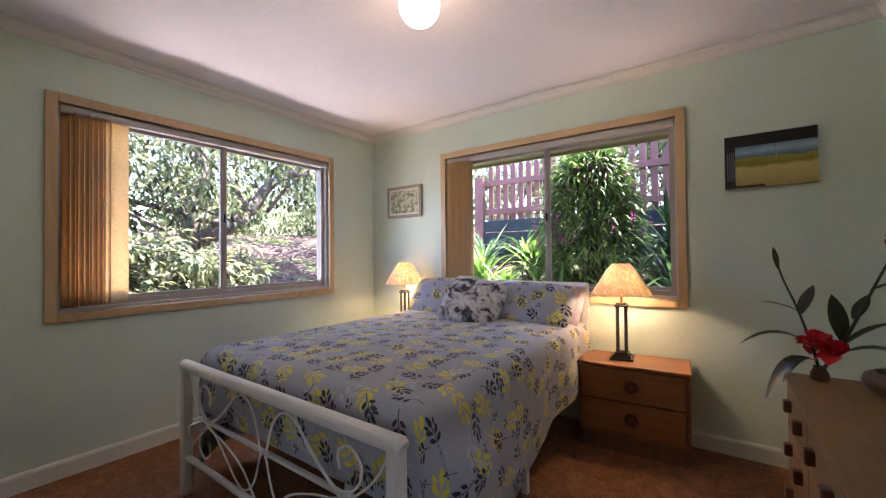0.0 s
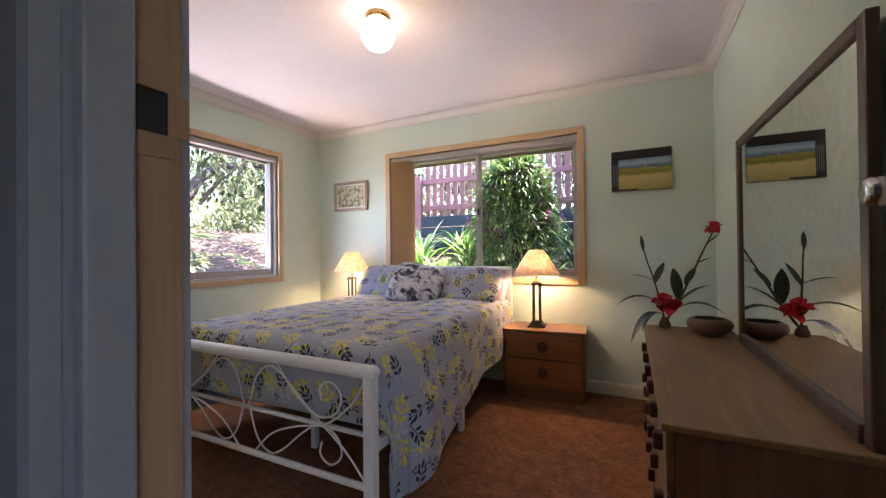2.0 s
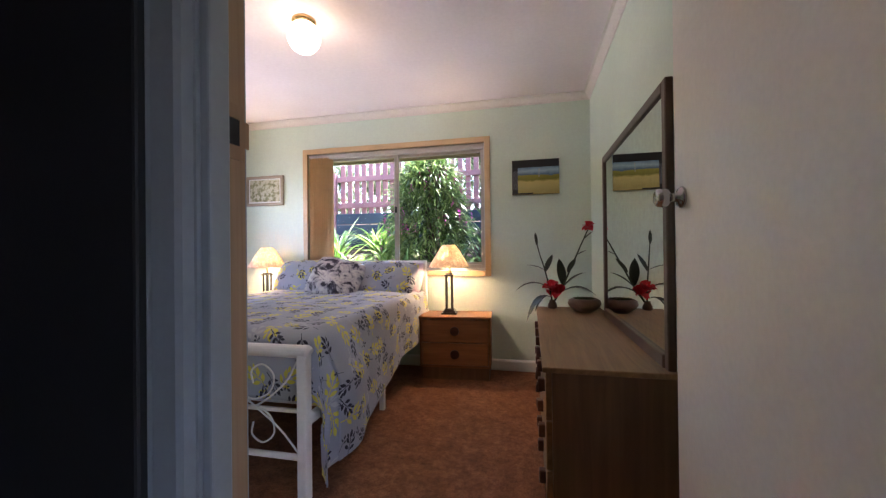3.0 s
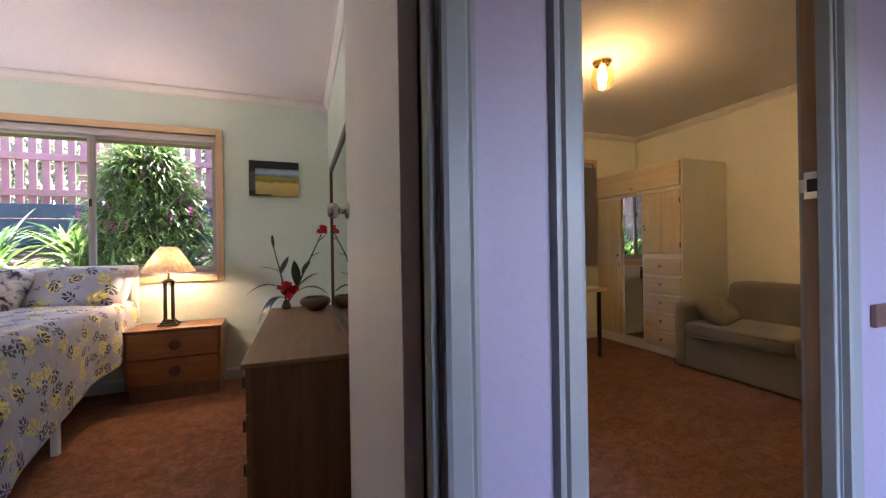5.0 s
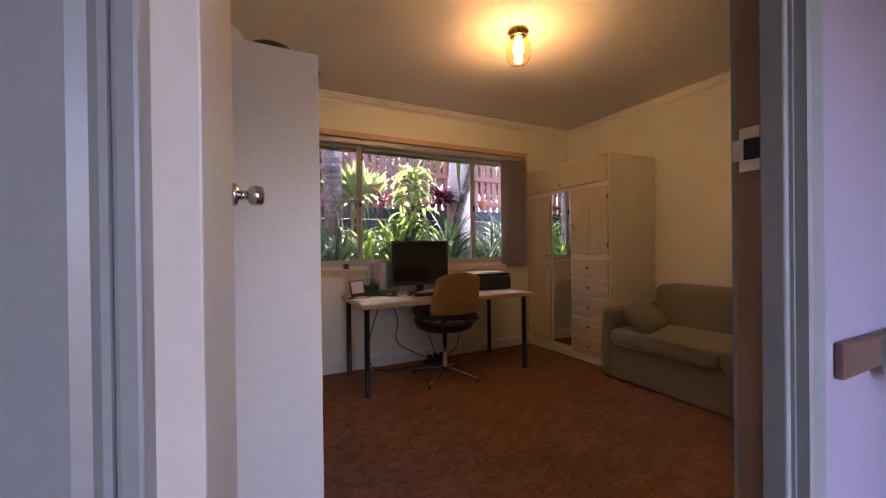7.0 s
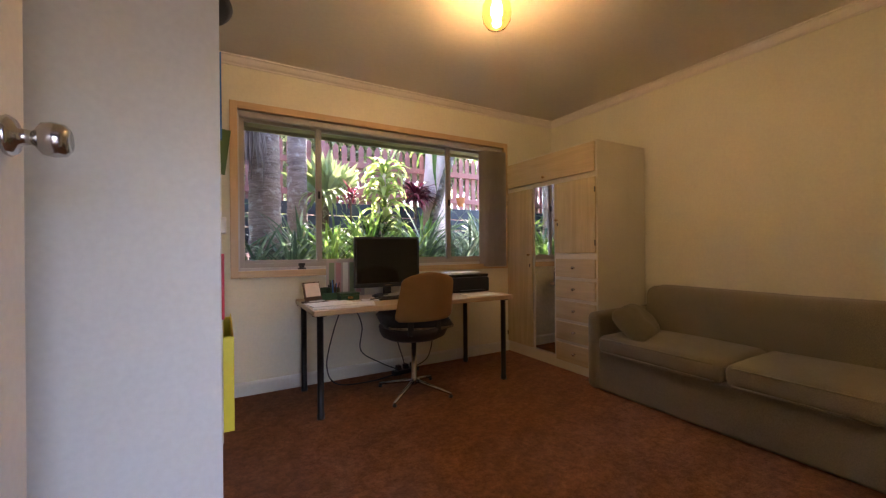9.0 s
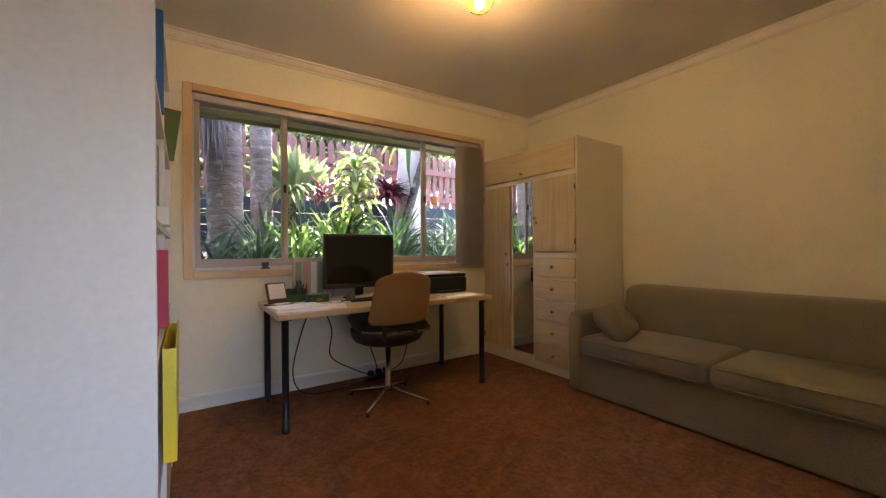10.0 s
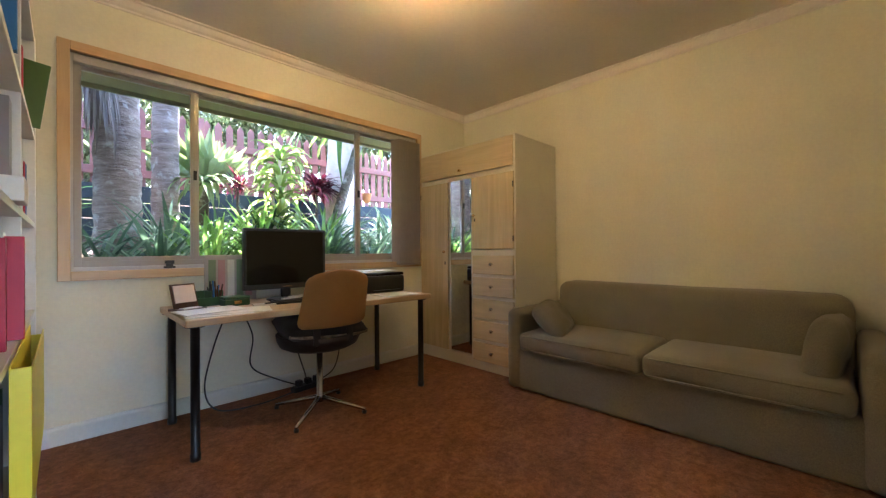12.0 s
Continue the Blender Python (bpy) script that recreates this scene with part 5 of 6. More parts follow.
for x, y, rz, h in ((1.915, 2.275, 82, 0.003), (2.02, 2.285, 74, 0.0025), (1.90, 2.36, 98, 0.004), (3.05, 2.28, 84, 0.004)):
    pa = mesh_object("paper_sheet", box((-0.105, -0.148, 0), (0.105, 0.148, h)), M["paper"])
    pa.matrix_basis = pose(x, y, DT + 0.0005 + 0.003 * (abs(x - 2.02) < 0.01) + 0.0055 * (abs(x - 1.90) < 0.005), 0, 0, rz)
    tagged(pa, "loose white paper sheets lying on the desk", "paper")

npd = empty("notepad", (2.19, 2.42, DT), -12, "small white notepad with a pen lying on the desk", "notepad")
part("pad", box((-0.06, -0.045, 0), (0.06, 0.045, 0.008), 0.001), M["paper"], npd)
part("pen", tube([(0.0, -0.03, 0.0125), (0.115, 0.02, 0.0125)], 0.0042, 8), M["black"], npd)
wcb = tagged(mesh_object("white_cable", tube(spline([(2.30, 2.44, DT + 0.025), (2.36, 2.40, DT + 0.030), (2.44, 2.42, DT + 0.034), (2.50, 2.46, DT + 0.030), (2.46, 2.49, DT + 0.034), (2.38, 2.47, DT + 0.030), (2.34, 2.43, DT + 0.036), (2.42, 2.39, DT + 0.040), (2.52, 2.42, DT + 0.028)], 6), 0.0045, 8), M["white"], None, "", True), "thin white cable coiled loosely on the keyboard", "cable")
cal = empty("desk_calendar", (1.825, 2.52, DT), 20, "small pinkish desk calendar on dark wooden stand", "calendar")
part("stand", boxes(((-0.07, -0.06, 0), (0.07, 0.05, 0.012)), bevel=0.002), M["walnut"], cal)
b = box((-0.065, -0.004, 0), (0.065, 0.004, 0.135), 0.001)
bmesh.ops.rotate(b, verts=b.verts, cent=(0, 0, 0), matrix=Matrix.Rotation(radians(-18), 3, "X"))
bmesh.ops.translate(b, verts=b.verts, vec=(0, 0.005, 0.012))
part("back_board", b, M["walnut"], cal)
b = box((-0.055, -0.010, 0.03), (0.055, -0.0045, 0.125), 0.001)
bmesh.ops.rotate(b, verts=b.verts, cent=(0, 0, 0), matrix=Matrix.Rotation(radians(-18), 3, "X"))
bmesh.ops.translate(b, verts=b.verts, vec=(0, 0.005, 0.012))
part("leaves", b, paint("pale_pink_paper", (0.70, 0.60, 0.60), 0.8, 0.04), cal)
part("flap", box((-0.05, -0.055, 0.0125), (0.05, -0.012, 0.017), 0.001), M["paper"], cal)

ob_ = empty("pen_holder", (1.94, 2.66, DT), 8, "dark green desk tidy filled with pens", "desk tidy")
for nm, lo, hi in (("base", (-0.085, -0.05, 0), (0.085, 0.05, 0.006)), ("front_wall", (-0.085, -0.05, 0.006), (0.085, -0.044, 0.05)), ("back_wall", (-0.085, 0.044, 0.006), (0.085, 0.05, 0.085)), ("side_wall", (-0.085, -0.044, 0.006), (-0.079, 0.044, 0.06)), ("side_wall", (0.079, -0.044, 0.006), (0.085, 0.044, 0.085)), ("divider", (0.015, -0.044, 0.006), (0.021, 0.044, 0.085))):
    part(nm, box(lo, hi, 0.001), M["green"], ob_)
for k in range(9):
    x, y = 0.03 + 0.045 * ((k * 0.37) % 1), -0.03 + 0.06 * ((k * 0.61) % 1)
    part("pen", tube([(x, y, 0.008), (x + 0.02 * math.sin(k * 3), y + 0.02 * math.cos(k * 2), 0.125 + 0.02 * math.sin(k * 5))], 0.0042, 8), (M["black"], M["blue"], M["knobwood"])[k % 3], ob_)
tin = empty("tin_box", (2.07, 2.55, DT), 4, "small dark green tin with a painted lid", "tin")
part("tin_body", box((-0.07, -0.045, 0), (0.07, 0.045, 0.038), 0.006), M["green"], tin)
part("lid", box((-0.072, -0.047, 0.038), (0.072, 0.047, 0.055), 0.006), M["green"], tin)
part("motif", box((-0.02, -0.0485, 0.012), (0.02, -0.0455, 0.03), 0.001), M["brass"], tin)
card = empty("wall_chart_card", (2.115, 2.775, DT), 0, "patterned chart card leaning against the window trim", "card")
part("card", box((-0.15, -0.004, 0), (0.15, 0.004, 0.295), 0.001), paint("speckled_chart_card", (0.50, 0.46, 0.44), 0.7, 0.3, 30), card)
for k in range(5):
    part("chart_column", box((-0.13 + k * 0.053, -0.0065, 0.03), (-0.09 + k * 0.053, -0.0045, 0.265)), (paint("chart_green", (0.24, 0.34, 0.22), 0.7, 0.3, 90), paint("chart_pink", (0.52, 0.30, 0.33), 0.7, 0.3, 90), M["paper"])[k % 3], card)
clip = empty("bulldog_clip", (1.80, NY - 0.01, 0.888), 0, "black bulldog clip standing on the window sill", "clip")
part("jaw", boxes(((-0.028, -0.016, 0), (0.028, 0.016, 0.012)), ((-0.018, -0.010, 0.012), (0.018, 0.010, 0.026)), bevel=0.003), M["black"], clip)
part("grip", boxes(((-0.022, -0.014, 0.026), (0.022, -0.010, 0.046)), ((-0.022, 0.010, 0.026), (0.022, 0.014, 0.046)), bevel=0.001), M["black"], clip)

# cables under the desk
for pts, nm in (([(2.10, 2.79, 0.62), (2.02, 2.79, 0.40), (1.96, 2.76, 0.15), (2.02, 2.70, 0.02), (2.25, 2.66, 0.006), (2.52, 2.72, 0.006)], "power_cable"), ([(2.17, 2.79, 0.62), (2.25, 2.80, 0.42), (2.24, 2.80, 0.22), (2.40, 2.79, 0.10), (2.56, 2.76, 0.02)], "power_cable"), ([(2.52, 2.80, 0.62), (2.55, 2.80, 0.3), (2.60, 2.78, 0.10), (2.60, 2.74, 0.03)], "power_cable"), ([(2.66, 2.72, 0.03), (2.85, 2.79, 0.10), (2.92, 2.81, 0.40), (2.92, 2.80, 0.62)], "power_cable")):
    tagged(mesh_object(nm, tube(spline(pts, 7), 0.0045, 6), M["black"], None, "", True), "black power cable hanging behind the desk to the floor", "cable", "cables under the desk")
ps = empty("power_board", (2.60, 2.73, 0), 8, "black power board with plugs on the carpet", "power board")
part("case", box((-0.12, -0.03, 0.0), (0.12, 0.03, 0.035), 0.006), M["black"], ps)
for k in range(3):
    part("plug", box((-0.09 + k * 0.07, -0.022, 0.035), (-0.05 + k * 0.07, 0.022, 0.075), 0.006), M["black"], ps)

# swivel chair
CX, CY = 2.475, 2.30
ch = empty("swivel_chair", (CX, CY, 0), -4, "orange-tan swivel chair with dark seat and chrome star base", "chair")
for k in range(4):
    a = radians(42 + 90 * k)
    e = Vector((math.cos(a), math.sin(a), 0))
    ft = part("base_arm", tube([e * 0.02 + Vector((0, 0, 0.085)), e * 0.12 + Vector((0, 0, 0.062)), e * 0.29 + Vector((0, 0, 0.024))], 0.012, 10, taper=[0.015, 0.013, 0.009]), M["chrome"], ch, "", True)
    part("glide", lathe([(0, 0), (0.013, 0), (0.014, 0.014), (0, 0.02)], e * 0.285, 12), M["black"], ft)
part("column", lathe([(0, 0.06), (0.024, 0.06), (0.024, 0.10), (0.019, 0.105), (0.019, 0.40), (0, 0.40)], n=18), M["chrome"], ch, "", True)


def shell(i, j):
    """Bucket back: curved across, narrower and rounded at the top, leaning back."""
    a, h = i * 2 - 1, j
    w = (0.212 - 0.030 * h) * (1 - max(0, (h - 0.84) / 0.16) ** 2.6 * 0.24 - max(0, (0.14 - h) / 0.14) ** 2.2 * 0.16)
    x = a * w
    y = -0.240 - 0.085 * h + 0.055 * a * a * (1 - 0.35 * h)
    z = 0.548 + 0.330 * h - 0.02 * a * a * h
    return Vector((x, y, z))


bk = grid_mesh("backrest", 18, 14, shell, M["chairback"], ch, "tan fabric shell", 0.022)
bv = bk.modifiers.new("round", "BEVEL")
bv.width, bv.segments = 0.008, 2
seat = lathe([(0, 0.385), (0.10, 0.387), (0.175, 0.397), (0.215, 0.418), (0.232, 0.452), (0.238, 0.490), (0.226, 0.492), (0.21, 0.47), (0, 0.462)], n=36)
bmesh.ops.scale(seat, vec=(1.06, 0.98, 1.0), verts=seat.verts)
part("seat_shell", seat, M["chairseat"], ch, "dark vinyl seat shell", True)
for x in (-0.10, 0.10):
    part("bracket", box((x - 0.02, -0.214, 0.45), (x + 0.02, -0.198, 0.60), 0.006), M["blackmetal"], ch)
pd = pillow("seat_pad", 0.50, 0.42, 0.15, pose(CX + 0.0, CY + 0.0, 0.528, 4, 3, -6), M["blackcloth"], "flat black seat pad with patterned border on chair", "seat pad")
trimob = mesh_object("border", tube(spline([(-0.23, -0.175, -0.01), (-0.08, -0.195, -0.025), (0.08, -0.195, -0.025), (0.23, -0.175, -0.01)], 5), 0.014, 8), cloth("woven_patterned_border", (0.10, 0.075, 0.05), (0.36, 0.30, 0.22), 40), pd, "woven patterned border", True)

# bookcase behind the open door
bc = empty("bookcase", (1.06, 1.56, 0), label="tall white bookcase crowded with folders and papers", category="bookcase")
cof = Vector((-1.06, -1.56, 0))
KX0, KX1, KY0, KY1, KH = 0.846, 1.277, 0.957, 2.16, 1.785
part("end_panel", loc(box((KX0, KY0, 0), (KX1, KY0 + 0.02, KH), 0.002), cof), M["white"], bc)
part("end_panel", loc(box((KX0, KY1 - 0.02, 0), (KX1, KY1, KH), 0.002), cof), M["white"], bc)
part("back_panel", loc(box((KX0, KY0 + 0.02, 0.02), (KX0 + 0.006, KY1 - 0.02, KH)), cof), M["white"], bc)
part("divider", loc(box((KX0 + 0.006, 1.55, 0.06), (KX1 - 0.004, 1.568, KH - 0.02), 0.002), cof), M["white"], bc)
SHELF = (0.06, 0.42, 0.755, 1.075, 1.40, KH - 0.02)
for z in SHELF:
    part("shelf", loc(box((KX0 + 0.006, KY0 + 0.02, z), (KX1 - 0.002, KY1 - 0.02, z + 0.018), 0.001), cof), M["white"] if z > 0.4 else M["maple"], bc)

r3 = random.Random(21)
tones = [paint("book_white", (0.72, 0.71, 0.68), 0.6, 0.05), M["red"], paint("book_cream", (0.62, 0.55, 0.38), 0.6, 0.1), M["blue"], paint("book_grey", (0.30, 0.30, 0.32), 0.6, 0.1), M["black"], paint("book_green", (0.10, 0.20, 0.09), 0.6, 0.1), paint("book_tan", (0.36, 0.22, 0.12), 0.6, 0.1)]
for s, z in enumerate(SHELF[:-1]):
    y = KY0 + 0.03
    while y < KY1 - 0.10:
        th = r3.uniform(0.018, 0.06)
        if y < 1.57 and y + th > 1.545:
            y = 1.572
            continue
        if r3.random() < 0.84:
            dp, hh = r3.uniform(0.26, 0.36), r3.uniform(0.19, min(0.27, SHELF[s + 1] - z - 0.05))
            x1 = KX1 - r3.uniform(0.012, 0.07)
            bkm = empty("book", ((x1 - dp / 2), y + th / 2, z + 0.018), 0, "upright folder or book on the white bookcase", "book", "books in the bookcase")
            mt = tones[r3.randrange(len(tones))]
            part("cover", boxes(((-dp / 2, -th / 2, 0), (dp / 2, -th / 2 + 0.002, hh)), ((-dp / 2, th / 2 - 0.002, 0), (dp / 2, th / 2, hh)), ((dp / 2 - 0.002, -th / 2 + 0.002, 0), (dp / 2, th / 2 - 0.002, hh))), mt, bkm)
            part("pages", box((-dp / 2 + 0.004, -th / 2 + 0.002, 0.003), (dp / 2 - 0.002, th / 2 - 0.002, hh - 0.004)), M["paper"], bkm)
        y += th + 0.002
ya = empty("magazine_file", (1.279, 1.14, 0.47), 0, "bright yellow magazine file hooked on the bookcase", "magazine file")
for nm, lo, hi in (("end_wall", (0, 0, 0), (0.030, 0.003, 0.295)), ("end_wall", (0, 0.585, 0), (0.030, 0.588, 0.270)), ("front_wall", (0.027, 0.003, 0), (0.030, 0.585, 0.285)), ("back_wall", (0, 0.003, 0), (0.003, 0.585, 0.30)), ("base", (0.003, 0.003, 0), (0.027, 0.585, 0.003))):
    part(nm, box(lo, hi, 0.001), M["yellow"], ya)
rd = empty("folder", (1.283, 1.42, 0.776), 0, "red card folder standing out of the bookcase", "folder")
part("folder_card", box((-0.10, 0, 0), (0.002, 0.022, 0.245), 0.001), M["red"], rd)
gr = empty("magazine", (1.285, 2.02, 1.42), 0, "green glossy magazine leaning out of the bookcase", "magazine")
b = box((-0.12, 0, 0), (0.008, 0.008, 0.23), 0.001)
bmesh.ops.rotate(b, verts=b.verts, cent=(0, 0, 0), matrix=Matrix.Rotation(radians(7), 3, "Y"))
part("magazine_cover", b, paint("green_cover", (0.10, 0.19, 0.04), 0.4, 0.4, 30), gr)
bl = empty("folder", (1.281, 1.30, 1.419), 0, "blue card folder standing in the bookcase", "folder")
part("folder_card", box((-0.10, 0, 0), (0.0, 0.02, 0.30), 0.001), M["blue"], bl)
wbx = empty("white_box", (1.24, 1.36, 1.094), 0, "small white cardboard box jutting from the shelf", "box")
part("carton", box((-0.12, -0.06, 0), (0.052, 0.06, 0.055), 0.003), M["paper"], wbx)
ht = empty("hat", (1.13, 1.17, KH), 0, "black felt hat lying on the bookcase top", "hat")
part("brim", lathe([(0, 0.0), (0.17, 0.0), (0.185, 0.012), (0.182, 0.016), (0.16, 0.008), (0.09, 0.012), (0, 0.014)], n=36), M["blackcloth"], ht, "", True)
part("crown", lathe([(0.095, 0.010), (0.092, 0.05), (0.078, 0.085), (0.05, 0.095), (0, 0.090)], n=30), M["blackcloth"], ht, "", True)
jarw = empty("ornament", (0.985, 1.06, KH), 0, "small white rounded ornament beside the hat", "ornament")
part("ornament_body", lathe([(0, 0), (0.03, 0), (0.045, 0.02), (0.048, 0.05), (0.035, 0.075), (0, 0.085)], n=22), M["white"], jarw, "", True)

# ---- hall ----
hs = empty("hall_rail_shelf", (1.885, HY, 0.86), label="white moulded rail shelf on brown timber board", category="shelf")
part("backing_board", box((0.0, -0.014, -0.016), (2.3, 0.0, 0.044), 0.004), wood("brown_rail_timber", (0.14, 0.075, 0.06), (0.23, 0.13, 0.10), 0, 1.0, 0.4), hs, "brown stained timber rail")
prof = [(0.014, -0.010), (0.020, -0.033), (0.034, -0.036), (0.050, -0.020), (0.075, -0.022), (0.095, -0.034), (0.120, -0.030), (0.150, -0.014), (0.168, -0.006), (0.172, 0.014), (0.160, 0.032), (0.014, 0.032)]
part("moulded_shelf", extrude_profile(prof, (0.155, 0.0, 0.0), (2.3, 0.0, 0.0), (0, -1, 0)), M["trim"], hs, "grey-white moulded shelf")
# added near-black panels: the deep shade at this end of the hall wall
lc = empty("hall_wall_shade", (HALL_W + 0.7, HY - 0.004, 0), label="near-black panels standing in for shade on the hall wall", category="cupboard")
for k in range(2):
    part("shade_panel", box((-0.62 + k * 0.67, -0.022, 0.01), (0.045 + k * 0.67, 0.0, 2.08), 0.004), M["dark"], lc)


# ---- outside ----
def ground_mat():
    m, nt, p = nodes_of("leaf_litter_ground")
    v = mapped(nt)
    a = noise_tex(nt, v, 14, 8, 0.7)
    b = noise_tex(nt, v, 1.1, 5, 0.6)
    c = ramp(nt, a, [(0.30, (0.022, 0.014, 0.012)), (0.48, (0.062, 0.038, 0.032)), (0.62, (0.13, 0.088, 0.072)), (0.78, (0.26, 0.20, 0.17))])
    g = ramp(nt, a, [(0.3, (0.04, 0.07, 0.015)), (0.7, (0.16, 0.21, 0.06))])
    c = mix(nt, ramp(nt, b, [(0.50, (0, 0, 0)), (0.62, (1, 1, 1))]), c, g)
    nt.links.new(c, p.inputs["Base Color"])
    p.inputs["Roughness"].default_value = 1.0
    bump(nt, p, a, 0.8, 0.04)
    return m


M["ground"] = ground_mat()


def smooth(t):
    t = min(1.0, max(0.0, t))
    return t * t * (3 - 2 * t)


def ground_z(x, y):
    """The house stands in a dip; a bed rises to the fence, a bank to the west."""
    n = 0.55 + 0.55 * smooth((y - 3.2) / 2.1) + 0.50 * smooth((y - 5.42) / 0.08) + 0.10 * max(0, y - 5.5) if y > 3.0 else -0.2
    d = -3.1 - x
    w = 0.35 + 1.45 * smooth((d - 0.8) / 7.5) + 0.06 * max(0, d - 8) if d > 0 else -0.2
    if y > 3.0 and d > 0:
        return max(n * smooth(1 - (d - 1.5) / 3), w)
    z = max(n, w)
    if y < 3.0 and d <= 0:
        z = -0.2
    return z


def axis_steps(lo, hi, near0, near1, fine, coarse):
    out, t = [], lo
    while t < hi:
        out.append(t)
        t += fine if near0 <= t < near1 else coarse
    return out + [hi]


gx = [-400, -120, -60] + axis_steps(-30, 30, -13, 6.5, 0.28, 2.0) + [60, 120, 400]
gy = [-400, -120, -60] + axis_steps(-30, 30, -3, 10, 0.24, 2.0) + [60, 120, 400]
gv = []
for x in gx:
    for y in gy:
        z = ground_z(x, y)
        if z > 0 and abs(x) < 31 and abs(y) < 31:
            z += 0.05 * noise.noise(Vector((x * 0.9, y * 0.9, 0))) + 0.02 * noise.noise(Vector((x * 3, y * 3, 4)))
        gv.append((x, y, min(z, 7.0)))
ny = len(gy)
gf = [(i * ny + j, (i + 1) * ny + j, (i + 1) * ny + j + 1, i * ny + j + 1) for i in range(len(gx) - 1) for j in range(ny - 1)]
gm = bpy.data.meshes.new("ground")
gm.from_pydata(gv, [], gf)
gm.materials.append(M["ground"])
for f in gm.polygons:
    f.use_smooth = True
tagged(new("ground", gm), "leaf-strewn garden ground rising to a bank", kind="structure")

# roof over the rooms with its eave
M["soffit"] = paint("olive_eave_paint", (0.30, 0.27, 0.15), 0.6, 0.06)
tagged(mesh_object("eave_soffit", box((WX - 0.2, NY + T, 2.105), (EX2 + 0.5, 3.50, 2.13)), M["soffit"]), kind="structure")
tagged(mesh_object("fascia", box((WX - 0.2, 3.50, 2.075), (EX2 + 0.5, 3.525, 2.30), 0.004), M["soffit"]), kind="structure")
tagged(mesh_object("roof", box((WX - 0.4, HALL_S - 0.6, CEIL + 0.13), (EX2 + 0.5, 3.525, CEIL + 0.35)), paint("roof_sheet", (0.25, 0.22, 0.20), 0.6, 0.1)), kind="structure")


# leaves
def leaf_mesh(name, leaves, mat, parent=None, label=""):
    """Many small folded leaves joined: each (base, direction, normal hint, length, width)."""
    vs, fs = [], []
    for base, d, up, ln, w in leaves:
        d = d.normalized()
        s = d.cross(up)
        if s.length < 1e-4:
            s = d.orthogonal()
        s.normalize()
        nn = s.cross(d)
        k = len(vs)
        mid = base + d * (ln * 0.45)
        vs += [base, mid + s * (w / 2) + nn * (w * 0.18), base + d * ln - nn * (ln * 0.12), mid - s * (w / 2) + nn * (w * 0.18), mid]
        fs += [(k, k + 1, k + 4), (k + 1, k + 2, k + 4), (k, k + 4, k + 3), (k + 4, k + 2, k + 3)]
    me = bpy.data.meshes.new(name)
    me.from_pydata([tuple(v) for v in vs], [], fs)
    me.materials.append(mat)
    ob = new(name, me)
    if parent is not None:
        ob.parent = parent
    if label:
        tagged(ob, label)
    return ob


def strap_mesh(name, straps, mat, parent=None, label="", seg=6):
    """Long arching leaves: each (base, heading angle, rise angle, length, width, bend)."""
    vs, fs = [], []
    for base, head, rise, ln, w, bendy in straps:
        p = Vector(base)
        a = rise
        side = Vector((-math.sin(head), math.cos(head), 0))
        k = len(vs)
        for i in range(seg + 1):
            t = i / seg
            ww = w * (0.55 + 0.9 * t * (1 - t)) * (1 if t < 0.75 else (1 - t) / 0.25 * 0.95 + 0.05)
            nn = Vector((-math.cos(head) * math.sin(a), -math.sin(head) * math.sin(a), math.cos(a)))
            vs += [p - side * (ww / 2) + nn * (ww * 0.15), p.copy(), p + side * (ww / 2) + nn * (ww * 0.15)]
            p = p + Vector((math.cos(head) * math.cos(a), math.sin(head) * math.cos(a), math.sin(a))) * (ln / seg)
            a -= bendy / seg
        for i in range(seg):
            q = k + 3 * i
            fs += [(q, q + 1, q + 4, q + 3), (q + 1, q + 2, q + 5, q + 4)]
    me = bpy.data.meshes.new(name)
    me.from_pydata([tuple(v) for v in vs], [], fs)
    me.materials.append(mat)
    ob = new(name, me)
    if parent is not None:
        ob.parent = parent
    if label:
        tagged(ob, label)
    return ob


M["strap"] = leafy("bright_strap_leaf", (0.045, 0.10, 0.018), (0.13, 0.25, 0.045), (0.29, 0.42, 0.10), 0.35)
M["strap_dk"] = leafy("deep_strap_leaf", (0.012, 0.034, 0.014), (0.034, 0.080, 0.028), (0.09, 0.15, 0.06), 0.35)
M["strap_grey"] = leafy("grey_green_strap_leaf", (0.05, 0.09, 0.05), (0.13, 0.20, 0.11), (0.30, 0.38, 0.23), 0.4)
M["lime"] = leafy("lime_leaf", (0.13, 0.20, 0.05), (0.27, 0.37, 0.10), (0.44, 0.50, 0.19), 0.45, 0.55)
M["shrubleaf"] = leafy("shrub_strap_leaf", (0.030, 0.070, 0.015), (0.105, 0.20, 0.045), (0.26, 0.37, 0.11), 0.4)
M["fern"] = leafy("pale_fern_frond", (0.16, 0.22, 0.07), (0.24, 0.31, 0.11), (0.34, 0.40, 0.17), 0.5, 0.4)
M["treeleaf"] = leafy("mid_green_tree_leaf", (0.045, 0.062, 0.028), (0.105, 0.132, 0.060), (0.26, 0.26, 0.13), 0.62, 0.4)
# far leaves lightened in colour to give the bright haze of distance
M["farleaf"] = leafy("haze_paled_leaf", (0.10, 0.13, 0.055), (0.20, 0.245, 0.115), (0.38, 0.40, 0.22), 0.6, 0.5)
M["redleaf"] = leafy("dark_red_leaf", (0.05, 0.006, 0.014), (0.12, 0.012, 0.03), (0.24, 0.03, 0.055), 0.4, 0.3)
M["pinkfl"] = leafy("magenta_flower", (0.35, 0.02, 0.22), (0.50, 0.04, 0.32), (0.62, 0.10, 0.42), 0.5, 0.3)
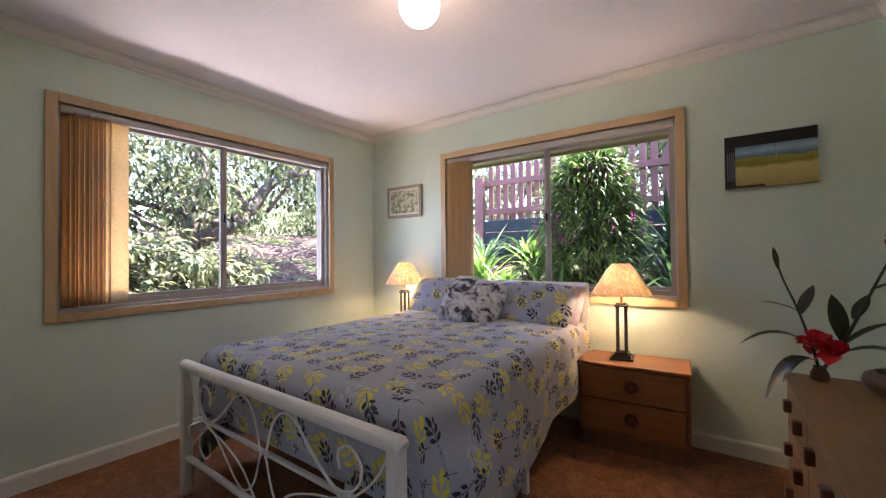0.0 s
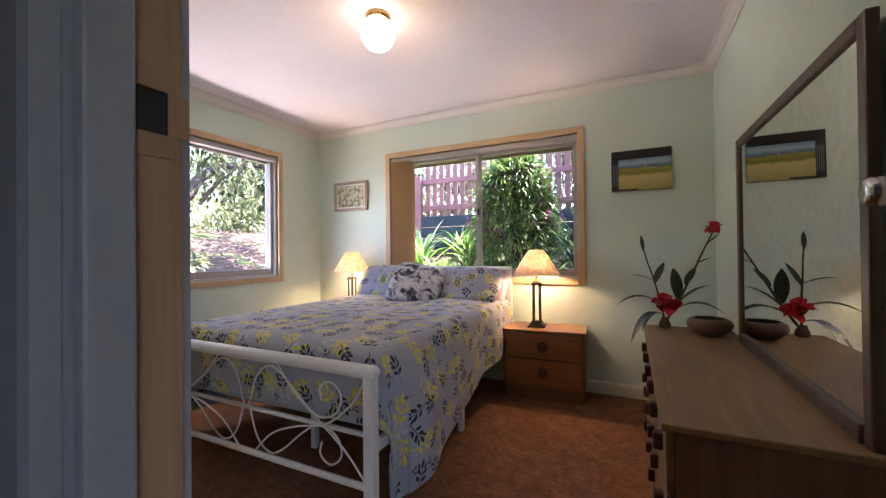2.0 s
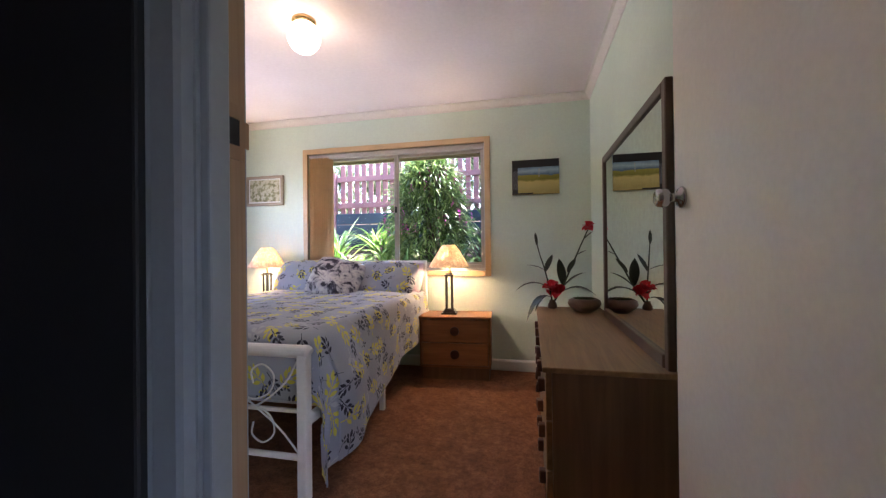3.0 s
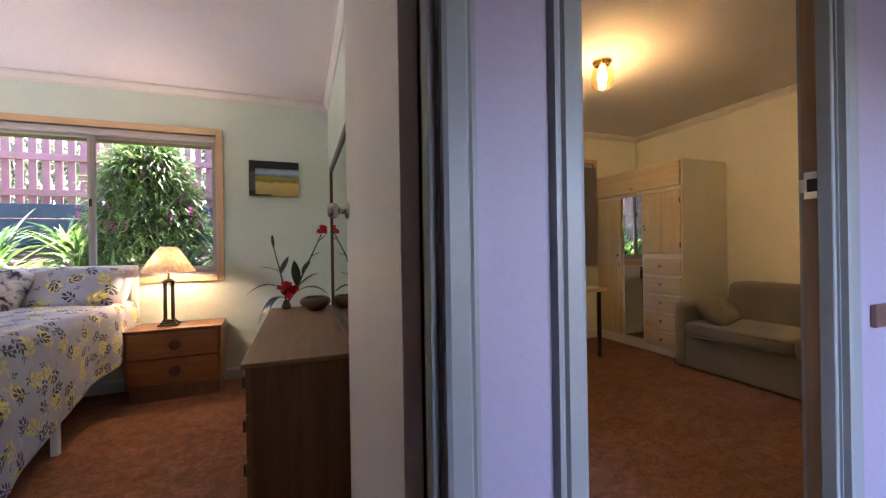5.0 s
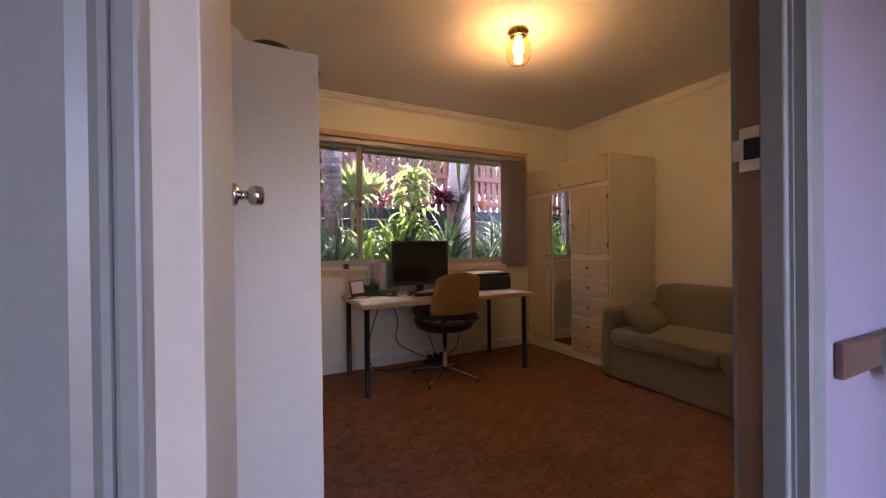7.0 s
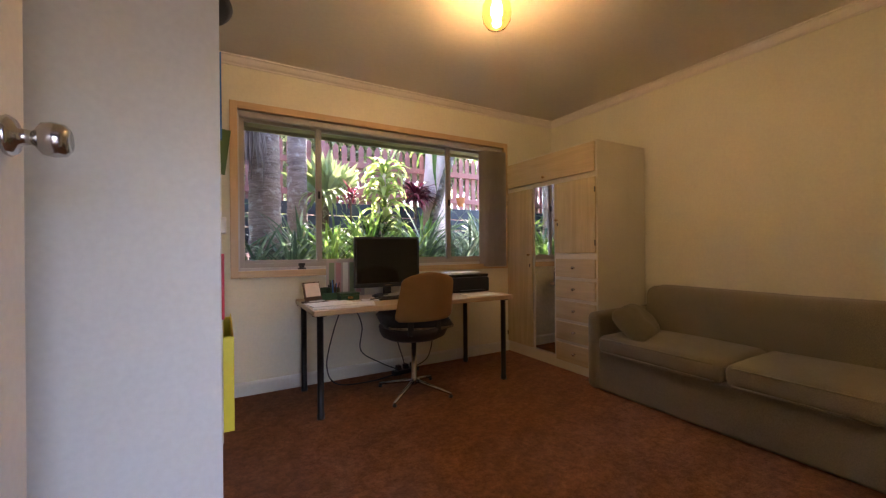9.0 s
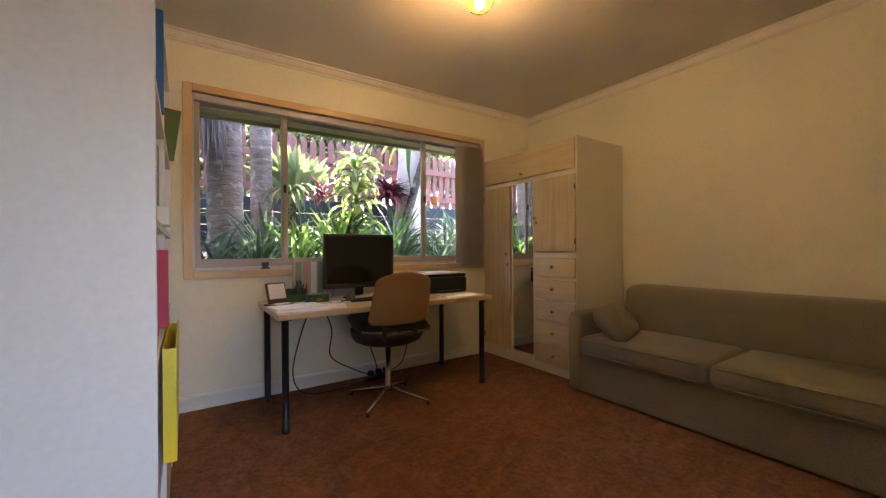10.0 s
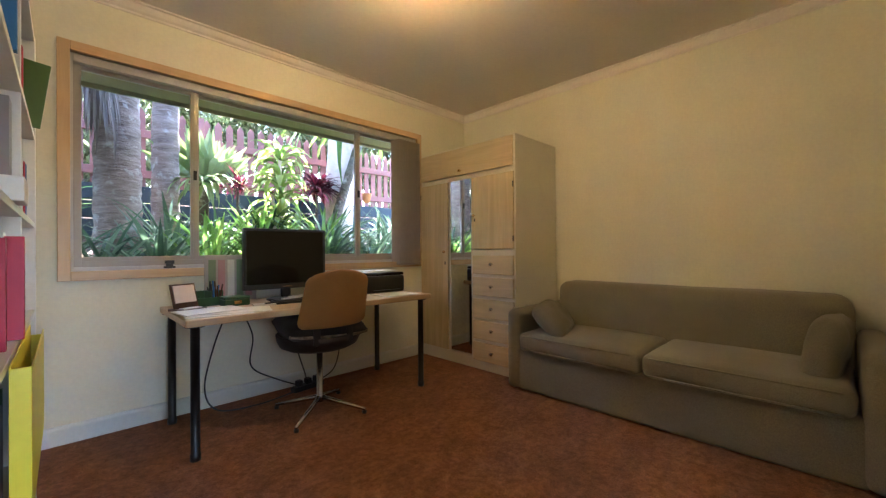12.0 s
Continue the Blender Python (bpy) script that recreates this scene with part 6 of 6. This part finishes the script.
M["deadfrond"] = leafy("dead_grey_frond", (0.10, 0.075, 0.06), (0.20, 0.16, 0.14), (0.34, 0.29, 0.26), 0.8, 0.1)


def bark(name, dark, light, ringed):
    m, nt, p = nodes_of(name)
    v = mapped(nt, (6, 6, 30 if ringed else 4))
    a = noise_tex(nt, v, 1.0, 6, 0.7, 0.6)
    b = noise_tex(nt, mapped(nt), 9, 5, 0.6)
    c = ramp(nt, a, [(0.3, dark), (0.7, light)])
    c = mix(nt, ramp(nt, b, [(0.56, (0, 0, 0)), (0.66, (0.6, 0.6, 0.6))]), c, (0.50, 0.47, 0.43))
    nt.links.new(c, p.inputs["Base Color"])
    p.inputs["Roughness"].default_value = 0.95
    bump(nt, p, a, 0.8, 0.03)
    return m


M["palmbark"] = bark("ringed_palm_bark", (0.13, 0.088, 0.070), (0.37, 0.285, 0.245), True)
M["bark"] = bark("grey_brown_bark", (0.045, 0.034, 0.028), (0.14, 0.108, 0.09), False)
M["palebark"] = bark("pale_pinkish_bark", (0.56, 0.44, 0.41), (0.76, 0.64, 0.60), False)
M["scale"] = bark("scaly_dark_bark", (0.045, 0.035, 0.028), (0.17, 0.14, 0.11), True)
M["fence"] = paint("maroon_fence_stain", (0.26, 0.115, 0.110), 0.8, 0.2, 30, 0.2, 0.2)
M["boards"] = paint("blue_black_board_stain", (0.032, 0.046, 0.060), 0.8, 0.2, 30, 0.2, 0.2)

# retaining wall and picket fence along the garden
FY = 5.45
rt = empty("retaining_wall", (0, FY - 0.06, 0), label="low retaining wall of dark blue-grey boards", category="retaining wall")
for k in range(3):
    for s in range(6):
        x0 = -3.1 + s * 1.9
        z0 = 1.16 + k * 0.185
        part("board", box((x0 + 0.005, -0.025, z0), (x0 + 1.895, 0.025, z0 + 0.175), 0.008), M["boards"], rt)
fe = empty("picket_fence", (0, FY, 0), label="maroon timber picket fence above the retaining wall", category="fence")
r5 = random.Random(3)
for z in (1.81, 2.26):
    for s in range(6):
        part("rail", box((-3.0 + s * 1.85, -0.02, z), (-3.0 + (s + 1) * 1.85 - 0.01, 0.02, z + 0.085), 0.004), M["fence"], fe)
for s in range(7):
    w = 0.075 if s == 0 else 0.05
    part("post", box((-3.05 + s * 1.85 - w, -0.11, 1.1), (-3.05 + s * 1.85 + w, -0.022, 2.40 if s == 0 else 2.58), 0.006), M["fence"], fe)
pk = bmesh.new()
pf = [[pk.verts.new((px, py, pz)) for px, pz in ((-0.039, 0), (0.039, 0), (0.039, 0.97), (0.0, 1.03), (-0.039, 0.97))] for py in (0.022, 0.042)]
for k in range(5):
    pk.faces.new((pf[0][k], pf[0][(k + 1) % 5], pf[1][(k + 1) % 5], pf[1][k]))
pk.faces.new(pf[0]), pk.faces.new(pf[1])
bmesh.ops.recalc_face_normals(pk, faces=pk.faces)
pme = bpy.data.meshes.new("picket")
pk.to_mesh(pme)
pk.free()
pme.materials.append(M["fence"])
x = -2.9
while x < 7.9:
    o = new("picket", pme)
    o.parent = fe
    o.matrix_basis = pose(x, 0, 1.58 + r5.uniform(-0.01, 0.01), 0, 0, 0)
    x += 0.128


def clump(at, n, seed, ln, w, mat, label, rise=(0.7, 1.5), bendy=(0.5, 1.7), name="strap_leaf_plant", category="plant", group="garden plants"):
    q = random.Random(seed)
    root = empty(name, at, 0, label, category, group)
    straps = []
    for k in range(n):
        straps.append(((q.uniform(-0.05, 0.05), q.uniform(-0.05, 0.05), q.uniform(-0.06, 0.04)), q.uniform(0, 6.283), q.uniform(*rise), ln * q.uniform(0.6, 1.15), w * q.uniform(0.7, 1.2), q.uniform(*bendy)))
    strap_mesh("leaves", straps, mat, root)
    return root


def gz(x, y):
    return ground_z(x, y) - 0.03


# bed in front of the bedroom window: a tall leafy column with magenta flowers
col = empty("flowering_shrub", (-1.05, 4.25, gz(-1.05, 4.25)), 0, "tall shrub of strap leaves with magenta flowers", "shrub")
q = random.Random(11)
part("trunk", tube([(0, 0, -0.05), (0.02, 0, 0.6), (-0.02, 0.03, 1.2), (0, 0, 1.5)], 0.05, 10, taper=[0.07, 0.06, 0.05, 0.03]), M["bark"], col)
straps, flowers = [], []
H = 2.42 - gz(-1.05, 4.25)
for k in range(3600):
    h = q.random() ** 0.85
    rr = 0.66 * (1 - h ** 1.9) ** 0.5 * (0.85 + 0.10 * h)
    a = q.uniform(0, 6.283)
    ri = rr * math.sqrt(q.uniform(0.35, 1.0))
    straps.append((Vector((ri * math.cos(a) * 0.8, ri * math.sin(a) * 0.8, 0.05 + h * (H - 0.25))), a + q.uniform(-0.7, 0.7), q.uniform(0.1, 1.3), q.uniform(0.18, 0.32), q.uniform(0.018, 0.032), q.uniform(0.8, 2.4)))
strap_mesh("leaves", straps, M["shrubleaf"], col, "", 5)
for k in range(26):
    h, a = q.uniform(0.15, 0.95), q.uniform(3.2, 6.2)
    rr = 0.66 * (1 - h ** 1.9) ** 0.5
    c = Vector((rr * math.cos(a), rr * math.sin(a), 0.05 + h * (H - 0.2)))
    fl = [(c + Vector((0, 0, -0.012 * i)), Vector((q.uniform(-1, 1), q.uniform(-1, 0.4), q.uniform(-0.6, 0.8))), Vector((0, 0, 1)), q.uniform(0.03, 0.05), 0.018) for i in range(9)]
    leaf_mesh("flower", fl, M["pinkfl"], col, "magenta flower spray")

for k, (x, y, n, ln, mt) in enumerate(((-0.20, 3.75, 26, 0.62, "strap_dk"), (0.25, 3.95, 26, 0.6, "strap_dk"), (-0.62, 3.70, 22, 0.5, "strap_dk"), (-0.05, 4.4, 24, 0.7, "strap_dk"), (0.6, 4.4, 24, 0.7, "strap_dk"), (-1.5, 3.85, 34, 0.30, "strap"), (-1.95, 4.0, 34, 0.30, "strap"), (-1.75, 4.5, 26, 0.5, "strap"),
                                       (-2.4, 4.3, 30, 0.5, "strap"), (-2.7, 4.9, 26, 0.5, "strap_grey"), (-2.1, 5.0, 26, 0.4, "strap"), (-1.2, 3.65, 24, 0.4, "strap_dk"), (-0.35, 4.9, 26, 0.8, "strap_dk"), (0.3, 5.0, 26, 0.9, "strap_dk"), (1.0, 4.9, 26, 0.8, "strap_dk"))):
    clump((x, y, gz(x, y)), n * 2, 40 + k, ln * 1.35, 0.05, M[mt], "arching strap-leaf plant in the garden bed")

# bed in front of the study window
for k, (x, y, n, ln, mt) in enumerate(((1.55, 3.75, 40, 0.50, "strap_grey"), (1.85, 3.70, 44, 0.55, "strap_grey"), (2.25, 3.85, 44, 0.55, "strap"), (2.55, 3.70, 44, 0.50, "strap"), (2.75, 4.05, 44, 0.6, "strap"), (3.05, 3.75, 40, 0.55, "strap"), (3.4, 3.9, 34, 0.75, "strap_grey"), (3.75, 3.75, 34, 0.6, "strap_grey"), (4.1, 4.0, 34, 0.6, "strap_grey"), (4.45, 4.2, 34, 0.6, "strap_grey"),
                                       (2.0, 4.2, 34, 0.6, "strap_grey"), (3.6, 4.4, 34, 0.6, "strap"), (2.45, 4.45, 34, 0.5, "strap"), (1.25, 4.0, 30, 0.6, "strap_grey"), (4.8, 4.6, 30, 0.6, "strap_grey"), (3.0, 4.6, 30, 0.5, "strap_dk"))):
    clump((x, y, gz(x, y)), n * 2, 80 + k, ln * 1.4, 0.048, M[mt], "arching strap-leaf plant in the garden bed")


def palm_trunk(at, top, r0, r1, mat, label, rings):
    a, b = Vector(at), Vector(top)
    root = empty("palm_tree", at, 0, label, "palm", "palms by the study window")
    bm = bmesh.new()
    n, m = 18, rings
    prev = None
    for i in range(m * 2 + 1):
        t = i / (m * 2)
        r = r0 + (r1 - r0) * t + (0.0035 if i % 2 else 0) + 0.04 * max(0, 0.12 - t)
        c = (b - a) * t + Vector((0.003 * math.sin(i * 0.7), 0.003 * math.cos(i * 0.5), 0))
        ring = [bm.verts.new(c + Vector((r * math.cos(2 * math.pi * k / n) * (1 + 0.03 * math.sin(k * 5 + i)), r * math.sin(2 * math.pi * k / n), 0))) for k in range(n)]
        if prev:
            for k in range(n):
                bm.faces.new((prev[k], prev[(k + 1) % n], ring[(k + 1) % n], ring[k]))
        prev = ring
    part("trunk", bm, mat, root, "", True)
    # unseen crown added to shade the trunks, denser on the two left palms
    q2 = random.Random(int(r0 * 1000))
    straps = []
    for k in range(110 if b.x < 3 else 40):
        a2 = q2.uniform(0, 6.283)
        straps.append((b - a + Vector((0.1 * math.cos(a2), 0.1 * math.sin(a2), q2.uniform(-0.2, 0.2))), a2, q2.uniform(-0.1, 1.2), q2.uniform(1.1, 2.1), 0.10, q2.uniform(1.2, 2.4)))
    strap_mesh("crown", straps, M["strap"], root, "", 7)
    return root


p1 = palm_trunk((1.68, 4.30, gz(1.68, 4.3)), (1.66, 4.34, 4.3), 0.165, 0.13, M["palmbark"], "thick ringed grey palm trunk in the garden", 44)
palm_trunk((2.08, 4.80, gz(2.08, 4.8)), (2.10, 4.86, 4.6), 0.12, 0.10, M["palmbark"], "slimmer ringed palm trunk blotched with lichen", 50)
palm_trunk((4.10, 5.0, gz(4.10, 5.0)), (4.34, 5.05, 4.8), 0.20, 0.18, M["palebark"], "smooth pale pinkish palm trunk in the garden", 12)
palm_trunk((3.77, 4.72, gz(3.77, 4.72)), (4.52, 4.76, 3.1), 0.062, 0.058, M["scale"], "thin leaning palm stem with scaly dark bark", 60)
dead = []
q = random.Random(31)
for k in range(210):
    a = q.uniform(2.4, 5.2)
    dead.append(((-0.16 + 0.17 * math.cos(a), -0.10 + 0.12 * math.sin(a), q.uniform(1.45, 1.95)), a, q.uniform(-1.3, -0.9), q.uniform(0.25, 0.70), 0.024, q.uniform(0.2, 0.7)))
strap_mesh("dead_fronds", dead, M["deadfrond"], p1, "hanging dry grey fronds", 5)

# dracaena, red cordylines, staghorn fern
dc = empty("dracaena", (3.07, 4.40, gz(3.07, 4.4)), 0, "tall lime-green broad-leaf cane plant", "plant")
DZ = 1.33 - gz(3.07, 4.4)
for k, (dx, dy, h) in enumerate(((0, 0, 0.78), (0.06, 0.05, 0.50), (-0.05, 0.02, 0.30))):
    part("cane", tube([(dx * 0.3, dy * 0.3, -0.05), (dx, dy, DZ * 0.7), (dx * 1.5, dy * 1.5, DZ + h)], 0.018, 8), M["palebark"], dc, "", True)
straps = []
q = random.Random(17)
for k in range(105):
    h = q.uniform(-0.12, 0.84)
    a = q.uniform(0, 6.283)
    straps.append(((0.03 * math.cos(a), 0.03 * math.sin(a), DZ + h), a, q.uniform(0.2, 1.2), q.uniform(0.34, 0.48) * (1.05 - 0.35 * h), q.uniform(0.065, 0.10), q.uniform(1.5, 2.8)))
strap_mesh("leaves", straps, M["lime"], dc, "", 6)
c1 = clump((3.74, 4.88, 1.78), 110, 61, 0.42, 0.05, M["redleaf"], "dark red cordyline with drooping leaves", (0.1, 1.4), (1.0, 2.2), "cordyline")
c2 = clump((2.74, 4.75, 1.70), 46, 62, 0.30, 0.022, M["redleaf"], "spiky red cordyline on a thin stem", (0.0, 1.4), (0.3, 1.2), "cordyline")
part("stem", tube([(0, 0, gz(3.74, 4.88) - 1.78), (0, 0, 0.05)], 0.02, 8), M["bark"], c1)
part("stem", tube([(0, 0, gz(2.74, 4.75) - 1.70), (0, 0, 0.04)], 0.015, 8), M["bark"], c2)
st = empty("staghorn_fern", (2.44, 4.88, 1.72), 0, "pale green staghorn fern mounted on a post", "fern")
part("post", box((-0.05, 0.02, gz(2.44, 4.9) - 1.72), (0.05, 0.12, 0.35), 0.006), M["bark"], st)
fan = []
for k in range(26):
    a = radians(28 + 124 * k / 25)
    fan.append((Vector((0.02 * math.cos(a), -0.012 * (k % 3), 0.0)), Vector((math.cos(a), q.uniform(-0.25, -0.05), math.sin(a))), Vector((q.uniform(-0.3, 0.3), -1, 0)), q.uniform(0.50, 0.64), 0.15))
leaf_mesh("shield_fronds", fan, M["fern"], st)
antlers = []
for k in range(26):
    antlers.append(((q.uniform(-0.08, 0.08), -0.04, 0.02), q.uniform(3.5, 5.9), q.uniform(-0.4, 0.6), q.uniform(0.30, 0.52), q.uniform(0.035, 0.06), q.uniform(1.0, 1.9)))
strap_mesh("antler_fronds", antlers, M["fern"], st, "", 6)
pt = empty("hanging_pot", (4.66, 5.1, 1.72), 0, "small terracotta pot hung on the fence", "pot")
part("pot", lathe([(0, 0), (0.05, 0), (0.075, 0.13), (0.08, 0.14), (0.07, 0.14), (0.045, 0.01), (0, 0.01)], n=18), paint("terracotta", (0.42, 0.17, 0.07), 0.8, 0.15), pt, "", True)
part("hanger", tube([(0.07, 0, 0.13), (0.02, 0.0, 0.45), (0.0, 0.2, 0.5)], 0.003, 6), M["black"], pt)


def crown_leaves(center, radii, n, seed, ln, clumps=0):
    """Leaves in clumps through an uneven ellipsoid, so that gaps stay open."""
    q2 = random.Random(seed)
    cs = []
    for k in range(clumps or max(6, n // 60)):
        v = Vector((q2.gauss(0, 1), q2.gauss(0, 1), q2.gauss(0, 1))).normalized() * q2.uniform(0.35, 1.0)
        cs.append((Vector((v.x * radii[0], v.y * radii[1], v.z * radii[2])), q2.uniform(0.16, 0.34) * max(radii)))
    out = []
    for k in range(n):
        c, r = cs[q2.randrange(len(cs))]
        d = Vector((q2.gauss(0, 1), q2.gauss(0, 1), q2.gauss(0, 1))).normalized()
        p = Vector(center) + c + d * r * q2.uniform(0.2, 1.0)
        out.append((p, (d + Vector((0, 0, -0.5)) + Vector((q2.uniform(-0.5, 0.5), q2.uniform(-0.5, 0.5), 0))), Vector((q2.uniform(-0.4, 0.4), q2.uniform(-0.4, 0.4), 1)), ln * q2.uniform(0.6, 1.3), ln * 0.36))
    return out


# tree on the western bank, with spreading limbs
TX, TY = -6.6, 2.55
tz = gz(TX, TY)
tr = empty("spreading_tree", (TX, TY, tz), 0, "old spreading tree with grey limbs and long leaves", "tree")


def limb(pts, r0, r1):
    ps = spline(pts, 6)
    ps = [p + Vector((0.02 * noise.noise(p * 3), 0.03 * noise.noise(p * 3 + Vector((9, 0, 0))), 0)) for p in ps]
    part("limb", tube(ps, r0, 10, taper=[r0 + (r1 - r0) * i / (len(ps) - 1) for i in range(len(ps))]), M["bark"], tr, "", True)


part("trunk", tube(spline([(0, 0, -0.1), (0.02, 0.0, 0.35), (0.05, 0.05, 0.75), (0.0, 0.0, 1.2)], 5), 0.16, 14, taper=[0.24, 0.22, 0.20, 0.19, 0.18, 0.175, 0.17, 0.165, 0.16, 0.155, 0.15, 0.15, 0.145, 0.14, 0.14, 0.14][:16]), M["bark"], tr, "", True)
limb([(0.05, 0.05, 0.60), (0.30, 0.28, 0.82), (0.40, 0.53, 1.00), (0.40, 0.77, 1.23), (0.40, 0.96, 1.44), (0.40, 1.11, 1.65), (0.40, 1.34, 1.83), (0.42, 1.57, 1.92), (0.45, 2.2, 2.0)], 0.135, 0.05)
limb([(0.05, 0.05, 0.75), (0.40, 0.26, 0.95), (0.42, -0.14, 1.03), (0.42, -0.39, 1.11), (0.45, -0.9, 1.2), (0.5, -1.6, 1.45)], 0.07, 0.025)
limb([(0.0, 0.0, 1.1), (0.30, 0.04, 1.45), (0.25, 0.14, 1.75), (0.3, -0.1, 2.3), (0.3, 0.4, 2.9)], 0.13, 0.05)
limb([(0.40, 0.77, 1.23), (0.55, 0.45, 1.5), (0.5, 0.2, 1.8), (0.6, -0.3, 2.2)], 0.04, 0.02)
limb([(0.1, 0.1, 0.6), (0.7, -0.3, 0.75), (1.2, -0.8, 0.82), (1.6, -1.2, 0.95)], 0.05, 0.015)
limb([(0.2, -0.35, 1.45), (0.5, -0.2, 1.25), (0.9, 0.0, 1.05), (1.2, 0.3, 0.9)], 0.035, 0.012)
limb([(0.35, 1.1, 1.2), (0.6, 1.3, 1.6), (0.7, 1.7, 2.0)], 0.04, 0.012)
limb([(0.3, -0.8, 1.6), (0.5, -1.0, 2.1), (0.6, -1.2, 2.6)], 0.05, 0.015)
lv = crown_leaves((0.3, 0.4, 2.35), (1.6, 3.2, 1.05), 5200, 5, 0.15, 90) + crown_leaves((0.9, -1.0, 1.2), (0.8, 1.2, 0.7), 1300, 6, 0.15, 26) + crown_leaves((0.7, 2.4, 1.75), (0.7, 1.2, 0.5), 800, 16, 0.15, 16)
# extra leaves above the view, added to throw dappled shade on the bank
lv += crown_leaves((-1.2, 3.0, 3.7), (3.2, 3.6, 0.6), 7000, 41, 0.18, 70)
leaf_mesh("crown", lv, M["treeleaf"], tr)
for k, (x, y, z, rx, ry, rz2, n, mt) in enumerate(((-4.75, 1.55, 1.02, 0.6, 0.75, 0.42, 1500, "treeleaf"), (-5.3, 2.4, 1.05, 0.6, 0.6, 0.35, 900, "treeleaf"), (-4.6, 0.75, 0.95, 0.6, 0.6, 0.45, 700, "treeleaf"))):
    sh = empty("leafy_bush", (x, y, gz(x, y)), 0, "low leafy bush below the west window", "bush")
    for j in range(7):
        a = j * 0.9
        part("stem", tube(spline([(0, 0, -0.05), (0.2 * math.cos(a), 0.2 * math.sin(a), 0.3), (0.42 * rx / 0.6 * math.cos(a), 0.42 * ry / 0.6 * math.sin(a), z - gz(x, y) + 0.1)], 4), 0.012, 6), M["bark"], sh)
    leaf_mesh("leaves", crown_leaves((0, 0, z - gz(x, y)), (rx, ry, rz2), n, 70 + k, 0.15, 30), M[mt], sh)

# far woods beyond fence and bank
far = []
r6 = random.Random(77)
for k in range(22):
    x = -13 + 24 * (k + r6.random()) / 22
    far += crown_leaves((x, r6.uniform(8.0, 12.0), r6.uniform(2.2, 4.2)), (1.5, 1.2, 1.3), 420, 100 + k, 0.22, 14)
for k in range(70):
    y = -6 + 22 * (k + r6.random()) / 70
    far += crown_leaves((r6.uniform(-17, -12), y, r6.uniform(1.8, 6.8)), (1.3, 1.9, 1.5), 420, 200 + k, 0.24, 14)
for k in range(36):
    far += crown_leaves((r6.uniform(-13.5, -11), r6.uniform(4, 14), r6.uniform(1.9, 3.6)), (1.0, 1.4, 0.8), 300, 400 + k, 0.2, 12)
for k in range(60):
    far += crown_leaves((-5 + 15 * (k + r6.random()) / 60, r6.uniform(6.9, 9.0), r6.uniform(1.9, 4.2)), (0.9, 0.7, 0.9), 620, 500 + k, 0.15, 14)
for k in range(44):
    far += crown_leaves((-1 + 11 * (k + r6.random()) / 44, r6.uniform(7.2, 8.4), r6.uniform(2.7, 4.3)), (1.0, 0.6, 0.8), 620, 700 + k, 0.16, 14)
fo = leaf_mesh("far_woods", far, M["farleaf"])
tagged(fo, "green woods beyond the fence and bank, paled for haze", "woods", kind="stuff")
tk = bmesh.new()
for k in range(26):
    x, y = (-13 + 24 * r6.random(), r6.uniform(8.5, 12)) if k % 2 else (r6.uniform(-16, -12), -6 + 22 * r6.random())
    tube([(x, y, 0.8), (x + r6.uniform(-0.3, 0.3), y, 3.0), (x + r6.uniform(-0.5, 0.5), y, 6.0)], 0.1, 7, tk, [0.14, 0.11, 0.06])
tagged(mesh_object("far_tree_trunks", tk, M["bark"]), "thin grey trunks of the far woods", "trunks", kind="stuff")
# fallen leaves on the bank
fl = []
for k in range(3800):
    x, y = r6.uniform(-12.5, -4.4), r6.uniform(0.5, 10)
    a = r6.uniform(0, 6.283)
    fl.append((Vector((x, y, ground_z(x, y) + 0.05)), Vector((math.cos(a), math.sin(a), r6.uniform(-0.1, 0.3))), Vector((r6.uniform(-0.3, 0.3), r6.uniform(-0.3, 0.3), 1)), r6.uniform(0.07, 0.15), 0.05))
tagged(leaf_mesh("fallen_leaves", fl, leafy("fallen_leaf", (0.05, 0.025, 0.020), (0.13, 0.070, 0.055), (0.30, 0.22, 0.18), 0.8, 0.1)), "dry brown leaves strewn over the bank", "leaves", kind="stuff")

# small leafy tree between shrub and fence
sx, sy = 0.25, 4.95
sm2 = empty("garden_tree", (sx, sy, gz(sx, sy)), 0, "slender garden tree with sparse dark leaves", "tree")
part("trunk", tube(spline([(0, 0, -0.05), (0.03, 0.02, 0.7), (-0.05, 0.0, 1.4), (0.02, 0.05, 2.6)], 5), 0.03, 8, taper=[0.04 - 0.0015 * i for i in range(16)]), M["bark"], sm2, "", True)
for k in range(9):
    a = k * 2.4
    z0 = 0.6 + 0.22 * k
    part("limb", tube(spline([(0, 0, z0), (0.25 * math.cos(a), 0.2 * math.sin(a), z0 + 0.2), (0.55 * math.cos(a), 0.4 * math.sin(a), z0 + 0.3)], 4), 0.01, 6), M["bark"], sm2, "", True)
leaf_mesh("crown", crown_leaves((0, 0, 1.75), (0.75, 0.45, 1.15), 1700, 300, 0.13, 46), M["strap_dk"], sm2)
